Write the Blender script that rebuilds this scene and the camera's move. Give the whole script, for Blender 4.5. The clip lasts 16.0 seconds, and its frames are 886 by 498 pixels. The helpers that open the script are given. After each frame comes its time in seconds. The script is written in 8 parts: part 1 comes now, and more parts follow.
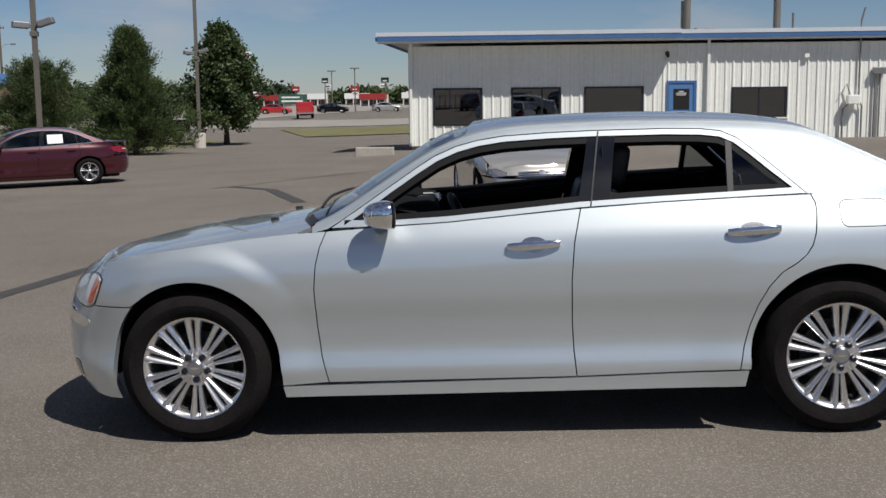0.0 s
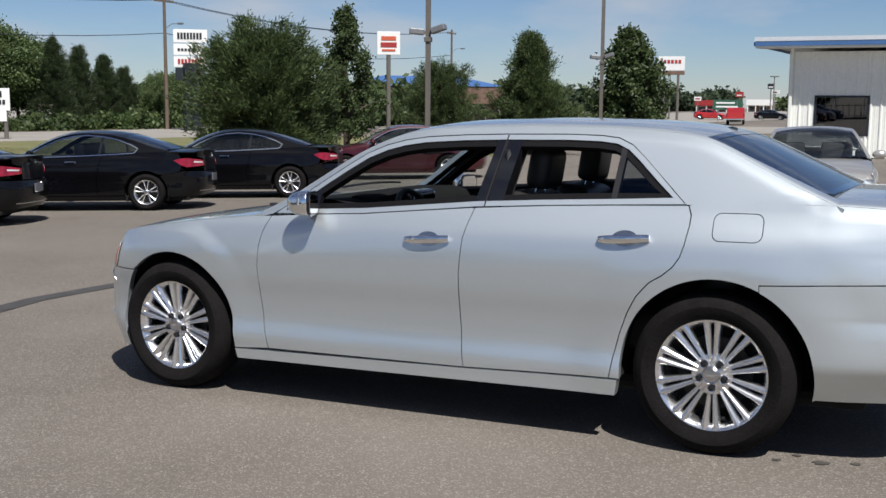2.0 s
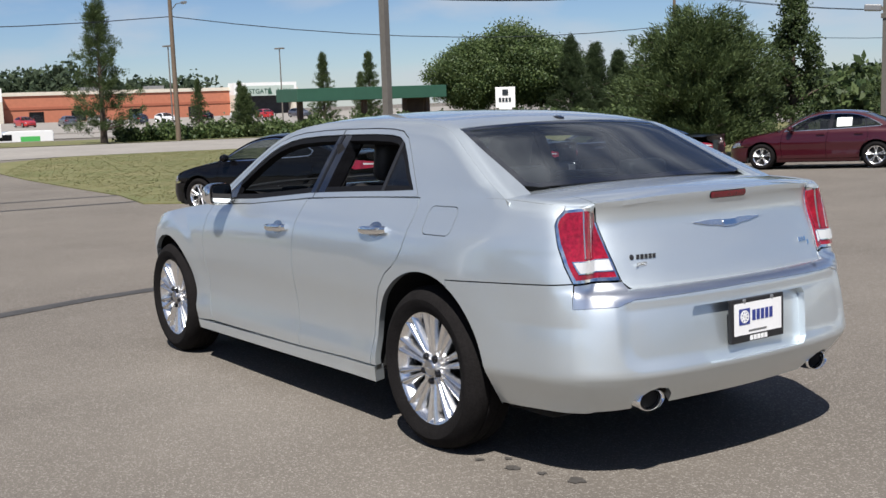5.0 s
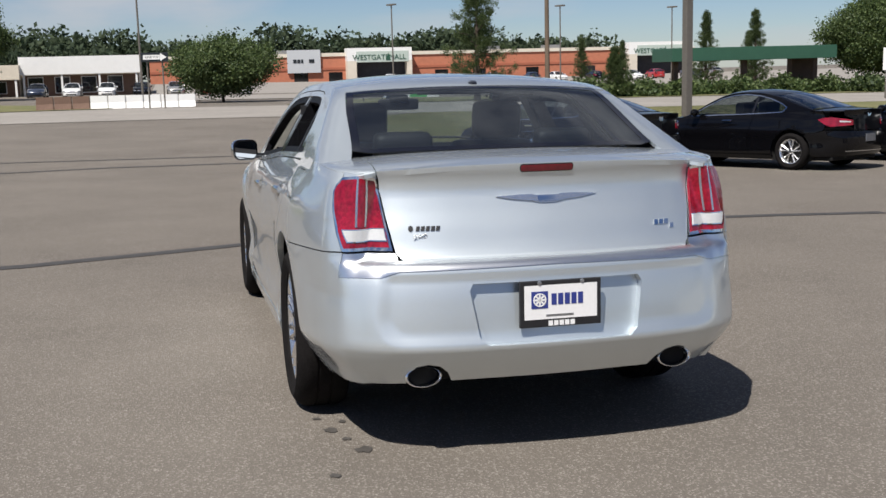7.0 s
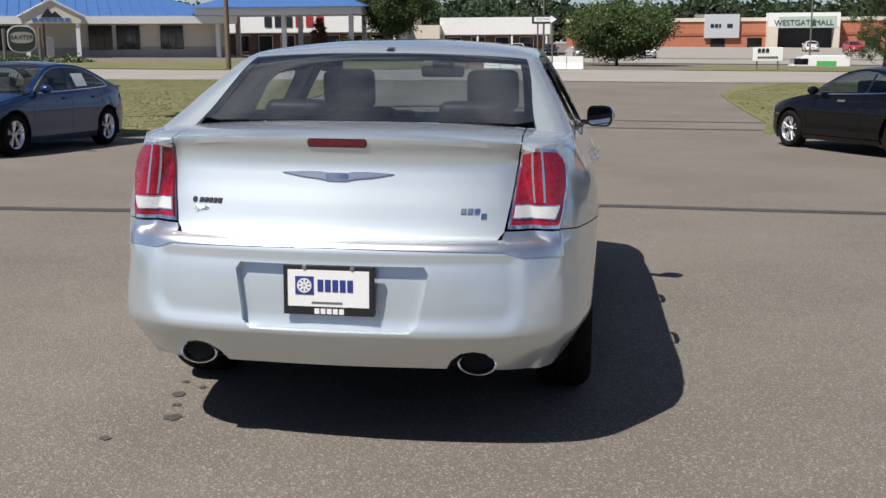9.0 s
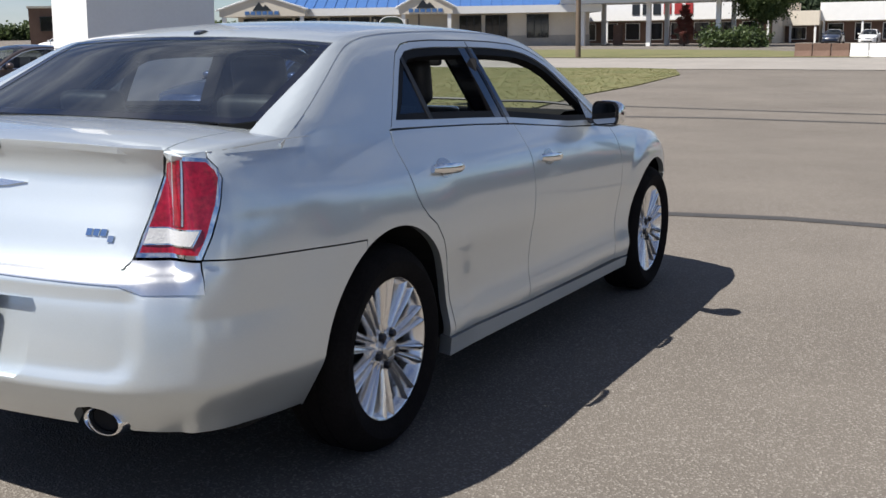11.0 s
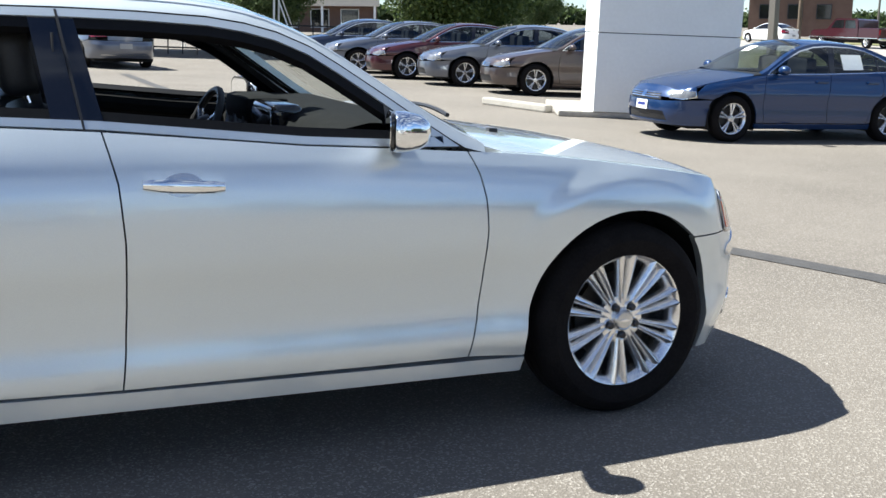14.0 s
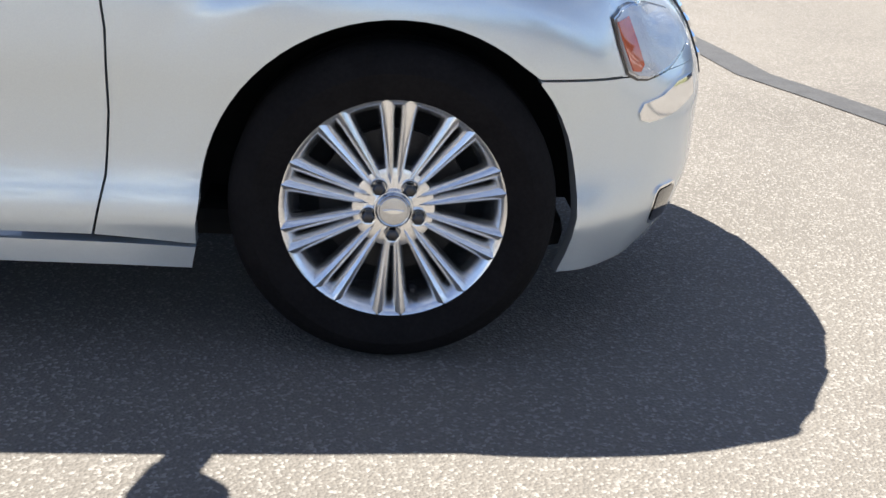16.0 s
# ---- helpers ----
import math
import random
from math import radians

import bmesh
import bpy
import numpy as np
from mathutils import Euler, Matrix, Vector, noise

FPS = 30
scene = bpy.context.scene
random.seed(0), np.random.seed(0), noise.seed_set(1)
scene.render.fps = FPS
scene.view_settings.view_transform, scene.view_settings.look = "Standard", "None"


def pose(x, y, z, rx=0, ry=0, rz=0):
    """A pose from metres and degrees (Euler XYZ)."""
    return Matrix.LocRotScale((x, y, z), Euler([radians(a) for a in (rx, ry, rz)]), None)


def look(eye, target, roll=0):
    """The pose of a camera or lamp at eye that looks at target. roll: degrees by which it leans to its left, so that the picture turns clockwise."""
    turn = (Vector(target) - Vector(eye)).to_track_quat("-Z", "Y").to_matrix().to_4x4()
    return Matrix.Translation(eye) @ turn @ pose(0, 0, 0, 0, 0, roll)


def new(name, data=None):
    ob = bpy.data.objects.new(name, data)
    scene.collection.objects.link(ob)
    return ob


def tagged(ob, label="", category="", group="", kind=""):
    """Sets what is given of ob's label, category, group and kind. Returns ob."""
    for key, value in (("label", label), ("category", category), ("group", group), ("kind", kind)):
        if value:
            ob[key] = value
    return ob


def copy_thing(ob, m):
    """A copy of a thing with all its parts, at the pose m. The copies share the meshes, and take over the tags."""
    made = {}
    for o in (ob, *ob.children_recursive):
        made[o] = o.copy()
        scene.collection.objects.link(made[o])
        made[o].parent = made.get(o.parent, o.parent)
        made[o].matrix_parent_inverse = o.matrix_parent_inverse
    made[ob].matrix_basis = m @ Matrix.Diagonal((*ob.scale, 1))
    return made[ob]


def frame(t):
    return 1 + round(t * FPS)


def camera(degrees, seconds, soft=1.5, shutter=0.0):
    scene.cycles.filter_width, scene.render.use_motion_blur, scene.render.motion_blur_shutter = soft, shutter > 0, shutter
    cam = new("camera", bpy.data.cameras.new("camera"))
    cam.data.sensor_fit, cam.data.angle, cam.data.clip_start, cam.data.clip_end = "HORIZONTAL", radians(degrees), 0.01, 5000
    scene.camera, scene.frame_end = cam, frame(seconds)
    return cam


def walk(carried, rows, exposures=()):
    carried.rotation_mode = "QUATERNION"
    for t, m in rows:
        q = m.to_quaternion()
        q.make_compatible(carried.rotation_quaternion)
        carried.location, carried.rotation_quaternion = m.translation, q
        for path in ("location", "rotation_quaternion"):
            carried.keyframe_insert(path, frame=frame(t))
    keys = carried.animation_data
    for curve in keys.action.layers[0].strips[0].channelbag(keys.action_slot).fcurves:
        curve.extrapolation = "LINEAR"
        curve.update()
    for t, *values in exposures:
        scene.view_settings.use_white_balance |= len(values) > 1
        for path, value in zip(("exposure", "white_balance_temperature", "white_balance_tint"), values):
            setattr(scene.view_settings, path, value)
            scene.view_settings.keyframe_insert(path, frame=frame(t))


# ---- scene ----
import mathutils.geometry

cam = camera(44.1, 16.0)
PATH = [
    (0, (0.045, -5.961, 1.564), (-0.092, -3.982, 1.310), -2.04),
    (0.5, (0.664, -5.990, 1.573), (0.386, -4.025, 1.329), -0.91),
    (1, (1.312, -5.964, 1.559), (0.831, -4.035, 1.337), -1.03),
    (1.5, (1.990, -5.871, 1.523), (1.255, -4.023, 1.318), -0.91),
    (2, (2.632, -5.681, 1.491), (1.731, -3.910, 1.263), -0.57),
    (2.5, (3.220, -5.434, 1.456), (2.205, -3.729, 1.210), -0.51),
    (3, (3.768, -5.125, 1.440), (2.620, -3.505, 1.207), -0.86),
    (3.5, (4.283, -4.791, 1.424), (3.009, -3.267, 1.189), -1.22),
    (4, (4.722, -4.384, 1.426), (3.336, -2.966, 1.166), -0.99),
    (4.5, (5.109, -3.961, 1.431), (3.596, -2.680, 1.174), -1.86),
    (4.7, (5.265, -3.793, 1.433), (3.700, -2.571, 1.193), -2.11),
    (6.8, (6.44, -1.671, 1.378), (4.533, -1.128, 1.11), -1.3),
    (7, (6.454, -1.405, 1.379), (4.531, -0.929, 1.107), -1.2),
    (7.5, (6.538, -0.794, 1.396), (4.586, -0.465, 1.114), -0.3),
    (8, (6.525, -0.212, 1.394), (4.556, -0.057, 1.083), 1.0),
    (8.2, (6.506, 0.011, 1.395), (4.533, 0.085, 1.073), 0.9),
    (10.3, (5.43, 2.205, 1.38), (3.593, 1.49, 1.042), 1.3),
    (10.5, (5.26, 2.38, 1.392), (3.445, 1.616, 1.044), 1.4),
    (11, (4.729, 2.761, 1.392), (2.982, 1.855, 1.035), 0.4),
    (11.5, (4.122, 3.089, 1.439), (2.468, 2.023, 1.081), 1.3),
    (12, (3.474, 3.455, 1.465), (1.957, 2.195, 1.132), 1.7),
    (12.5, (2.781, 3.718, 1.473), (1.404, 2.304, 1.147), 1.3),
    (13, (2.08, 3.925, 1.455), (0.851, 2.382, 1.119), 1.5),
    (13.5, (1.442, 4.117, 1.46), (0.405, 2.443, 1.109), 1.7),
    (14, (0.797, 4.189, 1.433), (-0.04, 2.418, 1.028), 2.2),
    (14.5, (0.143, 4.149, 1.385), (-0.491, 2.316, 0.898), 1.7),
    (15, (-0.502, 3.919, 1.317), (-0.989, 2.057, 0.77), 1.9),
    (15.5, (-0.984, 3.621, 1.234), (-1.342, 1.748, 0.631), 2.4),
    (16, (-1.444, 3.177, 1.155), (-1.604, 1.319, 0.443), 3.8),
]
EXPOSE = [(0, -0.06, 6430, 10), (1.5, 0.2, 6350, 10), (2.4, 0.37, 6290, 10), (4.6, 0.5, 6310, 10), (7.0, 0.33, 6480, 10), (8.2, 0.35, 6490, 10), (10.4, 0.42, 6490, 10), (11.0, 0.64, 6420, 10),
          (12.0, 1.36, 6360, 8), (13.0, 1.48, 6240, 6), (14.0, 1.48, 6180, 4), (15.0, 1.60, 6200, 5), (16.0, 1.76, 6350, 7)]
# from the sloping lot to true level
LEVEL = Vector((0.026, -0.012, 1)).rotation_difference(Vector((0, 0, 1))).to_matrix().to_4x4()
walk(cam, [(t, LEVEL @ look(eye, target, roll)) for t, eye, target, roll in PATH], EXPOSE)

SUN = (LEVEL @ Vector((0.565, -0.503, 1.10))).normalized()
world = bpy.data.worlds.new("world")
scene.world = world
world.use_nodes = True
wt = world.node_tree
sky = wt.nodes.new("ShaderNodeTexSky")
sky.sky_type = 'NISHITA'
sky.sun_disc = False
sky.sun_elevation = math.asin(SUN.z)
sky.sun_rotation = math.atan2(SUN.x, SUN.y)
sky.air_density = 1.0
sky.dust_density = 0.2
sky.altitude = 900
sky.ozone_density = 2.2
# thin summer clouds, low over the horizon
tc = wt.nodes.new("ShaderNodeTexCoord")
mp = wt.nodes.new("ShaderNodeMapping")
mp.inputs["Scale"].default_value = (1.0, 1.0, 3.2)
cn = wt.nodes.new("ShaderNodeTexNoise")
cn.inputs["Scale"].default_value = 5.5
cn.inputs["Detail"].default_value = 7.0
cr = wt.nodes.new("ShaderNodeValToRGB")
cr.color_ramp.elements[0].position = 0.46
cr.color_ramp.elements[1].position = 0.70
cr.color_ramp.elements[1].color = (0.75, 0.75, 0.75, 1)
mix = wt.nodes.new("ShaderNodeMix")
mix.data_type = 'RGBA'
mix.inputs["B"].default_value = (8.5, 8.8, 9.4, 1)
wt.links.new(tc.outputs["Generated"], mp.inputs["Vector"])
wt.links.new(mp.outputs["Vector"], cn.inputs["Vector"])
wt.links.new(cn.outputs["Fac"], cr.inputs["Fac"])
wt.links.new(cr.outputs["Color"], mix.inputs["Factor"])
tint = wt.nodes.new("ShaderNodeMix")
tint.data_type, tint.blend_type = 'RGBA', 'MULTIPLY'
tint.inputs["Factor"].default_value = 1.0
# haze near the horizon is bluer than clean air gives
sep = wt.nodes.new("ShaderNodeSeparateXYZ")
rise = wt.nodes.new("ShaderNodeMapRange")
rise.inputs["From Max"].default_value = 0.62
haze = wt.nodes.new("ShaderNodeMix")
haze.data_type = 'RGBA'
haze.inputs["A"].default_value = (0.95, 1.065, 1.30, 1)
haze.inputs["B"].default_value = (0.485, 0.58, 0.79, 1)
wt.links.new(tc.outputs["Generated"], sep.inputs[0])
wt.links.new(sep.outputs["Z"], rise.inputs["Value"])
wt.links.new(rise.outputs["Result"], haze.inputs["Factor"])
wt.links.new(haze.outputs["Result"], tint.inputs["B"])
wt.links.new(sky.outputs["Color"], tint.inputs["A"])
wt.links.new(tint.outputs["Result"], mix.inputs["A"])
wt.links.new(mix.outputs["Result"], wt.nodes["Background"].inputs["Color"])
wt.nodes["Background"].inputs["Strength"].default_value = 0.050
sun = new("sun", bpy.data.lights.new("sun", "SUN"))
sun.data.energy = 5.0
sun.data.angle = radians(0.53)
sun.data.color = (1.0, 0.95, 0.885)
sun.matrix_world = look(SUN * 50, (0, 0, 0))


# ---- materials ----
def mat(name, color, rough=0.5, metal=0.0, var=0.0, scale=8.0, bump=0.0, bscale=60.0, coat=0.0, spec=0.5, color2=None,
        emit=None, trans=0.0, alpha=1.0, ior=1.45, stretch=(1, 1, 1)):
    """Procedural surface: base colour broken up at two scales, and a fine relief."""
    m = bpy.data.materials.new(name)
    m.use_nodes = True
    t = m.node_tree
    b = t.nodes["Principled BSDF"]
    b.inputs["Base Color"].default_value = (*color, 1)
    b.inputs["Roughness"].default_value = rough
    b.inputs["Metallic"].default_value = metal
    b.inputs["Specular IOR Level"].default_value = spec
    b.inputs["Coat Weight"].default_value = coat
    b.inputs["Coat Roughness"].default_value = 0.03
    b.inputs["Transmission Weight"].default_value = trans
    b.inputs["IOR"].default_value = ior
    b.inputs["Alpha"].default_value = alpha
    if emit:
        b.inputs["Emission Color"].default_value = (*emit[:3], 1)
        b.inputs["Emission Strength"].default_value = emit[3]
    co = t.nodes.new("ShaderNodeTexCoord")
    mg = t.nodes.new("ShaderNodeMapping")
    mg.inputs["Scale"].default_value = stretch
    t.links.new(co.outputs["Object"], mg.inputs["Vector"])
    if var > 0 or color2:
        n1 = t.nodes.new("ShaderNodeTexNoise")
        n1.inputs["Scale"].default_value = scale
        n1.inputs["Detail"].default_value = 6
        n2 = t.nodes.new("ShaderNodeTexNoise")
        n2.inputs["Scale"].default_value = scale * 9
        n2.inputs["Detail"].default_value = 3
        ad = t.nodes.new("ShaderNodeMath")
        ad.operation = 'ADD'
        t.links.new(mg.outputs["Vector"], n1.inputs["Vector"])
        t.links.new(mg.outputs["Vector"], n2.inputs["Vector"])
        t.links.new(n1.outputs["Fac"], ad.inputs[0])
        t.links.new(n2.outputs["Fac"], ad.inputs[1])
        rp = t.nodes.new("ShaderNodeValToRGB")
        c2 = color2 or tuple(min(1, c * (1 + var)) for c in color)
        c1 = color if color2 else tuple(c * (1 - var) for c in color)
        rp.color_ramp.elements[0].position = 0.36
        rp.color_ramp.elements[1].position = 0.64
        rp.color_ramp.elements[0].color = (*c1, 1)
        rp.color_ramp.elements[1].color = (*c2, 1)
        hf = t.nodes.new("ShaderNodeMath")
        hf.operation = 'MULTIPLY'
        hf.inputs[1].default_value = 0.5
        t.links.new(ad.outputs[0], hf.inputs[0])
        t.links.new(hf.outputs[0], rp.inputs["Fac"])
        t.links.new(rp.outputs["Color"], b.inputs["Base Color"])
    if bump > 0:
        nb = t.nodes.new("ShaderNodeTexNoise")
        nb.inputs["Scale"].default_value = bscale
        nb.inputs["Detail"].default_value = 4
        t.links.new(mg.outputs["Vector"], nb.inputs["Vector"])
        bp = t.nodes.new("ShaderNodeBump")
        bp.inputs["Strength"].default_value = bump
        bp.inputs["Distance"].default_value = 0.02
        t.links.new(nb.outputs["Fac"], bp.inputs["Height"])
        t.links.new(bp.outputs["Normal"], b.inputs["Normal"])
    return m


def car_paint(name, color, metal=0.0, rough=0.35):
    """Clear-coated paint; metallic paints carry a fine flake."""
    m = mat(name, color, rough, metal, var=0.03, scale=300, coat=1.0, spec=0.5 if metal > 0 else 0.05)
    return m


M = {}
M["silver"] = car_paint("silver paint", (0.68, 0.735, 0.765), 0.95, 0.66)
# flakes lie at many angles: a wide lobe and a narrower one
st = M["silver"].node_tree
wide_lobe = st.nodes["Principled BSDF"]
narrow = st.nodes.new("ShaderNodeBsdfPrincipled")
narrow.inputs["Base Color"].default_value = (0.70, 0.75, 0.775, 1)
narrow.inputs["Metallic"].default_value = 0.95
narrow.inputs["Roughness"].default_value = 0.25
narrow.inputs["Coat Weight"].default_value = 1.0
both = st.nodes.new("ShaderNodeMixShader")
both.inputs[0].default_value = 0.46
st.links.new(wide_lobe.outputs[0], both.inputs[1])
st.links.new(narrow.outputs[0], both.inputs[2])
st.links.new(both.outputs[0], st.nodes["Material Output"].inputs["Surface"])
M["chrome"] = mat("chrome", (0.88, 0.89, 0.90), 0.09, 1.0, var=0.02, scale=20)
M["soft chrome"] = mat("bumper chrome", (0.92, 0.93, 0.94), 0.29, 1.0, var=0.03, scale=20)
M["satin"] = mat("satin bright trim", (0.55, 0.56, 0.58), 0.25, 1.0, var=0.03, scale=30)
M["alloy"] = mat("polished alloy", (0.84, 0.84, 0.84), 0.24, 0.96, var=0.05, scale=40)
M["alloy2"] = mat("grey alloy", (0.42, 0.43, 0.45), 0.35, 0.9, var=0.08, scale=40)
M["nut"] = mat("dark chrome nut", (0.07, 0.07, 0.075), 0.3, 1.0, var=0.05, scale=60)
M["tyre"] = mat("tyre rubber", (0.011, 0.010, 0.010), 0.95, spec=0.12, var=0.25, scale=12, bump=0.15, bscale=90)
M["black"] = mat("black plastic", (0.016, 0.016, 0.018), 0.5, var=0.2, scale=30, bump=0.05, bscale=200)
M["seal"] = mat("black rubber seal", (0.006, 0.006, 0.007), 0.6, spec=0.2, var=0.2, scale=40)
M["gloss"] = mat("gloss black", (0.01, 0.01, 0.012), 0.08, coat=1.0)
M["liner"] = mat("dark wheel liner", (0.008, 0.008, 0.008), 0.95, var=0.2, scale=10)
M["leather"] = mat("black leather", (0.022, 0.021, 0.021), 0.5, var=0.2, scale=14, bump=0.06, bscale=220)
M["dash"] = mat("soft black dashboard", (0.013, 0.013, 0.013), 0.9, spec=0.12, var=0.2, scale=20, bump=0.05, bscale=240)
M["headliner"] = mat("grey headliner cloth", (0.16, 0.155, 0.15), 0.95, var=0.08, scale=60)
M["gauge"] = mat("gauge face", (0.25, 0.26, 0.28), 0.3, 0.6)
M["brake"] = mat("brake disc steel", (0.045, 0.043, 0.041), 0.55, 0.7, var=0.2, scale=20)
M["red lens"] = mat("red lamp lens", (0.235, 0.005, 0.018), 0.16, coat=1.0, var=0.42, scale=9, bump=0.04, bscale=200)
M["dark red lens"] = mat("dark red lens", (0.13, 0.004, 0.012), 0.14, coat=1.0, var=0.3, scale=25)
M["clear lens"] = mat("clear ribbed lens", (0.55, 0.56, 0.57), 0.12, coat=1.0, bump=0.2, bscale=150, var=0.06, scale=30)
M["lamp glass"] = mat("smoky headlamp lens", (0.16, 0.165, 0.175), 0.10, coat=1.0, var=0.4, scale=18, bump=0.1, bscale=80)
M["amber"] = mat("amber lens", (0.55, 0.10, 0.04), 0.1, coat=1.0, var=0.1, scale=40)
M["mirror"] = mat("mirror glass", (0.9, 0.9, 0.9), 0.01, 1.0)
M["white"] = mat("white plastic", (0.8, 0.8, 0.8), 0.4, var=0.03)
M["blue ink"] = mat("blue print", (0.03, 0.045, 0.22), 0.5)
M["paper"] = mat("window paper", (0.78, 0.82, 0.8), 0.8, var=0.05, scale=20)


def glass_mat(name, tint, clear, dust=0.0):
    """Thin tinted glass: it reflects by its angle and lets light straight through."""
    m = bpy.data.materials.new(name)
    m.use_nodes = True
    t = m.node_tree
    t.nodes.remove(t.nodes["Principled BSDF"])
    tr = t.nodes.new("ShaderNodeBsdfTransparent")
    tr.inputs["Color"].default_value = (*tint, 1)
    gl = t.nodes.new("ShaderNodeBsdfGlossy")
    gl.inputs["Roughness"].default_value = 0.01
    gl.inputs["Color"].default_value = (0.95, 0.97, 1, 1)
    # gloss rises towards grazing angles, from clear at right angles
    lw = t.nodes.new("ShaderNodeLayerWeight")
    lw.inputs["Blend"].default_value = 0.5
    pw = t.nodes.new("ShaderNodeMath")
    pw.operation = 'POWER'
    pw.inputs[1].default_value = 5.0
    fr = t.nodes.new("ShaderNodeMath")
    fr.operation = 'MULTIPLY_ADD'
    fr.inputs[1].default_value = 1.0 - clear
    fr.inputs[2].default_value = clear
    t.links.new(lw.outputs["Facing"], pw.inputs[0])
    t.links.new(pw.outputs[0], fr.inputs[0])
    mx = t.nodes.new("ShaderNodeMixShader")
    t.links.new(fr.outputs[0], mx.inputs[0])
    t.links.new(tr.outputs[0], mx.inputs[1])
    t.links.new(gl.outputs[0], mx.inputs[2])
    out = mx
    if dust > 0:
        # a film of dust, thicker in patches
        df = t.nodes.new("ShaderNodeBsdfDiffuse")
        df.inputs["Color"].default_value = (0.46, 0.50, 0.50, 1)
        nz = t.nodes.new("ShaderNodeTexNoise")
        nz.inputs["Scale"].default_value = 3.0
        nz.inputs["Detail"].default_value = 6.0
        am = t.nodes.new("ShaderNodeMath")
        am.operation = 'MULTIPLY'
        am.inputs[1].default_value = dust * 2
        t.links.new(nz.outputs["Fac"], am.inputs[0])
        out = t.nodes.new("ShaderNodeMixShader")
        t.links.new(am.outputs[0], out.inputs[0])
        t.links.new(mx.outputs[0], out.inputs[1])
        t.links.new(df.outputs[0], out.inputs[2])
    t.links.new(out.outputs[0], t.nodes["Material Output"].inputs["Surface"])
    return m


M["glass"] = glass_mat("tinted car glass", (0.34, 0.38, 0.40), 0.06)
M["rear glass"] = glass_mat("lightly tinted rear glass", (0.56, 0.62, 0.64), 0.15, 0.026)
M["clear"] = glass_mat("clear glass", (0.80, 0.85, 0.84), 0.05, 0.015)
M["dark glass"] = glass_mat("dark window glass", (0.16, 0.17, 0.18), 0.16)


# ---- mesh helpers ----
def part(name, bm, material, parent=None, label=""):
    """Links a bmesh as one mesh object, under a thing or a part."""
    me = bpy.data.meshes.new(name)
    bm.to_mesh(me)
    bm.free()
    me.materials.append(material)
    ob = new(name, me)
    ob.parent = parent
    return tagged(ob, label)


def thing(name, label, category, group="", kind=""):
    return tagged(new(name), label, category, group, kind)


def smooth(ob, angle=40):
    me = ob.data
    me.polygons.foreach_set("use_smooth", [True] * len(me.polygons))
    me.set_sharp_from_angle(angle=radians(angle))
    return ob


def add_box(bm, x0, x1, y0, y1, z0, z1, bevel=0.0, m=None, seg=2):
    r = bmesh.ops.create_cube(bm, size=1)
    vs = r["verts"]
    for v in vs:
        v.co = Vector((x0 + (v.co.x + 0.5) * (x1 - x0), y0 + (v.co.y + 0.5) * (y1 - y0), z0 + (v.co.z + 0.5) * (z1 - z0)))
    if bevel:
        es = list({e for v in vs for e in v.link_edges})
        vs = bmesh.ops.bevel(bm, geom=es, offset=bevel, segments=seg, affect='EDGES', profile=0.6)["verts"]
    if m is not None:
        bmesh.ops.transform(bm, matrix=m, verts=[v for v in vs if v.is_valid])
    return bm


def box(x0, x1, y0, y1, z0, z1, bevel=0.0, m=None, seg=2):
    return add_box(bmesh.new(), x0, x1, y0, y1, z0, z1, bevel, m, seg)


def add_lathe(bm, profile, n=48, m=None, closed=False):
    """Turns (radius, height) pairs about the local z axis."""
    rings = []
    for r, h in profile:
        rings.append([bm.verts.new((r * math.cos(2 * math.pi * i / n), r * math.sin(2 * math.pi * i / n), h)) for i in range(n)])
    pairs = list(zip(rings, rings[1:])) + ([(rings[-1], rings[0])] if closed else [])
    for a, b in pairs:
        for i in range(n):
            bm.faces.new((a[i], a[(i + 1) % n], b[(i + 1) % n], b[i]))
    if not closed:
        for ring, flip in ((rings[0], True), (rings[-1], False)):
            if profile[0 if flip else -1][0] > 0.0005:
                bm.faces.new(ring[::-1] if flip else ring)
    if m is not None:
        bmesh.ops.transform(bm, matrix=m, verts=[v for r in rings for v in r])
    return bm


def lathe(profile, n=48, m=None, closed=False):
    bm = add_lathe(bmesh.new(), profile, n, m, closed)
    bmesh.ops.recalc_face_normals(bm, faces=bm.faces)
    return bm


def add_tube(bm, pts, radius, n=8, cap=True):
    """A round bar along points; radius may be one number or one for each point."""
    pts = [Vector(p) for p in pts]
    rad = radius if isinstance(radius, (list, tuple)) else [radius] * len(pts)
    rings = []
    for i, p in enumerate(pts):
        d = (pts[min(i + 1, len(pts) - 1)] - pts[max(i - 1, 0)]).normalized()
        a = d.orthogonal().normalized()
        if abs(d.z) < 0.95:
            a = d.cross(Vector((0, 0, 1))).normalized()
        b = d.cross(a)
        rings.append([bm.verts.new(p + (a * math.cos(2 * math.pi * k / n) + b * math.sin(2 * math.pi * k / n)) * rad[i]) for k in range(n)])
    for a, b in zip(rings, rings[1:]):
        for k in range(n):
            bm.faces.new((a[k], a[(k + 1) % n], b[(k + 1) % n], b[k]))
    if cap:
        bm.faces.new(rings[0][::-1])
        bm.faces.new(rings[-1])
    return bm


def tube(pts, radius, n=8):
    bm = add_tube(bmesh.new(), pts, radius, n)
    bmesh.ops.recalc_face_normals(bm, faces=bm.faces)
    return bm


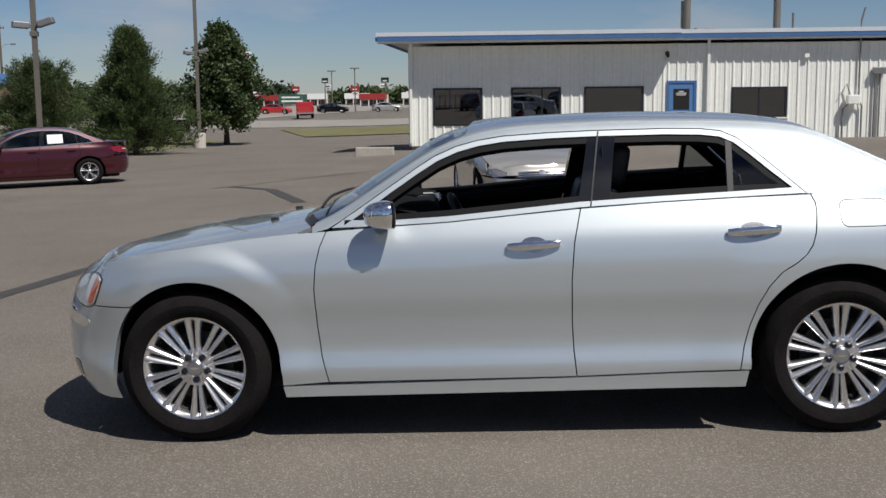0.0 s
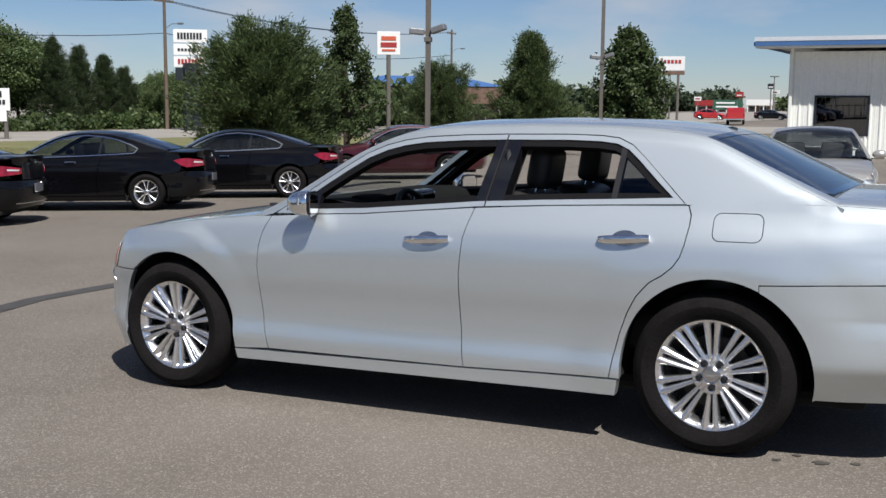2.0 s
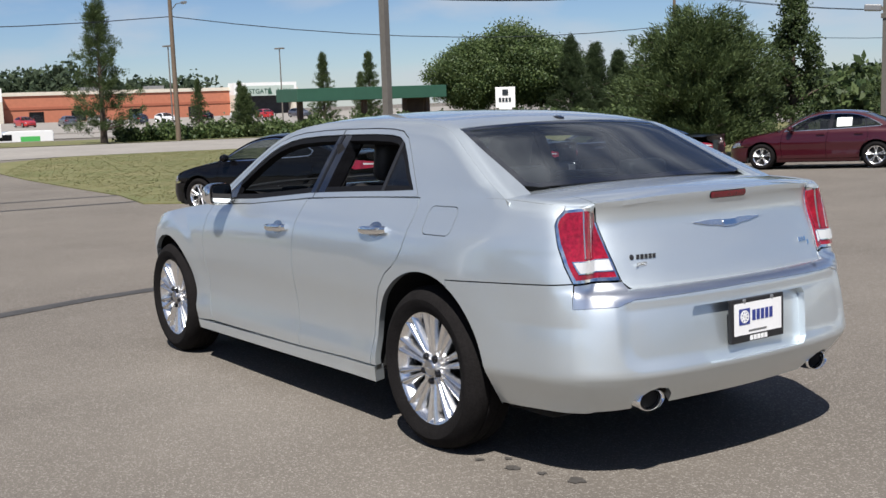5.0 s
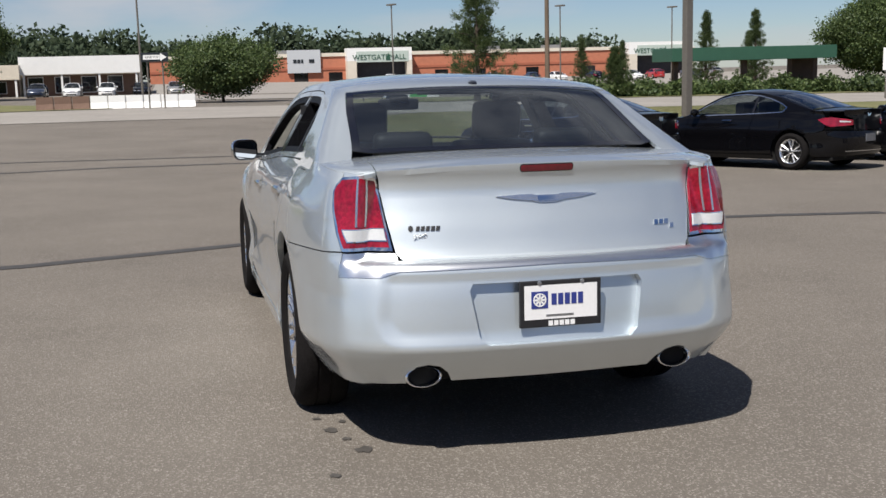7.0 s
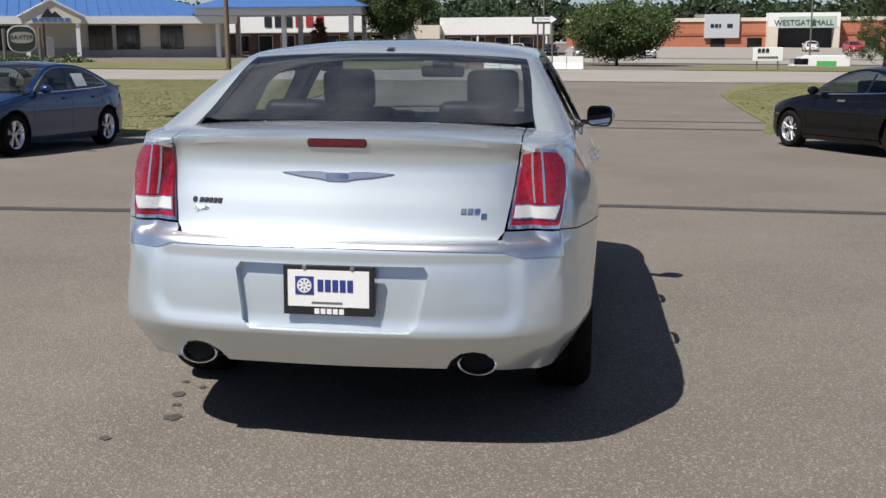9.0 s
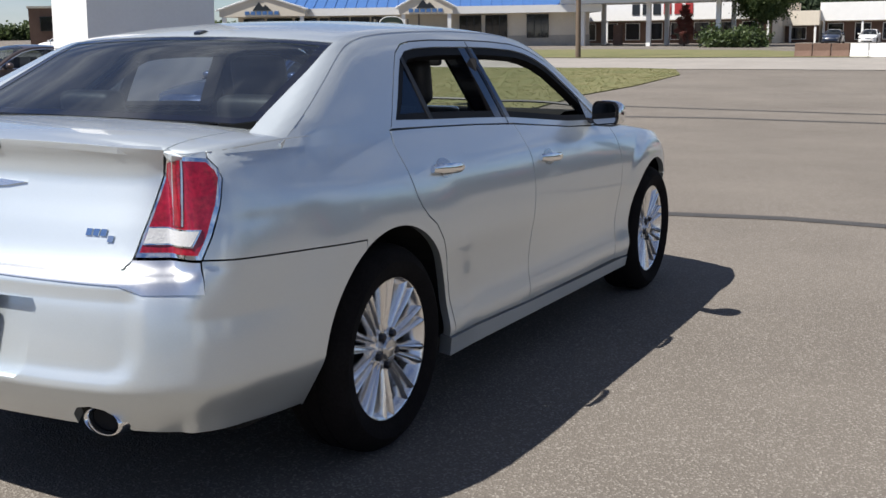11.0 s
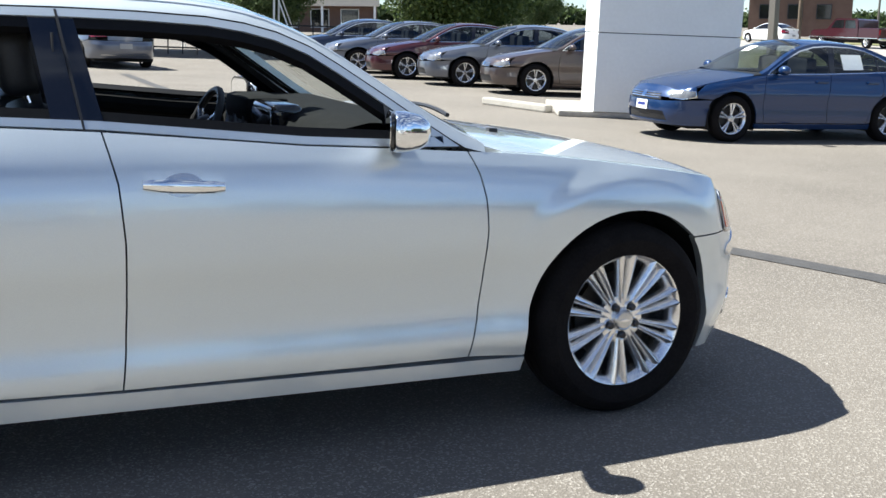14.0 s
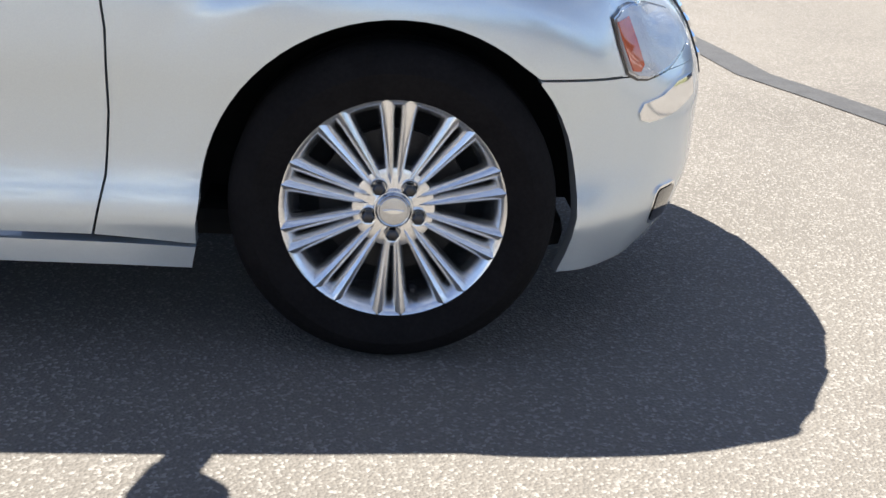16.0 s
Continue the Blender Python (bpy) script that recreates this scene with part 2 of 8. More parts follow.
def prism(outline, h0, h1, m=None, bevel=0.0):
    """An outline in the local xy plane, drawn out from h0 to h1."""
    bm = bmesh.new()
    lo = [bm.verts.new((x, y, h0)) for x, y in outline]
    hi = [bm.verts.new((x, y, h1)) for x, y in outline]
    n = len(lo)
    bm.faces.new(lo[::-1])
    top = bm.faces.new(hi)
    for i in range(n):
        bm.faces.new((lo[i], lo[(i + 1) % n], hi[(i + 1) % n], hi[i]))
    bmesh.ops.recalc_face_normals(bm, faces=bm.faces)
    if bevel:
        bmesh.ops.bevel(bm, geom=list(top.edges), offset=bevel, segments=2, affect='EDGES')
    if m is not None:
        bmesh.ops.transform(bm, matrix=m, verts=bm.verts)
    return bm


def words(text, size, material, parent, m, name="lettering", label="", depth=0.002):
    """Built-in font as a mesh, centred in its own xy plane."""
    cu = bpy.data.curves.new(name, "FONT")
    cu.body, cu.size, cu.extrude = text, size, depth
    cu.align_x, cu.align_y = "CENTER", "CENTER"
    tmp = bpy.data.objects.new(name, cu)
    scene.collection.objects.link(tmp)
    me = bpy.data.meshes.new_from_object(tmp.evaluated_get(bpy.context.evaluated_depsgraph_get()))
    bpy.data.objects.remove(tmp)
    me.transform(m)
    me.materials.clear()
    me.materials.append(material)
    ob = new(name, me)
    ob.parent = parent
    return tagged(ob, label)


def inside(pts, loop):
    """Which of the points lie inside the loop (even-odd rule)."""
    x, y = pts[:, 0], pts[:, 1]
    res = np.zeros(len(pts), bool)
    a = np.array(loop)
    b = np.roll(a, -1, 0)
    for (x0, y0), (x1, y1) in zip(a, b):
        hit = (y0 > y) != (y1 > y)
        res ^= hit & (x < (x1 - x0) * (y - y0) / ((y1 - y0) or 1e-12) + x0)
    return res


def dense(loop, step):
    out = []
    for a, b in zip(loop, list(loop[1:]) + [loop[0]]):
        n = max(1, int(math.hypot(b[0] - a[0], b[1] - a[1]) / step + 0.5))
        out += [(a[0] + (b[0] - a[0]) * i / n, a[1] + (b[1] - a[1]) * i / n) for i in range(n)]
    return out


def patch(name, loop, surf, material, parent, res=0.04, holes=(), depth=0.018, lift=0.0, label="", trim=None, centre=(0, 0, 0.6), roll=None):
    """A sheet of a curved surface, cut to an outline in the surface's own (u, v), with its edges folded inwards.
    surf takes arrays u, v and gives points. trim: a material for a lining behind the sheet."""
    loops = [dense(l, res) for l in (loop, *holes)]
    flat = [p for l in loops for p in l]
    edges, k = [], 0
    for l in loops:
        edges += [(k + i, k + (i + 1) % len(l)) for i in range(len(l))]
        k += len(l)
    arr = np.array(flat)
    lo, hi = arr.min(0), arr.max(0)
    gx, gy = np.meshgrid(np.arange(lo[0] + res / 2, hi[0], res), np.arange(lo[1] + res / 2, hi[1], res))
    grid = np.stack([gx.ravel(), gy.ravel()], 1)
    if len(grid):
        ok = inside(grid, loops[0])
        for l in loops[1:]:
            ok &= ~inside(grid, l)
        grid = grid[ok]
    if len(grid):
        near = np.array([np.min(np.hypot(*(arr - g).T)) for g in grid])
        grid = grid[near > 0.45 * res]
    pts = [Vector(p) for p in flat] + [Vector(p) for p in grid]
    vo, _, fo, _, _, _ = mathutils.geometry.delaunay_2d_cdt(pts, edges, [], 0, 1e-7)
    uv = np.array([(v.x, v.y) for v in vo])
    tri = np.array([f for f in fo if len(f) == 3])
    mid = uv[tri].mean(1)
    ok = inside(mid, loops[0])
    for l in loops[1:]:
        ok &= ~inside(mid, l)
    tri = tri[ok]
    e = 0.004

    def at(q):
        p = np.stack(surf(q[:, 0], q[:, 1]), 1)
        du = np.stack(surf(q[:, 0] + e, q[:, 1]), 1) - np.stack(surf(q[:, 0] - e, q[:, 1]), 1)
        dv = np.stack(surf(q[:, 0], q[:, 1] + e), 1) - np.stack(surf(q[:, 0], q[:, 1] - e), 1)
        nn = np.cross(du, dv)
        nn /= np.linalg.norm(nn, axis=1)[:, None] + 1e-12
        return p, nn

    p, nn = at(uv)
    sign = 1 if ((p - np.array(centre)) * nn).sum() > 0 else -1
    nn = nn * sign
    shade = roll(p, nn) if roll else nn
    p = p + nn * lift
    # triangles must wind with the outward normal
    w = np.cross(p[tri[:, 1]] - p[tri[:, 0]], p[tri[:, 2]] - p[tri[:, 0]])
    flip = (w * nn[tri[:, 0]]).sum(1) < 0
    tri[flip] = tri[flip][:, ::-1]
    verts, faces = [tuple(v) for v in p], [tuple(int(i) for i in f) for f in tri]
    norm = [shade[i] for f in tri for i in f]
    if depth:
        for l in loops:
            q = np.array(l)
            bp, bn = at(q)
            bn = bn * sign
            bp = bp + bn * lift
            k = len(verts)
            n = len(l)
            verts += [tuple(v) for v in bp] + [tuple(v) for v in bp - bn * depth]
            for i in range(n):
                j = (i + 1) % n
                f = (k + i, k + n + i, k + n + j, k + j)
                a, b2, c2 = (np.array(verts[t]) for t in f[:3])
                fn = np.cross(b2 - a, c2 - a)
                fn /= np.linalg.norm(fn) + 1e-12
                faces.append(f)
                norm += [fn] * 4
    me = bpy.data.meshes.new(name)
    me.from_pydata(verts, [], faces)
    me.polygons.foreach_set("use_smooth", [True] * len(me.polygons))
    me.normals_split_custom_set([tuple(v) for v in norm])
    me.materials.append(material)
    ob = new(name, me)
    ob.parent = parent
    tagged(ob, label)
    if trim:
        q = p - nn * (depth + 0.012)
        mt = bpy.data.meshes.new("lining")
        mt.from_pydata([tuple(v) for v in q], [], [tuple(int(i) for i in f[::-1]) for f in tri])
        mt.polygons.foreach_set("use_smooth", [True] * len(mt.polygons))
        mt.materials.append(trim)
        to = new("lining", mt)
        to.parent = ob
    return ob


def inset_loop(loop, d):
    """The outline drawn in by d, for the gaps between panels."""
    n = len(loop)
    area = sum(loop[i][0] * loop[(i + 1) % n][1] - loop[(i + 1) % n][0] * loop[i][1] for i in range(n))
    s = 1 if area > 0 else -1
    out = []
    for i in range(n):
        a, b, c = (np.array(loop[(i + k) % n], float) for k in (-1, 0, 1))
        n1 = np.array((-(b - a)[1], (b - a)[0]))
        n2 = np.array((-(c - b)[1], (c - b)[0]))
        n1 = n1 / (np.linalg.norm(n1) + 1e-9)
        n2 = n2 / (np.linalg.norm(n2) + 1e-9)
        m = n1 + n2
        m = m / max(0.35, float(np.dot(m, m)) / 2 if np.dot(m, m) > 0 else 1)
        out.append(tuple(b + s * d * m))
    return out


def arc(cx, cz, r, a0, a1, n=16):
    return [(cx + r * math.cos(radians(a0 + (a1 - a0) * i / n)), cz + r * math.sin(radians(a0 + (a1 - a0) * i / n))) for i in range(n + 1)]


def rounded(x0, x1, y0, y1, r, n=5):
    out = []
    for cx, cy, a in ((x1 - r, y1 - r, 0), (x0 + r, y1 - r, 90), (x0 + r, y0 + r, 180), (x1 - r, y0 + r, 270)):
        out += arc(cx, cy, r, a, a + 90, n)
    return out


# ---- cars ----
def spline(points, n=1600):
    """Catmull-Rom through points, as evenly stepped arrays."""
    # both ends lie on the axis of the car: the curve goes on as its mirror image
    p = np.array([(points[1][0], -points[1][1])] + list(points) + [(points[-2][0], -points[-2][1])], float)
    out = []
    for i in range(1, len(p) - 2):
        t = np.linspace(0, 1, 80, endpoint=False)[:, None]
        a, b, c, d = p[i - 1:i + 3]
        out.append(0.5 * (2 * b + (c - a) * t + (2 * a - 5 * b + 4 * c - d) * t ** 2 + (3 * b - a - 3 * c + d) * t ** 3))
    q = np.concatenate(out + [p[-2:-1]])
    s = np.concatenate([[0], np.cumsum(np.hypot(*np.diff(q, axis=0).T))])
    e = np.linspace(0, s[-1], n)
    return e, np.interp(e, s, q[:, 0]), np.interp(e, s, q[:, 1])


def ease(x, a, b):
    t = np.clip((x - a) / (b - a), 0, 1)
    return t * t * (3 - 2 * t)


BUMPER_SIDE = [(0.20, 0.160), (0.26, 0.116), (0.32, 0.076), (0.38, 0.040), (0.42, 0.019), (0.445, 0.010), (0.47, 0.008), (0.56, 0.006), (0.68, 0.003), (0.80, 0.002)]


class Shape:
    """The surfaces of a car: its nose points to -x, z is up, y is across."""

    def __init__(self, plan, top_edge, side, rear, front, rail, crown, deck, tumble, wheels, radius, arch, flare=0.024, upright=0.0):
        self.upright = upright
        self.s, self.px, self.py = spline(plan)
        nx, ny = np.gradient(self.py, self.s), -np.gradient(self.px, self.s)
        l = np.hypot(nx, ny)
        self.nx, self.ny = -nx / l, -ny / l
        self.end = self.s[-1]
        self.top_edge, self.side, self.rear, self.front = top_edge, side, rear, front
        self.rail, self.crown, self.deck, self.tumble = rail, crown, deck, tumble
        self.wheels, self.radius, self.arch, self.flare = wheels, radius, arch, flare
        xs = np.linspace(self.px[0] + 0.15, self.px[-1] - 0.20, 400)
        zs = self.soft(self.top_edge, xs)
        a, b, _ = self.low(self.s_of(xs), zs)
        k = np.argsort(a)
        self.sx, self.sy, self.sz = a[k], b[k], zs[k]

    def tab(self, pairs, x):
        """A table read as a smooth curve that never overshoots."""
        a = np.array(pairs, float)
        px, py = a[:, 0], a[:, 1]
        x = np.clip(np.asarray(x, float), px[0], px[-1])
        h, d = np.diff(px), np.diff(py) / np.diff(px)
        m = np.concatenate([d[:1], d[:-1], d[-1:]])[:len(px)]
        same = d[:-1] * d[1:] > 0
        w1, w2 = 2 * h[1:] + h[:-1], h[1:] + 2 * h[:-1]
        safe = np.where(same, d[:-1], 1.0), np.where(same, d[1:], 1.0)
        m[1:-1] = np.where(same, (w1 + w2) / (w1 / safe[0] + w2 / safe[1]), 0.0)
        m[0], m[-1] = d[0], d[-1]
        k = np.clip(np.searchsorted(px, x, side="right") - 1, 0, len(h) - 1)
        t = (x - px[k]) / h[k]
        return (py[k] * (1 + 2 * t) * (1 - t) ** 2 + h[k] * m[k] * t * (1 - t) ** 2 + py[k + 1] * t * t * (3 - 2 * t) + h[k] * m[k + 1] * t * t * (t - 1))

    def soft(self, pairs, x):
        """A table read with rounded corners."""
        return sum(self.tab(pairs, x + d) * w for d, w in ((-0.10, 0.1), (-0.05, 0.2), (0, 0.4), (0.05, 0.2), (0.10, 0.1)))

    def s_of(self, x):
        return np.interp(x, self.px, self.s)

    def upper(self, x, z):
        """Half width of the cabin side."""
        z0, w0, k = self.tumble
        return w0 - (z - z0) * k - 0.14 * (z - z0) ** 2 - 0.02 * ease(-x, 0.3, 1.0) + 0.020 * self.upright * ease(x, 0.9, 1.9)

    def low(self, s, z):
        """The lower body, by the way s round the plan from the nose."""
        s, z = np.asarray(s, float), np.asarray(z, float)
        x, y = np.interp(s, self.s, self.px), np.interp(s, self.s, self.py)
        nx, ny = np.interp(s, self.s, self.nx), np.interp(s, self.s, self.ny)
        ny = ny * np.clip(y / 0.12, 0, 1)
        l = np.hypot(nx, ny)
        nx, ny = nx / l, ny / l
        wr, wf = ease(nx, 0.22, 0.80), ease(-nx, 0.35, 0.9)
        zt = self.soft(self.top_edge, x)
        d_side = sum(self.tab(self.side, z + k) * w for k, w in ((-0.02, 0.25), (0, 0.5), (0.02, 0.25)))
        # behind the rear wheel the bumper's crease takes the place of the sill
        g = self.upright * ease(x, 1.40, 1.80) * (1 - ease(z, 0.66, 0.80))
        d_side = (1 - g) * d_side + g * self.tab(BUMPER_SIDE, z)
        d_side = d_side - 0.85 * self.upright * ease(x, 1.95, 2.28) * np.maximum(0, self.tab(self.side, z) - 0.012)
        cab = ease(x, -1.25, -0.8) * (1 - ease(x, 2.0, 2.35))
        rise = np.clip(1 - (zt - z) / (0.14 + 0.09 * self.upright), 0, 1.3) ** 2
        want = np.interp(x, self.px, self.py) - self.upper(x, zt)
        top = self.tab(self.side, zt) - 0.85 * self.upright * ease(x, 1.95, 2.28) * np.maximum(0, self.tab(self.side, zt) - 0.012)
        d_side = d_side + rise * (cab * (want - top) + (1 - cab) * np.where(x > 0, 0.034, 0.045))
        for cx in self.wheels:
            r = np.hypot(x - cx, z - self.radius)
            a, b = (0.095, 0.195) if cx < 0 else (0.05, 0.30)
            crest = ease(z, 0.66, 0.94) if cx < 0 else 1.0
            d_side = d_side - self.flare * (1.0 if cx < 0 else 0.50) * ((1 - ease(r, self.arch + a, self.arch + b)) * crest + 0.5 * (1 - ease(r, self.arch, self.arch + 0.20)) * (1 - crest)) * ease(z, 0.15, 0.35)
        # shoulder line along the rear quarter
        ridge = np.where(z < 0.985, ease(z, 0.84, 0.985), 1 - ease(z, 0.985, 1.06))
        d_side = d_side - self.upright * 0.004 * ease(x, 1.35, 1.80) * (1 - ease(x, 1.9, 2.3)) * ridge
        d_side = d_side + self.upright * 0.024 * ease(x, 1.98, 2.40) * np.clip((z - 0.70) / 0.40, 0, 1) ** 1.3
        d = (1 - wr - wf) * d_side + wr * self.tab(self.rear, z) + wf * self.tab(self.front, z)
        # shallow bowl pressed into the rear bumper, open to the top
        u = self.end - s
        cu, cz = np.maximum(u - 0.58, 0), np.maximum(0.58 - z, 0)
        d = d + self.upright * 0.012 * (1 - ease(np.hypot(cu, cz), 0.060, 0.140)) * (1 - ease(z, 0.70, 0.75))
        return x - nx * d, y - ny * d, z

    def side_xz(self, sign):
        def f(x, z):
            a, b, c = self.low(self.s_of(x), z)
            return a, sign * b, c
        return f

    def tail(self, u, z):
        """The rear, by the way u to either side of its middle."""
        a, b, c = self.low(self.end - np.abs(u), z)
        return a, np.sign(u) * b, c

    def u_at(self, y, z):
        """The way round the rear at which its half width is y."""
        lo, hi = 0.2, 1.3
        for _ in range(30):
            m = (lo + hi) / 2
            lo, hi = (m, hi) if float(self.low(self.end - m, z)[1]) < y else (lo, m)
        return lo

    def nose(self, u, z):
        a, b, c = self.low(np.abs(u), z)
        return a, np.sign(u) * b, c

    def cabin(self, sign):
        def f(x, z):
            return x, sign * self.upper(x, z), z
        return f

    def roof(self, x, y):
        """Windscreen, roof and rear window."""
        zr, zc = self.soft(self.rail, x), self.soft(self.crown, x)
        w = np.maximum(self.upper(x, zr), 0.05)
        return x, y, zr + (zc - zr) * (1 - np.clip(np.abs(y) / w, 0, 1.2) ** 2.3)

    def lid(self, x, y):
        """Bonnet and boot lid, spanned between the shoulders."""
        ze = np.interp(x, self.sx, self.sz)
        w = np.interp(x, self.sx, self.sy)
        zc = self.soft(self.deck, x)
        return x, y, ze + (zc - ze) * (1 - np.clip(np.abs(y) / np.maximum(w, 0.05), 0, 1.3) ** 2.4)

    def normal(self, surf, u, v):
        e = 0.004
        n = np.cross(np.stack(surf(u + e, v), 1) - np.stack(surf(u - e, v), 1), np.stack(surf(u, v + e), 1) - np.stack(surf(u, v - e), 1))
        return n / (np.linalg.norm(n, axis=1)[:, None] + 1e-12)

    def roll_over(self, p, n, far, mid, reach):
        """Bends normals towards mid within reach of an edge."""
        w = np.clip(1 - far / reach, 0, 1)[:, None]
        w = w * w * (3 - 2 * w)
        out = n * (1 - w) + mid * w
        return out / (np.linalg.norm(out, axis=1)[:, None] + 1e-12)

    def edge_mid(self, na, nb, sg):
        """The mean of two upward or outward normals."""
        na = na * np.where(na[:, 2] < 0, -1, 1)[:, None]
        nb = nb * np.where(nb[:, 1] * sg < 0, -1, 1)[:, None]
        m = na + nb
        return m / (np.linalg.norm(m, axis=1)[:, None] + 1e-12)

    def roll_rail(self, p, n):
        """Roof edge between the roof and the cabin side."""
        x, y, z = p.T
        sg = np.sign(y)
        zr = self.soft(self.rail, x)
        w = self.upper(x, zr)
        na = self.normal(self.roof, x, sg * w * 0.97)
        nb = self.normal(lambda a, b: (a, sg * self.upper(a, b), b), x, zr)
        return self.roll_over(p, n, np.hypot(w - np.abs(y), zr - z), self.edge_mid(na, nb, sg), 0.085)

    def roll_hip(self, p, n):
        """Where the rear pillar runs into the quarter, and the quarter into its top."""
        x, y, z = p.T
        sg = np.sign(y)
        ze = np.interp(x, self.sx, self.sz)
        ws = self.shoulder(x)
        low = self.normal(lambda a, b: (lambda q: (q[0], sg * q[1], q[2]))(self.low(self.s_of(a), b)), x, ze - 0.01)
        low = low * np.where(low[:, 1] * sg < 0, -1, 1)[:, None]
        cab = self.normal(lambda a, b: (a, sg * self.upper(a, b), b), x, ze + 0.01)
        cab = cab * np.where(cab[:, 1] * sg < 0, -1, 1)[:, None]
        top = self.normal(self.lid, x, sg * (ws - 0.02))
        top = top * np.where(top[:, 2] < 0, -1, 1)[:, None]
        f = ease(x, 1.88, 1.99)[:, None]
        mid = low + cab * (1 - f) + top * f
        mid = mid / (np.linalg.norm(mid, axis=1)[:, None] + 1e-12)
        far = np.where(x > 1.40, np.hypot(ws - np.abs(y), ze - z), 9.0)
        return self.roll_over(p, n, far, mid, 0.075)

    def roll_both(self, p, n):
        return self.roll_hip(p, self.roll_rail(p, n))

    def shoulder(self, x):
        return np.interp(x, self.sx, self.sy)


def wheel(radius, width, rim, paint, style, parent_label, fine=False):
    """A wheel about the local y axis, its face to -y: tyre, rim, spokes, hub and nuts."""
    w = thing("wheel", parent_label, "wheel")
    turn = Matrix.Rotation(radians(90), 4, 'X')
    h = width / 2
    tyre = lathe([(rim - 0.005, -h * 0.86), (rim + 0.012, -h * 0.92), (rim + 0.03, -h), (rim + (radius - rim) * 0.5, -h * 1.03), (radius - 0.036, -h * 0.95), (radius - 0.016, -h * 0.80), (radius - 0.004, -h * 0.62),
                  (radius, -h * 0.48), (radius, -h * 0.30), (radius - 0.006, -h * 0.27), (radius - 0.006, -h * 0.23), (radius, -h * 0.2), (radius, h * 0.2), (radius - 0.006, h * 0.23),
                  (radius - 0.006, h * 0.27), (radius, h * 0.3), (radius, h * 0.62), (radius - 0.006, h * 0.8), (radius - 0.022, h * 0.93), (rim + 0.03, h), (rim - 0.005, h * 0.86)], 64, turn @ pose(0, 0, 0, 180), True)
    smooth(part("tyre", tyre, M["tyre"], w), 30)
    face = -h * 0.86
    rimm = lathe([(rim - 0.03, h * 0.85), (rim - 0.045, 0.0), (rim - 0.034, -h * 0.45), (rim - 0.018, -h * 0.74), (rim - 0.008, -h * 0.80), (rim + 0.004, -h * 0.835), (rim + 0.006, -h * 0.80),
                  (rim - 0.004, -h * 0.7), (rim - 0.01, h * 0.86)], 64, turn @ pose(0, 0, 0, 180), True)
    smooth(part("rim", rimm, paint, w), 35)
    disc = min(rim - 0.06, 0.168)
    bm = bmesh.new()
    add_lathe(bm, [(0.10, -0.01), (disc, -0.01), (disc, 0.012), (0.10, 0.012)], 40, turn)
    smooth(part("brake_disc", bm, M["brake"], w))
    part("inner_barrel", lathe([(0.001, 0.02), (rim - 0.03, 0.02), (rim - 0.03, 0.03)], 40, turn @ pose(0, 0, 0, 180)), M["liner"], w)
    # spokes: tapered bars with a rounded face, dished from the hub out to the rim, where they flare into the lip
    pairs, gap = style
    joined = None if fine else bmesh.new()
    for i in range(pairs):
        for k in ((-1, 1) if gap else (0,)):
            bm = bmesh.new() if fine else joined
            a0 = 2 * math.pi * i / pairs + math.pi / 2
            secs = []
            for f in (0.0, 0.12, 0.3, 0.55, 0.8, 0.93, 1.0):
                rr = 0.050 + f * (rim + 0.001 - 0.050)
                wd = (0.0076 + 0.0085 * f + 0.0040 * max(0, (f - 0.75) / 0.25) ** 2) if gap else (0.030 - 0.008 * f)
                off = k * (0.0085 + f * (gap - 0.0085)) if gap else 0
                yy = face + 0.026 * (1 - f) ** 1.4 + 0.005
                row = []
                for dx, dy in ((-wd * 1.3, 0.036), (-wd, 0.012), (-wd * 0.6, 0.0042), (0, 0.0), (wd * 0.6, 0.0042), (wd, 0.012), (wd * 1.3, 0.036)):
                    lx, lr = off + dx, rr
                    row.append(bm.verts.new((lr * math.cos(a0) - lx * math.sin(a0), yy + dy, lr * math.sin(a0) + lx * math.cos(a0))))
                secs.append(row)
            for a, b in zip(secs, secs[1:]):
                for j in range(6):
                    bm.faces.new((a[j], a[j + 1], b[j + 1], b[j]))
                bm.faces.new((a[6], a[0], b[0], b[6]))
            if fine:
                bmesh.ops.recalc_face_normals(bm, faces=bm.faces)
                smooth(part("spoke", bm, paint, w), 32)
    if not fine:
        bmesh.ops.recalc_face_normals(joined, faces=joined.faces)
        smooth(part("spokes", joined, paint, w), 32)
    up = Matrix.Translation((0, face, 0)) @ turn
    if fine:
        # fluted hub web behind the roots of the spokes, with a pocket for each nut
        smooth(part("hub", lathe([(0.001, -0.05), (0.098, -0.055), (0.092, -0.034), (0.078, -0.031), (0.046, -0.030), (0.043, -0.018), (0.001, -0.016)], 40, up), paint, w), 30)
        smooth(part("hub_cap", lathe([(0.001, -0.02), (0.041, -0.02), (0.0405, -0.012), (0.036, -0.0075), (0.033, -0.0085), (0.031, -0.0065), (0.001, -0.003)], 32, up), M["satin"], w), 25)
        part("cap_mark", prism([(-0.024, 0.002), (-0.007, 0.005), (0.007, 0.005), (0.024, 0.002), (0.008, -0.005), (-0.008, -0.005)], -0.006, -0.0015, up, 0.0008), M["chrome"], w)
        smooth(part("valve_stem", lathe([(0.001, 0.0), (0.008, 0.0), (0.006, 0.022), (0.001, 0.024)], 10, Matrix.Translation((0.204 * math.cos(-1.31), face + 0.048, 0.204 * math.sin(-1.31))) @ turn), M["black"], w))
    else:
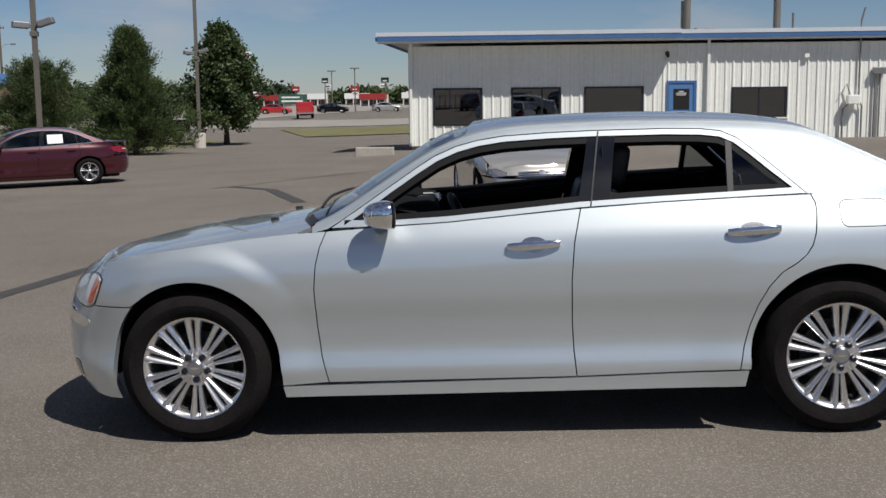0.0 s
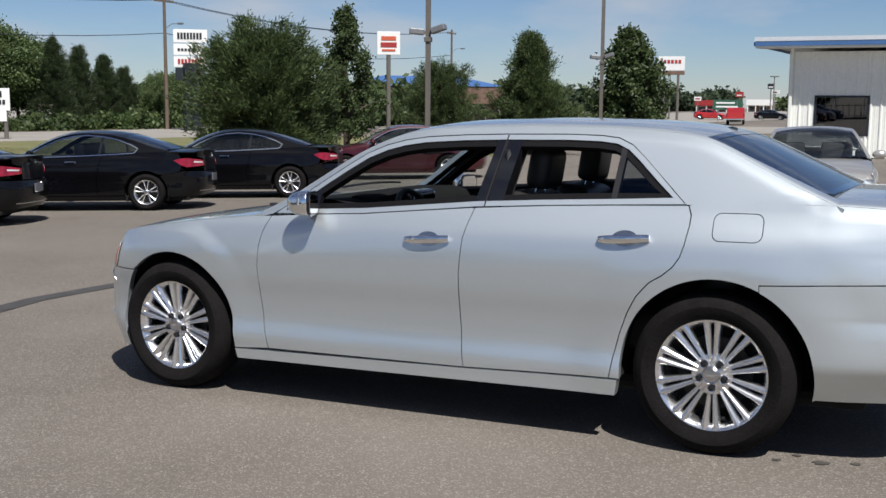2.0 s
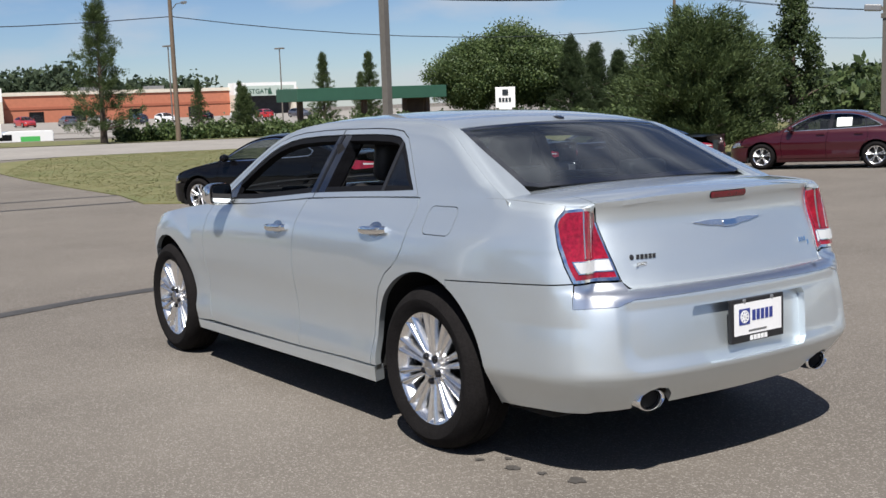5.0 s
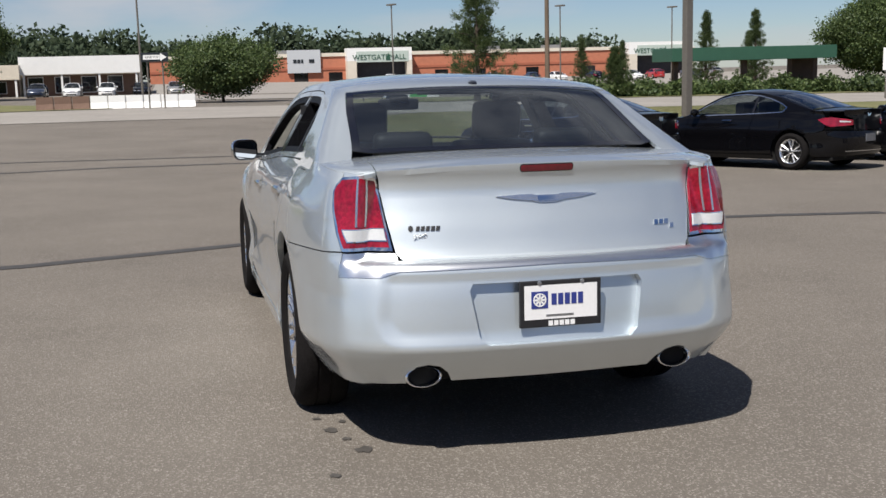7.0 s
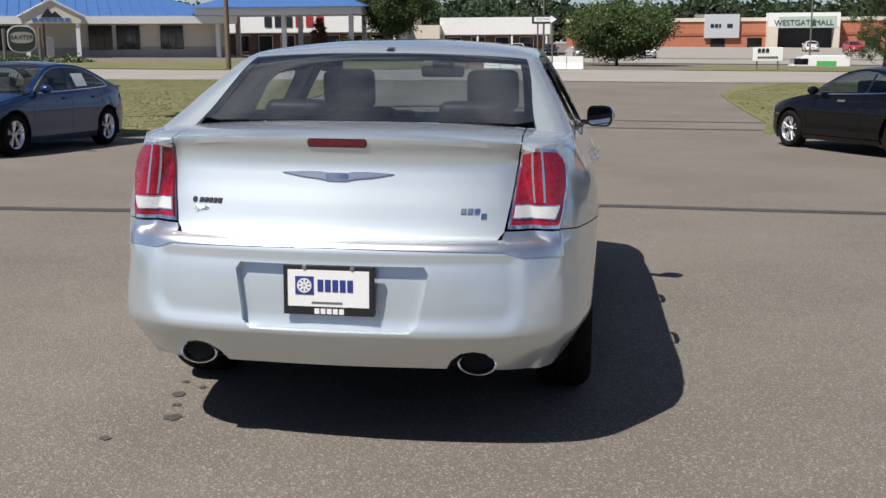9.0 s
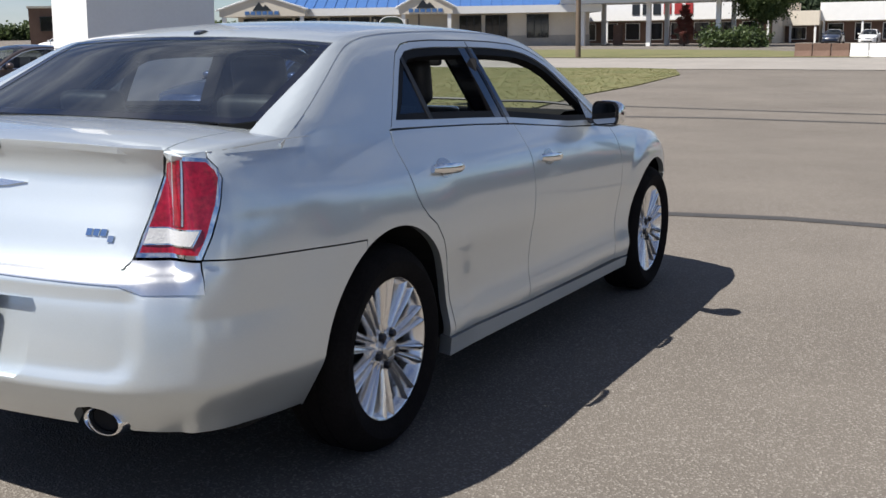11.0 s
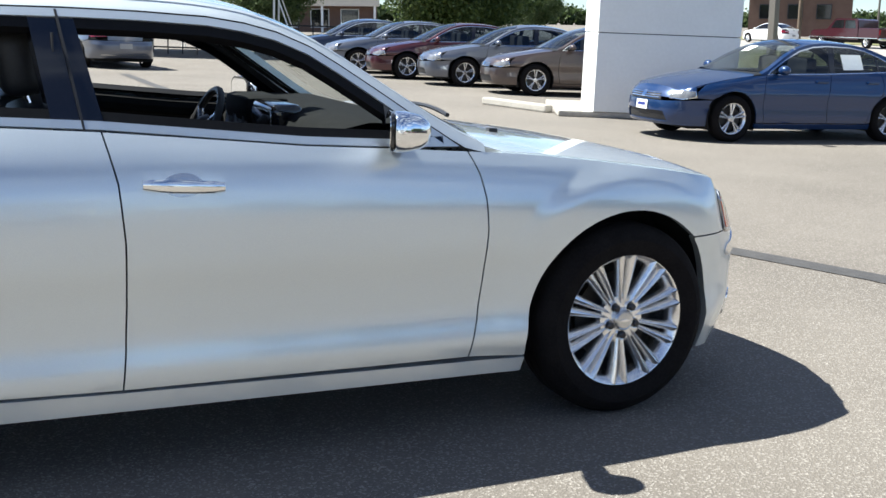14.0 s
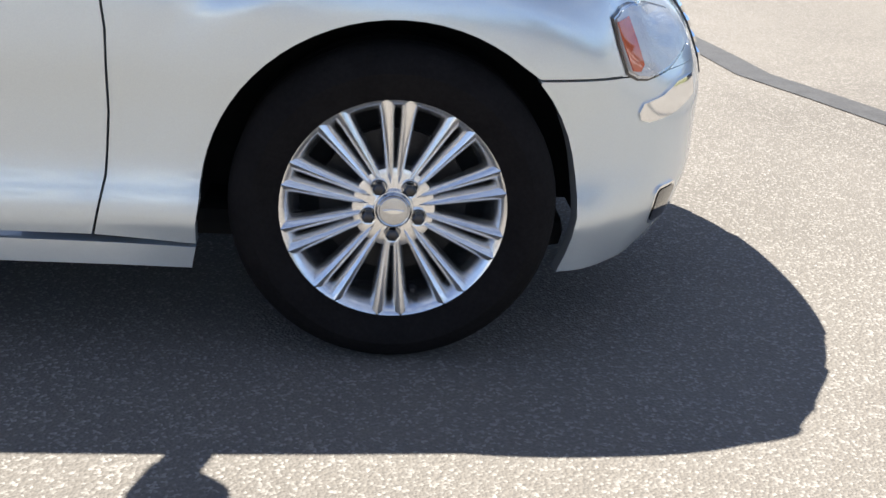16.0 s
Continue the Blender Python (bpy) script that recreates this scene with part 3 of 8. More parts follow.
        hub = lathe([(0.001, 0.03), (0.050, 0.03), (0.052, 0.014), (0.048, 0.004), (0.044, 0.0), (0.042, -0.012), (0.036, -0.016), (0.001, -0.018)], 32, Matrix.Translation((0, face + 0.03, 0)) @ turn @ pose(0, 0, 0, 180))
        smooth(part("hub", hub, paint, w), 30)
        smooth(part("hub_cap", lathe([(0.001, 0.0), (0.030, 0.0), (0.030, 0.004), (0.001, 0.006)], 24, Matrix.Translation((0, face + 0.0145, 0)) @ turn), M["satin"], w))
    for i in range(5 if fine else 0):
        a = 2 * math.pi * i / 5 - math.pi / 2
        at = Matrix.Translation((0.0585 * math.cos(a), face + 0.026, 0.0585 * math.sin(a))) @ turn
        part("nut_pocket", lathe([(0.0165, -0.004), (0.0205, -0.004), (0.0205, 0.0045), (0.0165, 0.0035)], 20, at, True), paint, w)
        part("lug_nut", lathe([(0.001, -0.004), (0.0145, -0.004), (0.0145, 0.016), (0.010, 0.0195), (0.001, 0.021)], 6, at), M["nut"], w)
    return w


def put_wheels(car, proto, xs, y, radius, group):
    """Four copies of a wheel, the right-hand ones turned about."""
    for sx in xs:
        for sy in (-1, 1):
            c = copy_thing(proto, pose(sx, sy * y, radius, 0, 0, 0 if sy < 0 else 180))
            c.parent = car
            for key in ("label", "category", "group"):
                if key in c:
                    del c[key]


def drop_thing(ob):
    for o in (*ob.children_recursive, ob):
        bpy.data.objects.remove(o)


LAMP_SIDE = [(2.350, 1.092), (2.326, 1.062), (2.320, 1.035), (2.340, 0.96), (2.370, 0.88), (2.403, 0.812)]

HERO = Shape(
    plan=[(-2.37, 0), (-2.355, 0.25), (-2.31, 0.45), (-2.225, 0.625), (-2.095, 0.765), (-1.90, 0.862), (-1.526, 0.905), (-0.8, 0.918), (0, 0.922), (0.8, 0.922), (1.526, 0.924), (1.95, 0.914),
          (2.25, 0.872), (2.40, 0.826), (2.485, 0.765), (2.554, 0.652), (2.60, 0.47), (2.625, 0.24), (2.635, 0)],
    top_edge=[(-2.42, 0.76), (-2.2, 0.828), (-2.0, 0.880), (-1.8, 0.915), (-1.45, 0.960), (-1.1, 0.996), (-0.85, 1.012), (-0.28, 1.034), (0.34, 1.082), (1.37, 1.118), (1.7, 1.128), (2.0, 1.130), (2.25, 1.118), (2.45, 1.098), (2.6, 1.085)],
    side=[(0.15, 0.031), (0.27, 0.022), (0.30, 0.019), (0.335, 0.0140), (0.355, 0.0155), (0.41, 0.0268), (0.46, 0.0330), (0.56, 0.0265), (0.70, 0.005), (0.80, 0.002), (0.90, 0.010), (0.96, 0.022), (0.99, 0.034), (1.04, 0.058), (1.12, 0.100)],
    rear=[(0.22, 0.20), (0.27, 0.150), (0.33, 0.092), (0.39, 0.040), (0.43, 0.013), (0.455, 0.001), (0.47, 0.0), (0.50, 0.003), (0.60, 0.016), (0.70, 0.034), (0.735, 0.046), (0.755, 0.056), (0.770, 0.066), (0.783, 0.098), (0.80, 0.108), (0.90, 0.142), (0.98, 0.168), (1.03, 0.180), (1.06, 0.182), (1.085, 0.177), (1.105, 0.170), (1.12, 0.167), (1.15, 0.166)],
    front=[(0.15, 0.12), (0.22, 0.06), (0.30, 0.02), (0.40, 0.0), (0.56, 0.0), (0.62, 0.008), (0.68, 0.03), (0.74, 0.06), (0.79, 0.10), (0.82, 0.135), (0.85, 0.18), (0.90, 0.27)],
    rail=[(-1.0, 1.0), (-0.85, 1.062), (-0.55, 1.245), (-0.35, 1.365), (-0.13, 1.443), (0.1, 1.467), (0.5, 1.474), (0.9, 1.466), (1.2, 1.449), (1.40, 1.421), (1.64, 1.312), (1.92, 1.175), (2.02, 1.133), (2.12, 1.085)],
    crown=[(-1.12, 1.035), (-1.0, 1.075), (-0.55, 1.325), (-0.33, 1.442), (-0.1, 1.494), (0.1, 1.511), (0.5, 1.517), (0.9, 1.508), (1.2, 1.488), (1.44, 1.446), (1.64, 1.352), (2.02, 1.165), (2.12, 1.115)],
    deck=[(-2.42, 0.79), (-2.3, 0.838), (-2.2, 0.868), (-2.0, 0.912), (-1.79, 0.950), (-1.4, 1.000), (-1.1, 1.034), (-0.9, 1.05), (1.8, 1.17), (2.0, 1.166), (2.3, 1.152), (2.42, 1.138), (2.6, 1.10)],
    tumble=(1.07, 0.832, 0.50), wheels=(-1.526, 1.526), radius=0.365, arch=0.42, upright=1.0)


def silver_sedan():
    S = HERO
    P, G = M["silver"], 0.0028
    car = thing("car", "silver metallic four-door luxury sedan with open side windows, parked on asphalt", "car")
    dfront = [(-0.873, 0.285), (-0.905, 0.42), (-0.918, 0.56), (-0.923, 0.739), (-0.912, 0.85), (-0.892, 0.935), (-0.862, 1.008)]
    dmid = [(0.306, 0.293), (0.294, 0.42), (0.289, 0.56), (0.291, 0.754), (0.307, 0.93), (0.325, 1.01), (0.342, 1.080)]
    drear = [(1.06, 0.313), (1.078, 0.417), (1.105, 0.52), (1.144, 0.621), (1.19, 0.705), (1.25, 0.772), (1.31, 0.808), (1.355, 0.846), (1.385, 0.89), (1.402, 0.945), (1.415, 1.03), (1.415, 1.075), (1.398, 1.116)]
    belt = [(x, float(S.soft(S.top_edge, np.array(x)))) for x in (-0.862, -0.6, -0.28, 0.0, 0.342, 0.7, 1.05, 1.398)]
    edge = lambda x: float(S.soft(S.top_edge, np.array(x)))
    dlo_up = [(-0.80, 1.045), (-0.66, 1.135), (-0.555, 1.205), (-0.44, 1.280), (-0.346, 1.337), (-0.24, 1.380), (-0.136, 1.405), (-0.015, 1.421), (0.2, 1.430), (0.42, 1.433), (0.76, 1.431), (0.93, 1.424), (1.02, 1.412), (1.09, 1.380), (1.16, 1.322), (1.25, 1.240), (1.375, 1.124)]
    for sg in (-1, 1):
        F, C = S.side_xz(sg), S.cabin(sg)
        # front wing
        loop = [(-1.098, 0.272)] + dfront + [(x, edge(x) - 0.002) for x in (-0.95, -1.1, -1.3, -1.5, -1.7, -1.9, -2.0)]
        loop += [(-2.005, 0.855), (-1.990, 0.80), (-2.012, 0.735), (-2.036, 0.668), (-1.826, 0.668)] + arc(-1.526, 0.365, 0.42, 133, -4, 26)[1:-1] + [(-1.098, 0.32)]
        patch("front_wing", inset_loop(loop, G), F, P, car, 0.022, depth=0.03)
        # doors
        d = inset_loop([(x, z) for x, z in dfront] + belt[1:4] + dmid[::-1], G)
        fd = patch("front_door", d, F, P, car, 0.03, depth=0.03, trim=M["leather"])
        d = inset_loop(dmid + belt[5:7] + drear[::-1], G)
        rd = patch("rear_door", d, F, P, car, 0.03, depth=0.03, trim=M["leather"])
        # rear quarter, with the filler flap on the driver's side
        loop = drear + [(x, edge(x) + 0.006) for x in (1.42, 1.55, 1.7, 1.85, 2.0, 2.12, 2.22, 2.30, 2.352)] + LAMP_SIDE + [(2.0, 0.797), (1.735, 0.785)]
        loop += arc(1.54, 0.372, 0.428, 63, 184, 24) + [(1.112, 0.312)]
        flap = rounded(1.518, 1.738, 0.965, 1.088, 0.035)
        q = patch("rear_quarter", inset_loop(loop, G), F, P, car, 0.025, holes=[flap] if sg < 0 else [], depth=0.03, roll=S.roll_hip)
        if sg < 0:
            patch("filler_flap", inset_loop(flap, 0.004), F, P, q, 0.03, depth=0.02)
        # unseen dark block added behind the gap between wing and door, to stop light leaking
        part("hinge_post", box(-0.97, -0.83, min(sg * 0.80, sg * 0.868), max(sg * 0.80, sg * 0.868), 0.30, 0.96, 0.01), M["liner"], car)
        # sill
        sill = [(-1.085, 0.216), (1.085, 0.232), (1.10, 0.307), (0.3, 0.287), (-1.095, 0.268)]
        patch("sill", sill, F, P, car, 0.04, depth=0.05, lift=0.004)
        # window surround: satin strip, then the roof rail and the rear pillar
        low_edge = [(x, z + 0.003) for x, z in belt]
        inner = inset_loop([(-0.80, 1.034)] + [(x, z) for x, z in low_edge[1:7]] + [(1.375, 1.122)] + dlo_up[::-1], 0.024)
        outer = [(-0.835, 1.022)] + [(x, z) for x, z in low_edge[1:7]] + [(1.395, 1.121)] + dlo_up[::-1]
        inner = [p for p in inner if p[0] < 1.30]
        k = max(range(len(inner)), key=lambda i: inner[i][0] - (9 if inner[i][1] > 1.16 else 0))
        inner = inner[:k + 1] + [(1.322, 1.1465)] + inner[k + 1:]
        patch("window_surround", outer, C, P, car, 0.03, holes=[inner], depth=0.03, trim=M["leather"])
        rail_line = [(x, float(S.soft(S.rail, np.array(x)))) for x in np.linspace(-0.93, 2.02, 46)]
        gap_up = [(x, z + 0.005) for x, z in dlo_up]
        loop = [(-0.93, 1.0)] + [(-0.855, 1.018)] + gap_up + [(1.390, 1.117)] + [(x, edge(x)) for x in (1.42, 1.5, 1.7, 1.85, 1.95)] + rail_line[::-1]
        patch("roof_rail", loop, C, P, car, 0.025, depth=0.0, trim=M["leather"], roll=S.roll_both)
        # centre post, black, and the fixed quarter light behind the rear door
        post = [(0.325, 1.075), (0.475, 1.083), (0.525, 1.425), (0.395, 1.428)]
        cp = patch("centre_post", post, C, M["gloss"], car, 0.04, depth=0.07, lift=-0.006, trim=M["leather"])
        patch("post_strip", [(0.385, 1.08), (0.392, 1.08), (0.446, 1.43), (0.438, 1.43)], C, M["black"], cp, 0.05, depth=0.004, lift=0.001)
        ql = [(1.045, 1.118), (1.33, 1.128), (1.20, 1.255), (1.085, 1.356), (1.062, 1.372)]
        patch("quarter_light", ql, C, M["glass"], car, 0.06, depth=0, lift=-0.008)
        patch("quarter_post", [(1.025, 1.115), (1.052, 1.116), (1.068, 1.385), (1.040, 1.395)], C, M["black"], car, 0.05, depth=0.03, lift=-0.004)
        sail = [(-0.80, 1.036), (-0.575, 1.043), (-0.575, 1.18), (-0.66, 1.128)]
        patch("mirror_sail", sail, C, M["gloss"], car, 0.05, depth=0.03, lift=-0.004)
        for a, b in ((-0.57, 0.335), (0.46, 1.035)):
            bm = tube([(x, sg * (float(S.upper(x, edge(x))) - 0.03), edge(x) + 0.002) for x in np.linspace(a, b, 12)], 0.008, 6)
            smooth(part("window_seal", bm, M["black"], car))
            bm = tube([(x, sg * (float(S.upper(x, edge(x))) - 0.066), edge(x) - 0.020) for x in np.linspace(a, b, 8)], 0.036, 8)
            smooth(part("door_cap", bm, M["dash"], car))
        # black frame round the openings
        fr = inset_loop(inner, -0.004)
        fr2 = inset_loop(inner, 0.030)
        patch("window_frame", fr, C, M["seal"], car, 0.03, holes=[fr2], depth=0.04, lift=-0.007)
        # handles: recessed cup and chrome grip
        for door, x0, x1, z0, z1 in ((fd, -0.005, 0.240, 0.918, 0.930), (rd, 1.005, 1.245, 0.957, 0.970)):
            bm = bmesh.new()
            n = 14
            rows = []
            for i in range(n + 1):
                f = i / n
                x = x0 + (x1 - x0) * f
                z = z0 + (z1 - z0) * f
                _, y, _ = S.low(S.s_of(np.array(x)), np.array(z))
                out = 0.012 + 0.026 * math.sin(math.pi * min(max(f, 0.02), 0.98)) ** 0.28
                hh = 0.0205 * (math.sin(math.pi * min(max(f, 0.02), 0.98)) ** 0.10)
                row = []
                for k in range(10):
                    a = 2 * math.pi * k / 10
                    row.append(bm.verts.new((x, sg * (float(y) + out - 0.012 + 0.011 * math.cos(a)), z + hh * math.sin(a))))
                rows.append(row)
            for a, b in zip(rows, rows[1:]):
                for k in range(10):
                    bm.faces.new((a[k], a[(k + 1) % 10], b[(k + 1) % 10], b[k]))
            bm.faces.new(rows[0]), bm.faces.new(rows[-1][::-1])
            bmesh.ops.recalc_face_normals(bm, faces=bm.faces)
            smooth(part("handle", bm, M["chrome"], door, "chrome pull handle"), 50)
            xm, zm = (x0 + x1) / 2, (z0 + z1) / 2
            cup = [(xm + 0.062 * math.cos(a), zm + 0.036 * math.sin(a)) for a in np.linspace(0, 2 * math.pi, 20, endpoint=False)]
            patch("handle_cup", cup, F, M["satin"], door, 0.03, depth=0, lift=0.0012)
        # door mirror
        mir = new("door_mirror")
        mir.parent = car
        my = sg * 0.965
        bm = bmesh.new()
        bmesh.ops.create_uvsphere(bm, u_segments=28, v_segments=16, radius=1)
        for v in bm.verts:
            x, y, z = v.co
            f = lambda q, p: math.copysign(abs(q) ** p, q)
            x2 = min(0.0, -abs(x)) if x < 0 else 0.02 * x
            v.co = Vector((-0.535 + (0.135 * x2 if x < 0 else 0.03 * f(x, 0.5)), my + sg * 0.105 * f(y, 0.72) * (1 - 0.12 * (x < -0.4)), 1.105 + 0.083 * f(z, 0.68)))
        smooth(part("mirror_cap", bm, M["chrome"], mir, "chrome mirror shell"), 60)
        flat = lambda x: Matrix(((0, 0, 1, x), (1, 0, 0, my), (0, 1, 0, 1.105), (0, 0, 0, 1)))
        part("mirror_bezel", prism(rounded(-0.101, 0.101, -0.079, 0.079, 0.05, 8), 0.0, 0.013, flat(-0.512), 0.004), M["gloss"], mir)
        part("mirror_glass", prism(rounded(-0.087, 0.087, -0.066, 0.066, 0.04, 8), 0.0, 0.0025, flat(-0.4985)), M["mirror"], mir)
        bm = box(-0.60, -0.50, min(sg * 0.80, sg * 0.92), max(sg * 0.80, sg * 0.92), 1.038, 1.075, 0.012)
        part("mirror_arm", bm, M["gloss"], mir)
        mir.matrix_basis = Matrix.Translation((-0.555, my - sg * 0.02, 1.092)) @ Matrix.Rotation(-sg * radians(16), 4, 'Z') @ Matrix.Diagonal((0.80, 0.78, 0.80, 1)) @ Matrix.Translation((0.53, -my, -1.112))
        # wheel housings
        for cx in S.wheels:
            bm = bmesh.new()
            n = 24
            ring = []
            for i in range(n + 1):
                a = radians(-9 + 198 * i / n)
                hx, hz = cx + 0.452 * math.cos(a), 0.372 + 0.452 * math.sin(a)
                ring.append([bm.verts.new((hx, sg * yy, hz)) for yy in (float(S.low(S.s_of(hx), hz)[1]) - 0.034, 0.55)])
            for a, b in zip(ring, ring[1:]):
                bm.faces.new((a[0], a[1], b[1], b[0]))
            bm.faces.new([r[1] for r in ring])
            part("wheel_housing", bm, M["liner"], car)
        # headlamp
        us = lambda x: float(S.s_of(np.array(x)))
        u0 = us(-2.09)
        loop = [(us(-2.040), 0.672), (us(-2.010), 0.735), (us(-1.988), 0.80), (us(-2.03), 0.818), (us(-2.075), 0.822), (u0 - 0.12, 0.812), (u0 - 0.26, 0.79), (u0 - 0.27, 0.70), (u0 - 0.10, 0.662), (us(-2.10), 0.652), (us(-2.07), 0.656)]
        loop = [(sg * u, z) for u, z in loop]
        hl = patch("headlamp", loop, S.nose, M["gloss"], car, 0.03, depth=0.02, lift=0.002)
        patch("bezel", inset_loop(loop, 0.005), S.nose, M["satin"], hl, 0.03, depth=0.004, lift=0.005)
        patch("lens", inset_loop(loop, 0.011), S.nose, M["clear lens"], hl, 0.03, depth=0.004, lift=0.009)
        am = [(us(-2.050), 0.680), (us(-2.021), 0.735), (us(-2.000), 0.788), (us(-2.046), 0.794), (us(-2.082), 0.690), (us(-2.072), 0.676)]
        patch("side_marker", [(sg * u, z) for u, z in am], S.nose, M["amber"], hl, 0.02, depth=0.004, lift=0.012)
        # fog lamp surround and bright strip on the front bumper
        fl = rounded(sg * (us(-2.20)) - 0.055, sg * (us(-2.20)) + 0.055, 0.283, 0.385, 0.025)
        fo = patch("fog_lamp", fl, S.nose, M["chrome"], car, 0.03, depth=0.01, lift=0.004)
        patch("lens", inset_loop(fl, 0.009), S.nose, M["gloss"], fo, 0.03, depth=0, lift=0.006)
        st = [(us(-2.090), 0.580), (us(-2.10), 0.600), (us(-2.15), 0.612), (us(-2.20), 0.636), (us(-2.26), 0.640), (us(-2.26), 0.592), (us(-2.18), 0.562), (us(-2.12), 0.553), (us(-2.096), 0.562)]
        patch("bumper_strip", [(sg * u, z) for u, z in st], S.nose, M["chrome"], car, 0.02, depth=0.010, lift=0.004)
    # front bumper, header panel over the lamps, grille
    us = lambda x: float(S.s_of(np.array(x)))
    right = [(us(-1.826), 0.6675)] + [(us(x), z) for x, z in arc(-1.526, 0.365, 0.42, 136, 202, 10)] + [(us(-2.05), 0.205), (us(-2.17), 0.215), (0.35, 0.215)]
    loop = right + [(-u, z) for u, z in right[::-1]]
    patch("front_bumper", inset_loop(loop, G), S.nose, P, car, 0.035, depth=0.03)
    brow = []
    for u in (us(-2.0), us(-2.06), us(-2.12), us(-2.2), 0.48, 0.3, 0.15, 0.0):
        z = 0.83
        for _ in range(12):
            x, y, _z = (float(v) for v in S.nose(np.array(u), np.array(z)))
            z += 0.5 * (float(S.lid(np.array(x), np.array(y))[2]) - z)
        brow.append((u, z, x, y))
    right = [(us(-2.032), 0.668), (us(-2.006), 0.735), (us(-1.984), 0.80), (us(-1.998), 0.855)] + [(u, z + 0.002) for u, z, _, _ in brow[1:]]
    loop = [(0, 0.662)] + right + [(-u, z) for u, z in right[::-1][1:]]
    patch("header_panel", loop, S.nose, P, car, 0.03, depth=0.02)
    gl = [(-0.36, 0.60), (0.36, 0.60), (0.40, 0.79), (0.36, 0.81), (-0.36, 0.81), (-0.40, 0.79)]
    gr = patch("grille", gl, S.nose, M["black"], car, 0.05, depth=0.02, lift=0.004)
    for z in (0.635, 0.675, 0.715, 0.75):
        patch("grille_bar", [(-0.35, z), (0.35, z), (0.35, z + 0.014), (-0.35, z + 0.014)], S.nose, M["chrome"], gr, 0.06, depth=0.008, lift=0.010)
    # bonnet
    xs = np.linspace(-2.02, -1.0, 20)
    nosing = [(x + 0.004, y) for _, _, x, y in brow[2:]][::-1]
    loop = nosing + [(x, float(S.shoulder(x)) - 0.008) for x in xs] + [(-0.95, 0.74), (-1.03, 0.5), (-1.065, 0.2), (-1.07, 0)]
    loop = loop + [(x, -y) for x, y in loop[::-1][1:-1]]
    patch("bonnet", inset_loop(loop, 0.002), S.lid, P, car, 0.045, depth=0.02, centre=(-1.6, 0, 0.3))
    for sg in (-1, 1):
        part("washer_jet", box(-1.24, -1.20, sg * 0.33 - 0.016, sg * 0.33 + 0.016, 1.0, 1.032, 0.006), M["black"], car)
    # cowl and wipers
    cowl = [(-1.085, 0.0), (-1.06, 0.3), (-1.02, 0.55), (-0.93, 0.76), (-0.86, 0.74), (-0.92, 0.5), (-0.98, 0.2), (-0.99, 0)]
    cowl = cowl + [(x, -y) for x, y in cowl[::-1][1:-1]]
    patch("cowl", cowl, lambda x, y: (x, y, S.lid(x, y)[2] - 0.018), M["black"], car, 0.05, depth=0.03, centre=(-1, 0, 0.3))
    for y0, y1 in ((-0.58, 0.02), (0.05, 0.62)):
        pts = []
        for f in np.linspace(0, 1, 8):
            x, y = -0.985 + 0.11 * abs(y0 + (y1 - y0) * f) + 0.03 * f, y0 + (y1 - y0) * f
            pts.append((x, y, float(S.roof(np.array(x), np.array(y))[2]) + 0.022))
        smooth(part("wiper", tube(pts, 0.008, 6), M["black"], car))
    # windscreen, roof, rear window
    hw = lambda x, d: float(S.upper(x, S.soft(S.rail, np.array(x)))) - d
    fx, rx = -0.20, 1.445
    ws = [(x, hw(x, 0.045)) for x in np.linspace(-0.90, fx - 0.03, 14)] + [(fx + 0.0, 0.4), (fx + 0.015, 0)]
    ws = [(-1.045, 0.0), (-1.02, 0.35), (-0.955, 0.62)] + ws
    ws = ws + [(x, -y) for x, y in ws[::-1][1:-1]]
    patch("windscreen", ws, S.roof, M["clear"], car, 0.06, depth=0, centre=(0.3, 0, 0.5), lift=-0.004)
    for sg in (-1, 1):
        loop = [(x, sg * hw(x, 0.047)) for x in np.linspace(-0.92, fx, 12)] + [(x, sg * hw(x, -0.001)) for x in np.linspace(fx, -0.92, 12)]
        patch("front_pillar", loop, S.roof, P, car, 0.04, depth=0.03, centre=(0.3, 0, 0.5), trim=M["leather"], roll=S.roll_rail)
        loop = [(x, sg * hw(x, 0.05 + 0.085 * ease(x, 1.4, 2.0))) for x in np.linspace(rx - 0.02, 2.05, 16)] + [(x, sg * hw(x, -0.001)) for x in np.linspace(2.06, rx - 0.02, 16)]
        patch("rear_pillar", loop, S.roof, P, car, 0.03, depth=0.015, centre=(0.3, 0, 0.5), trim=M["leather"], roll=S.roll_rail)
    fore = [(fx + 0.02, 0.0), (fx + 0.005, 0.4), (fx, hw(fx, -0.001))]
    aft = [(rx - 0.02, hw(rx - 0.02, -0.001)), (rx - 0.02, hw(rx, 0.05)), (rx + 0.005, 0.35), (rx + 0.012, 0)]
    half = fore + [(x, hw(x, -0.001)) for x in np.linspace(fx + 0.06, rx - 0.06, 28)] + aft
    loop = half + [(x, -y) for x, y in half[::-1][1:-1]]
    patch("roof_panel", loop, S.roof, P, car, 0.04, depth=0.02, centre=(0.3, 0, 0.5), trim=M["headliner"], roll=S.roll_rail)
    rw = [(rx + 0.012, 0), (rx + 0.005, 0.35)] + [(x, hw(x, 0.05 + 0.085 * ease(x, 1.4, 2.0))) for x in np.linspace(rx - 0.018, 1.955, 14)] + [(1.99, 0.60), (2.01, 0.3), (2.015, 0)]
    rw = rw + [(x, -y) for x, y in rw[::-1][1:-1]]
    band_in = inset_loop(rw, 0.035)
    patch("rear_window", rw, S.roof, M["rear glass"], car, 0.05, depth=0, centre=(0.3, 0, 0.5), lift=-0.003)
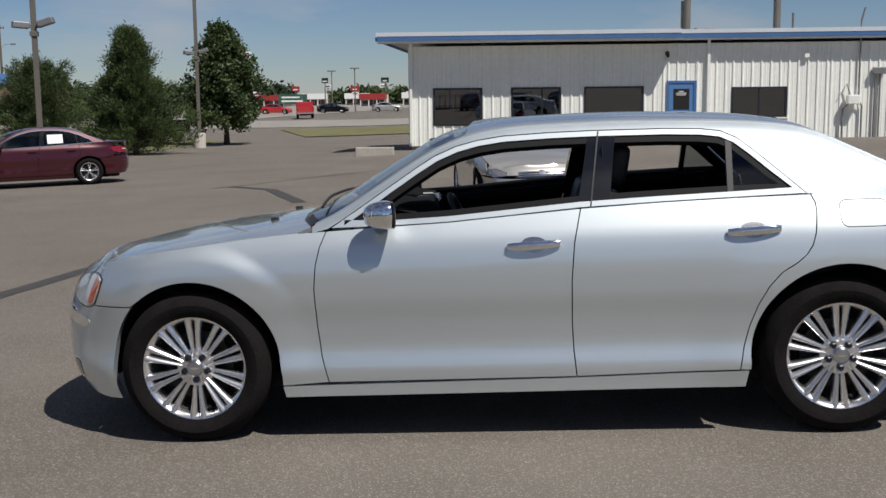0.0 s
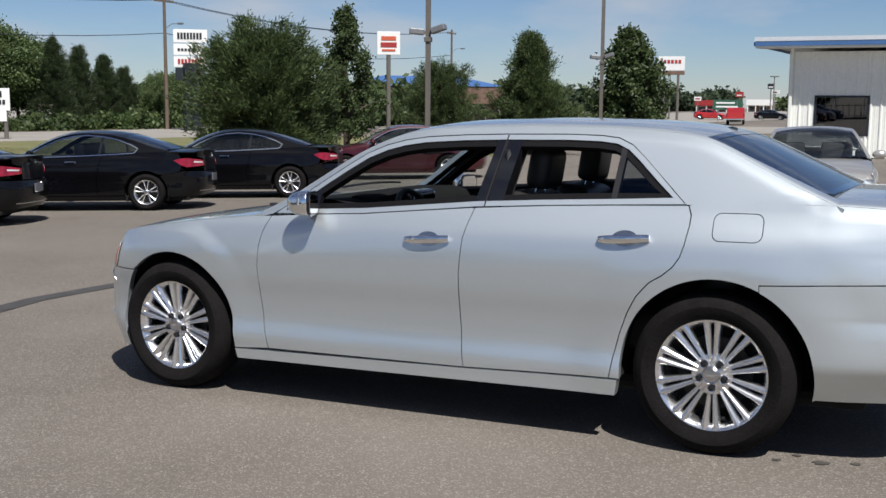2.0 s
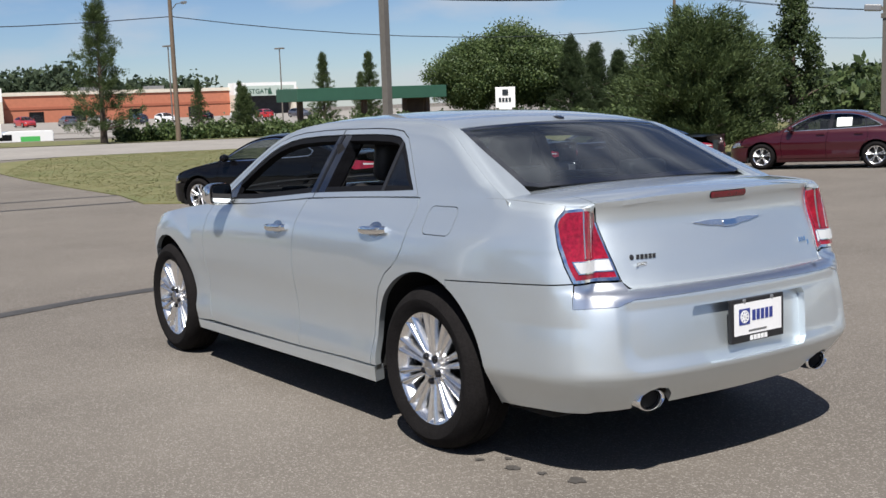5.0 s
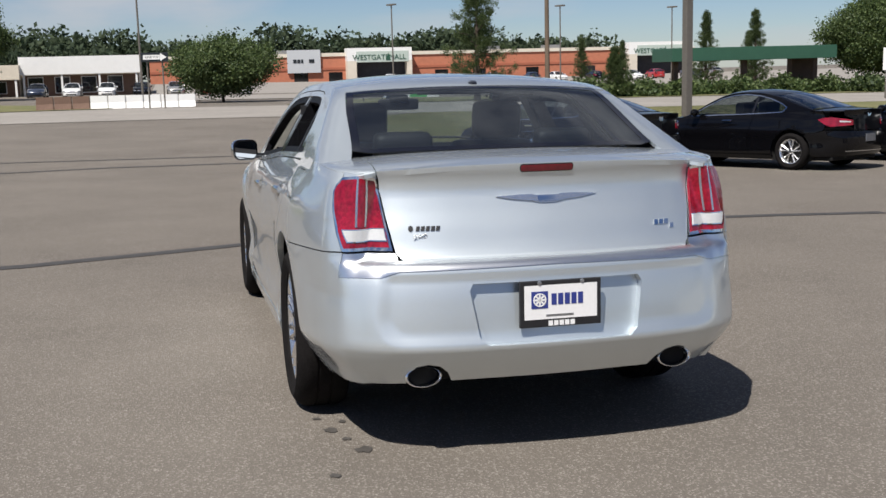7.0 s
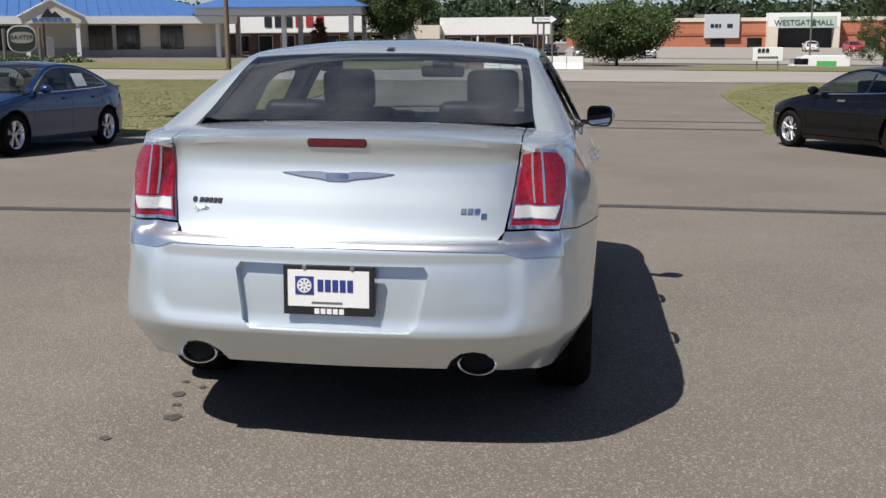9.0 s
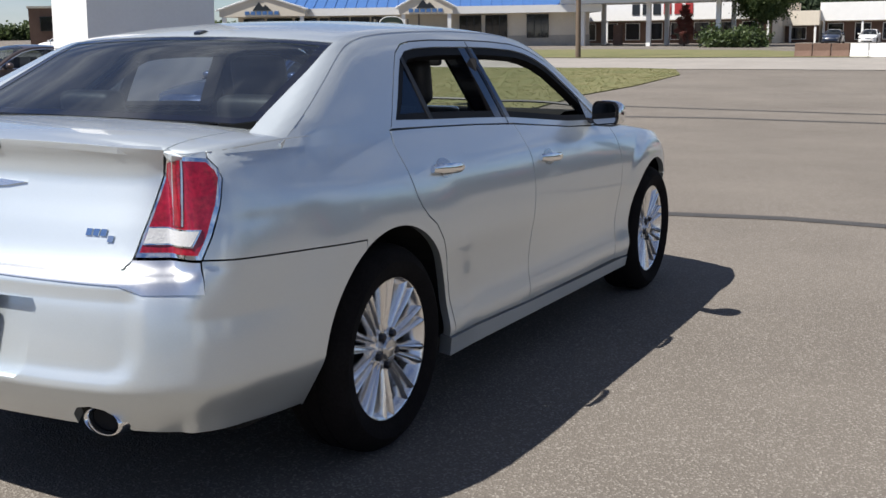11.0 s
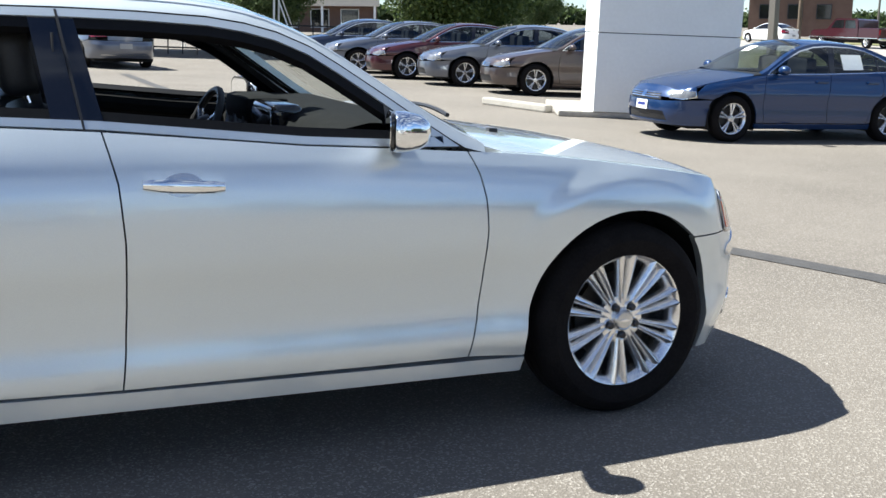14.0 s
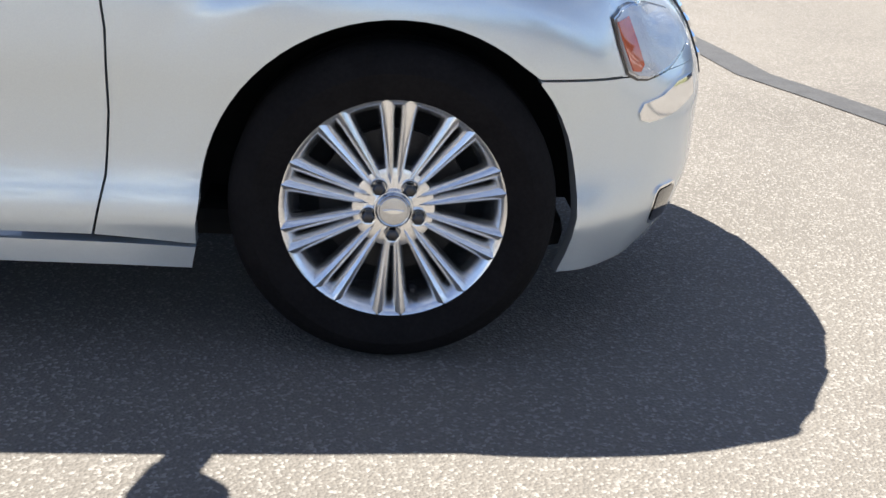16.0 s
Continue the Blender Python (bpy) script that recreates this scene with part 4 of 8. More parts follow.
    patch("window_frit", inset_loop(rw, 0.003), S.roof, M["gloss"], car, 0.05, holes=[band_in], depth=0, centre=(0.3, 0, 0.5), lift=-0.0015)
    fin = prism([(1.33, -0.01), (1.44, -0.01), (1.435, 0.014), (1.41, 0.022), (1.385, 0.018)], -0.018, 0.018, pose(0, 0, 1.44, 90), 0.008)
    part("aerial_fin", fin, M["gloss"], car)
    # boot lid: deck with its lip, rear face
    for sg in (-1, 1):
        xs = np.linspace(1.90, 2.390, 14)
        loop = [(x, sg * (float(S.shoulder(x)) + 0.001)) for x in xs if S.shoulder(x) > 0.665] + [(2.388, sg * 0.70), (2.381, sg * 0.68), (2.369, sg * 0.652), (2.31, sg * 0.650), (2.2, sg * 0.647), (1.965, sg * 0.645)]
        patch("quarter_top", loop, S.lid, P, car, 0.03, depth=0.015, centre=(2.2, 0, 0.6), roll=S.roll_hip)
    lo, hi = 0.778, 1.112
    inner_u = lambda z: S.u_at(float(np.interp(z, [0.785, 1.09], [0.600, 0.648])), z)
    ui = inner_u(1.10) - 0.006
    crest = []
    for u in (ui, 0.57, 0.45, 0.3, 0.15, 0.0, -0.15, -0.3, -0.45, -0.57, -ui):
        z = 1.10
        for _ in range(4):
            x, y, _z = (float(v) for v in S.tail(np.array(u), np.array(z)))
            z = float(S.lid(np.array(x), np.array(y))[2])
        crest.append((u, z, x, y))
    side_u = [(inner_u(lo) - 0.03, lo), (inner_u(lo + 0.03) - 0.008, lo + 0.028)] + [(inner_u(z) - 0.006, z) for z in (0.88, 0.96, 1.04)]
    face = side_u + [(u, z) for u, z, _, _ in crest] + [(-u, z) for u, z in side_u[::-1]]
    half = [(1.985, 0.0), (1.985, 0.30), (1.965, 0.58), (1.975, 0.640), (2.2, 0.642), (2.31, 0.645)] + [(x, y) for _, _, x, y in crest[:6]]
    loop = half + [(x, -y) for x, y in half[::-1][1:-1]]
    patch("boot_lid", loop, S.lid, P, car, 0.035, depth=0.02, centre=(2.2, 0, 0.6))
    lid = patch("boot_face", face, S.tail, P, car, 0.03, depth=0.03, centre=(2.0, 0, 0.9))
    # third brake lamp and winged badge
    ch = rounded(-0.115, 0.115, 1.095, 1.126, 0.013)
    cb = patch("brake_lamp", ch, S.tail, M["gloss"], car, 0.03, depth=0.01, lift=0.002, centre=(2.0, 0, 0.9))
    patch("lens", inset_loop(ch, 0.004), S.tail, M["dark red lens"], cb, 0.03, depth=0.004, lift=0.005, centre=(2.0, 0, 0.9))
    wing = [(-0.215, 1.003), (-0.12, 1.008), (-0.06, 1.008), (-0.045, 1.004), (0.045, 1.004), (0.06, 1.008), (0.12, 1.008), (0.215, 1.003), (0.14, 0.990), (0.07, 0.984), (0.03, 0.976), (-0.03, 0.976), (-0.07, 0.984), (-0.14, 0.990)]
    bd = patch("wing_badge", wing, S.tail, M["alloy"], car, 0.02, depth=0.006, lift=0.006, centre=(2.0, 0, 0.9))
    patch("badge_inset", rounded(-0.042, 0.042, 0.982, 1.001, 0.008), S.tail, M["chrome"], bd, 0.02, depth=0.002, lift=0.009, centre=(2.0, 0, 0.9))

    def tail_bar(u0, u1, z0, z1, material, name="lettering_bar", tilt=0.0):
        patch(name, [(u0, z0), (u1, z0), (u1 + tilt, z1), (u0 + tilt, z1)], S.tail, material, car, 0.03, depth=0.003, lift=0.004, centre=(2.0, 0, 0.9))

    for k in range(5):
        tail_bar(-0.553 + 0.021 * k, -0.538 + 0.021 * k, 0.886, 0.903, M["black"], tilt=0.004)
    patch("dealer_mark", arc(-0.575, 0.895, 0.011, 0, 330, 10), S.tail, M["black"], car, 0.03, depth=0.002, lift=0.003, centre=(2.0, 0, 0.9))
    for k in range(4):
        tail_bar(0.468 + 0.026 * k, 0.488 + 0.026 * k, (0.868 if k < 3 else 0.852), (0.887 if k < 3 else 0.870), M["chrome"], tilt=0.004)
    ux, uy, _u = (float(v) for v in S.tail(np.array(-0.535), np.array(0.867)))
    tq = Matrix.Translation((ux + 0.006, uy, 0.867)) @ pose(0, 0, 0, 90, 0, 90)
    words("AWD", 0.022, M["chrome"], car, tq, "lettering", "chrome drive letters")
    # tail lamps
    for sg in (-1, 1):
        out = [(inner_u(z) + 0.002, z) for z in (0.812, 0.88, 0.96, 1.04, 1.085)] + [(S.u_at(0.675, 1.10), 1.092), (S.u_at(0.705, 1.09), 1.097), (S.u_at(0.73, 1.09), 1.097)]
        out += [(S.end - float(S.s_of(np.array(x))), z) for x, z in LAMP_SIDE]
        lp = [(sg * u, z) for u, z in out]
        tl = patch("tail_lamp", inset_loop(lp, 0.002), S.tail, M["chrome"], car, 0.02, depth=0.03, lift=0.004, centre=(2.0, 0, 0.9), label="red tail lamp with chrome bezel")
        patch("red_lens", inset_loop(lp, 0.014), S.tail, M["red lens"], tl, 0.02, depth=0.008, lift=0.010, centre=(2.0, 0, 0.9))
        outer_u = lambda z: S.end - float(S.s_of(np.array(np.interp(z, [q[1] for q in LAMP_SIDE[::-1]], [q[0] for q in LAMP_SIDE[::-1]]))))
        zs = (0.904, 0.94, 0.98, 1.02, 1.055, 1.086)
        ridge = [S.u_at(0.722 - 0.09 * (z - 0.90), z) for z in zs]
        cap = []
        for u in (inner_u(1.09), S.u_at(0.69, 1.09), S.u_at(0.73, 1.09), S.end - float(S.s_of(np.array(2.352)))):
            z = 1.10
            for _ in range(6):
                x, y, _z = (float(v) for v in S.tail(np.array(u), np.array(z)))
                z = float(S.lid(np.array(x), np.array(y))[2])
            cap.append((sg * u, z + 0.002))
        patch("lamp_cap", [(sg * inner_u(1.08), 1.082), (sg * (S.end - float(S.s_of(np.array(2.352)))), 1.090)] + cap[::-1], S.tail, P, car, 0.02, depth=0.01, centre=(2.0, 0, 0.9))
        edge_of = lambda w: [(sg * (u - w), z) for u, z in zip(ridge, zs)] + [(sg * (u + w), z) for u, z in zip(ridge[::-1], zs[::-1])]
        bs = patch("bright_strip", edge_of(0.015), S.tail, M["alloy"], tl, 0.02, depth=0.004, lift=0.012, centre=(2.0, 0, 0.9))
        patch("light_guide", edge_of(0.0095), S.tail, M["red lens"], bs, 0.02, depth=0.003, lift=0.0135, centre=(2.0, 0, 0.9))
        rv = [(inner_u(0.846) + 0.020, 0.847), (outer_u(0.846) - 0.034, 0.847), (outer_u(0.896) - 0.034, 0.896), (inner_u(0.896) + 0.020, 0.896)]
        patch("reverse_bezel", [(sg * u, z) for u, z in rv], S.tail, M["chrome"], tl, 0.02, depth=0.004, lift=0.013, centre=(2.0, 0, 0.9))
        patch("reverse_lens", inset_loop([(sg * u, z) for u, z in rv], 0.004), S.tail, M["clear lens"], tl, 0.02, depth=0.003, lift=0.016, centre=(2.0, 0, 0.9))
    # rear bumper with its plate recess and bright strip
    ua = S.end - float(S.s_of(np.array(1.968)))
    uc = S.end - float(S.s_of(np.array(1.735)))
    ul = S.end - float(S.s_of(np.array(2.405)))
    a_pts = [(S.end - float(S.s_of(np.array(x))), z) for x, z in arc(1.54, 0.372, 0.428, 63, -14, 14)]
    rgt = [(0.0, 0.312), (0.30, 0.312), (0.42, 0.310), (0.437, 0.352), (0.47, 0.382), (0.515, 0.391), (0.56, 0.382), (0.593, 0.352), (0.61, 0.302), (0.80, 0.296), (ua - 0.12, 0.282), (ua, 0.280)] + a_pts[::-1] + [(uc, 0.783), (S.end - float(S.s_of(np.array(2.0))), 0.7955), (ul + 0.002, 0.8105), (ul - 0.002, 0.722), (0.70, 0.724), (0.62, 0.747), (0, 0.755)]
    loop = rgt + [(-u, z) for u, z in rgt[::-1][1:-1]]
    rec = [(-0.285, 0.462), (0.285, 0.462), (0.318, 0.492), (0.350, 0.668), (0.335, 0.692), (-0.335, 0.692), (-0.350, 0.668), (-0.318, 0.492)]
    patch("rear_bumper", inset_loop(loop, 0.0008), S.tail, P, car, 0.018, holes=[rec], depth=0.035, centre=(2.0, 0, 0.6))
    patch("plate_recess", inset_loop(rec, -0.004), S.tail, P, car, 0.04, depth=0, lift=-0.032, centre=(2.0, 0, 0.6))
    st = [(0, 0.752), (0.62, 0.744), (0.70, 0.722), (ul - 0.003, 0.720), (ul - 0.003, 0.806), (inner_u(0.80), 0.806), (inner_u(0.78) - 0.01, 0.778), (0, 0.777)]
    st = st + [(-u, z) for u, z in st[::-1][1:-1]]
    patch("bumper_strip", st, S.tail, M["soft chrome"], car, 0.02, depth=0.02, lift=0.003, centre=(2.0, 0, 0.6), label="polished chrome bumper strip")
    # dealer plate in a black frame
    pl = new("licence_plate")
    pl.parent = car
    tagged(pl, "white dealer plate in a black frame")
    part("plate_frame", box(2.5970, 2.6140, -0.162, 0.162, 0.517, 0.695, 0.004), M["black"], pl)
    part("plate", box(2.6110, 2.6155, -0.145, 0.145, 0.548, 0.678, 0.0), M["white"], pl)
    part("dealer_emblem", box(2.6150, 2.6170, -0.118, -0.052, 0.590, 0.655, 0.0), M["blue ink"], pl)
    bm = bmesh.new()
    for k in range(4):
        add_box(bm, 2.6165, 2.6185, -0.024, 0.024, -0.0035, 0.0035, 0, Matrix.Translation((0, -0.085, 0.6225)) @ Matrix.Rotation(math.pi * k / 4, 4, 'X'))
    add_lathe(bm, [(0.021, 2.6165), (0.026, 2.6165), (0.026, 2.6185), (0.021, 2.6185)], 20, Matrix.Translation((0, -0.085, 0.6225)) @ Matrix.Rotation(radians(90), 4, 'Y'), True)
    part("emblem_spokes", bm, M["white"], pl)
    for k in range(5):
        part("lettering_bar", box(2.6150, 2.6170, -0.038 + 0.0265 * k, -0.018 + 0.0265 * k, 0.602, 0.645), M["blue ink"], pl)
    for k in range(5):
        part("lettering_bar", box(2.6140, 2.6160, -0.050 + 0.022 * k, -0.033 + 0.022 * k, 0.522, 0.541), M["white"], pl)
    part("lettering_bar", box(2.6150, 2.6165, -0.06, 0.05, 0.558, 0.566), M["alloy2"], pl)
    for y in (-0.085, 0.085):
        smooth(part("plate_screw", lathe([(0.001, 0), (0.009, 0), (0.008, 0.004), (0.001, 0.005)], 10, Matrix.Translation((2.6140, y, 0.686)) @ Matrix.Rotation(radians(90), 4, 'Y')), M["alloy2"], pl))
    # exhaust tips
    for sg in (-1, 1):
        m = Matrix.Translation((2.497, sg * 0.515, 0.338)) @ Matrix.Rotation(radians(90), 4, 'Y') @ Matrix.Diagonal((0.60, 1.0, 1, 1))
        tip = lathe([(0.070, -0.16), (0.073, 0.012), (0.071, 0.020), (0.066, 0.023), (0.060, 0.018), (0.058, 0.004), (0.055, -0.16)], 36, m, True)
        ex = smooth(part("exhaust_tip", tip, M["chrome"], car, "oval chrome exhaust tip"), 50)
        part("exhaust_bore", lathe([(0.001, -0.012), (0.0555, -0.008), (0.0555, -0.004)], 24, m), M["liner"], ex)
    # floor and underside
    ub_m = box(-1.95, 2.16, -0.72, 0.72, 0.22, 0.30, 0.04)
    part("underbody", ub_m, M["liner"], car)
    part("bulkhead", box(-2.05, -1.0, -0.53, 0.53, 0.28, 0.80, 0.05), M["liner"], car)
    part("boot_box", box(1.15, 2.40, -0.53, 0.53, 0.28, 1.02, 0.05), M["liner"], car)
    # cabin: seats, dashboard, wheel, mirror
    for sy in (-0.38, 0.38):
        seat = new("front_seat")
        seat.parent = car
        smooth(part("seat_base", box(-0.28, 0.30, sy - 0.26, sy + 0.26, 0.40, 0.58, 0.06, None, 3), M["leather"], seat))
        smooth(part("seat_back", box(-0.10, 0.10, -0.25, 0.25, 0.0, 0.64, 0.07, pose(0.32, sy, 0.52, 0, 16, 0), 3), M["leather"], seat))
        smooth(part("head_rest", box(-0.06, 0.06, -0.135, 0.135, 0.0, 0.21, 0.05, pose(0.525, sy, 1.155, 0, 10, 0), 3), M["leather"], seat))
        for k in (-0.07, 0.07):
            smooth(part("rest_post", tube([(0.49, sy + k, 1.08), (0.53, sy + k, 1.19)], 0.007, 6), M["chrome"], seat))
    rs = new("rear_seat")
    rs.parent = car
    smooth(part("seat_base", box(0.85, 1.42, -0.66, 0.66, 0.40, 0.60, 0.06, None, 3), M["leather"], rs))
    smooth(part("seat_back", box(-0.09, 0.09, -0.66, 0.66, 0.0, 0.56, 0.07, pose(1.42, 0, 0.52, 0, 22, 0), 3), M["leather"], rs))
    for sy in (-0.38, 0.38):
        smooth(part("head_rest", box(-0.055, 0.055, -0.135, 0.135, 0.0, 0.15, 0.045, pose(1.585, sy, 1.085, 0, 8, 0), 3), M["leather"], rs))
    part("parcel_shelf", box(1.55, 2.0, -0.62, 0.62, 1.075, 1.09, 0.0), M["black"], car)
    db = bmesh.new()
    prof = [(-0.98, 0.55), (-0.98, 1.01), (-0.80, 1.088), (-0.55, 1.092), (-0.45, 1.070), (-0.40, 0.99), (-0.43, 0.82), (-0.52, 0.70), (-0.60, 0.55)]
    rows = [[db.verts.new((x, y, z)) for x, z in prof] for y in (-0.72, -0.4, 0, 0.4, 0.72)]
    for a, b in zip(rows, rows[1:]):
        for i in range(len(prof) - 1):
            db.faces.new((a[i], a[i + 1], b[i + 1], b[i]))
    bmesh.ops.recalc_face_normals(db, faces=db.faces)
    smooth(part("dashboard", db, M["dash"], car), 50)
    part("console", box(-0.55, 0.55, -0.12, 0.12, 0.35, 0.66, 0.04), M["leather"], car)
    smooth(part("screen_hood", box(-0.50, -0.375, -0.15, 0.15, 0.93, 1.105, 0.03, None, 3), M["gloss"], car))
    part("screen_rim", prism(rounded(-0.135, 0.135, -0.075, 0.070, 0.03, 5), 0.0, 0.006, Matrix(((0, 0, 1, -0.379), (1, 0, 0, 0), (0, 1, 0, 1.018), (0, 0, 0, 1))), 0.002), M["satin"], car)
    part("screen", prism(rounded(-0.122, 0.122, -0.063, 0.058, 0.022, 5), 0.0, 0.003, Matrix(((0, 0, 1, -0.3735), (1, 0, 0, 0), (0, 1, 0, 1.018), (0, 0, 0, 1)))), M["gloss"], car)
    binn = box(-0.56, -0.36, -0.55, -0.20, 1.0, 1.110, 0.04)
    smooth(part("instrument_hood", binn, M["dash"], car))
    for y in (-0.45, -0.30):
        smooth(part("gauge", lathe([(0.001, 0), (0.055, 0), (0.06, 0.012), (0.066, 0.012), (0.066, -0.01)], 24, Matrix.Translation((-0.375, y, 1.02)) @ Matrix.Rotation(radians(80), 4, 'Y')), M["gauge"], car))
    smooth(part("display", box(-0.395, -0.38, -0.12, 0.12, 0.90, 1.02, 0.006), M["gloss"], car))
    m = Matrix.Translation((-0.22, -0.375, 0.955)) @ Matrix.Rotation(radians(66), 4, 'Y')
    sw = new("steering_wheel")
    sw.parent = car
    ring = [m @ Vector((0.185 * math.cos(a), 0.185 * math.sin(a), 0)) for a in np.linspace(0, 2 * math.pi, 33)]
    smooth(part("wheel_ring", tube(ring, 0.016, 8), M["leather"], sw))
    smooth(part("wheel_boss", lathe([(0.001, 0.03), (0.05, 0.028), (0.075, 0.0), (0.06, -0.04), (0.001, -0.05)], 24, m), M["leather"], sw))
    for a in (0, 120, 240):
        b = radians(a)
        smooth(part("wheel_spoke", tube([m @ Vector((0.05 * math.cos(b), 0.05 * math.sin(b), 0)), m @ Vector((0.18 * math.cos(b), 0.18 * math.sin(b), 0))], 0.014, 6), M["satin"], sw))
    smooth(part("rear_view_mirror", box(-0.33, -0.29, -0.13, 0.13, 1.315, 1.385, 0.02), M["black"], car))
    smooth(part("mirror_stem", tube([(-0.31, 0, 1.38), (-0.30, 0, 1.435)], 0.014, 8), M["black"], car))
    part("sensor_pod", box(-0.42, -0.27, -0.06, 0.06, 1.36, 1.41, 0.02), M["black"], car)
    for sg in (-1, 1):
        part("sun_visor", box(-0.22, -0.02, min(sg * 0.1, sg * 0.52), max(sg * 0.1, sg * 0.52), 1.405, 1.425, 0.008), M["headliner"], car)
        part("belt_strap", box(0.455, 0.46, min(sg * 0.66, sg * 0.70), max(sg * 0.66, sg * 0.70), 0.7, 1.36), M["black"], car)
    # wheels
    w = wheel(0.367, 0.235, 0.257, M["alloy"], (10, 0.0280), "alloy wheel", True)
    put_wheels(car, w, S.wheels, 0.800, 0.365, "")
    drop_thing(w)
    return car


silver_sedan()


# ---- ground ----
def height(x, y):
    """The lie of the land, over the slightly sloping lot round the car."""
    x, y = np.asarray(x, float), np.asarray(y, float)
    w = np.interp(-x, [14, 30, 44, 60, 75, 110, 190, 420], [0, 0.3, 0.75, 1.22, 1.5, 2.2, 5.0, 10.0])
    w = w * (1 - 0.27 * ease(-y, 0, 25) * (1 - ease(-x, 50, 75)))
    b = 0.30 * np.exp(-(((x - 2) / 14) ** 2 + ((y - 32) / 8) ** 2))
    n = np.interp(y, [55, 130, 400], [0, 1.0, 4.0])
    return w + b + n


def on_land(lift):
    return lambda x, y: (x, y, height(x, y) + lift)


def land_patch(name, loop, material, lift, res, label="", depth=0.0):
    ob = patch(name, loop, on_land(lift), material, None, res, depth=depth, centre=(0, 0, -500))
    return tagged(ob, label, kind="structure")


def asphalt(name, dark, light, stone):
    """Worn asphalt: tar with pale stones, smears and slow changes of tone."""
    m = bpy.data.materials.new(name)
    m.use_nodes = True
    t = m.node_tree
    b = t.nodes["Principled BSDF"]
    b.inputs["Roughness"].default_value = 0.85
    b.inputs["Specular IOR Level"].default_value = 0.3
    co = t.nodes.new("ShaderNodeTexCoord")
    big = t.nodes.new("ShaderNodeTexNoise")
    big.inputs["Scale"].default_value = 0.35
    big.inputs["Detail"].default_value = 8
    big.inputs["Roughness"].default_value = 0.65
    fine = t.nodes.new("ShaderNodeTexNoise")
    fine.inputs["Scale"].default_value = 110
    fine.inputs["Detail"].default_value = 4
    vor = t.nodes.new("ShaderNodeTexVoronoi")
    vor.inputs["Scale"].default_value = 135
    for n in (big, fine, vor):
        t.links.new(co.outputs["Object"], n.inputs["Vector"])
    base = t.nodes.new("ShaderNodeValToRGB")
    base.color_ramp.elements[0].position, base.color_ramp.elements[1].position = 0.3, 0.7
    base.color_ramp.elements[0].color, base.color_ramp.elements[1].color = (*dark, 1), (*light, 1)
    t.links.new(big.outputs["Fac"], base.inputs["Fac"])
    # stones show where a cell's own colour is high
    sep = t.nodes.new("ShaderNodeSeparateColor")
    t.links.new(vor.outputs["Color"], sep.inputs[0])
    pick = t.nodes.new("ShaderNodeValToRGB")
    pick.color_ramp.elements[0].position, pick.color_ramp.elements[1].position = 0.72, 1.0
    t.links.new(sep.outputs[0], pick.inputs["Fac"])
    mx = t.nodes.new("ShaderNodeMix")
    mx.data_type = 'RGBA'
    mx.inputs["B"].default_value = (*stone, 1)
    t.links.new(pick.outputs["Color"], mx.inputs["Factor"])
    t.links.new(base.outputs["Color"], mx.inputs["A"])
    mul = t.nodes.new("ShaderNodeMix")
    mul.data_type, mul.blend_type = 'RGBA', 'MULTIPLY'
    mul.inputs["Factor"].default_value = 0.58
    rf = t.nodes.new("ShaderNodeValToRGB")
    rf.color_ramp.elements[0].position, rf.color_ramp.elements[1].position = 0.36, 0.66
    rf.color_ramp.elements[0].color, rf.color_ramp.elements[1].color = (0.62, 0.62, 0.62, 1), (1, 1, 1, 1)
    t.links.new(fine.outputs["Fac"], rf.inputs["Fac"])
    t.links.new(mx.outputs["Result"], mul.inputs["A"])
    t.links.new(rf.outputs["Color"], mul.inputs["B"])
    t.links.new(mul.outputs["Result"], b.inputs["Base Color"])
    bp = t.nodes.new("ShaderNodeBump")
    bp.inputs["Strength"].default_value, bp.inputs["Distance"].default_value = 0.5, 0.006
    t.links.new(vor.outputs["Distance"], bp.inputs["Height"])
    t.links.new(bp.outputs["Normal"], b.inputs["Normal"])
    return m


M["asphalt"] = asphalt("worn asphalt", (0.128, 0.112, 0.095), (0.192, 0.170, 0.145), (0.305, 0.279, 0.245))
M["sealer"] = mat("tar sealer", (0.055, 0.052, 0.05), 0.7, var=0.25, scale=6, bump=0.2, bscale=80)
M["concrete"] = mat("pale concrete", (0.42, 0.39, 0.34), 0.9, var=0.12, scale=1.2, bump=0.2, bscale=60)
M["road"] = mat("sun-bleached road", (0.27, 0.25, 0.225), 0.9, var=0.12, scale=0.4)
M["grass"] = mat("dry grass", (0.105, 0.118, 0.042), 0.95, color2=(0.180, 0.162, 0.074), scale=0.55, bump=0.12, bscale=14)
xs = np.concatenate([np.linspace(-420, -80, 18)[:-1], np.linspace(-80, -10, 29)[:-1], np.linspace(-10, 40, 11)[:-1], np.linspace(40, 420, 10)])
ys = np.concatenate([np.linspace(-420, -60, 12)[:-1], np.linspace(-60, 60, 41)[:-1], np.linspace(60, 420, 14)])
gx, gy = np.meshgrid(xs, ys, indexing="ij")
gv = np.stack([gx.ravel(), gy.ravel(), height(gx, gy).ravel()], 1)
ny = len(ys)
gf = [(i * ny + j, (i + 1) * ny + j, (i + 1) * ny + j + 1, i * ny + j + 1) for i in range(len(xs) - 1) for j in range(ny - 1)]
gme = bpy.data.meshes.new("ground")
gme.from_pydata([tuple(v) for v in gv], [], gf)
gme.polygons.foreach_set("use_smooth", [True] * len(gme.polygons))
gme.materials.append(M["asphalt"])
tagged(new("ground", gme), "worn grey asphalt car lot with pale stones", "ground", kind="structure")

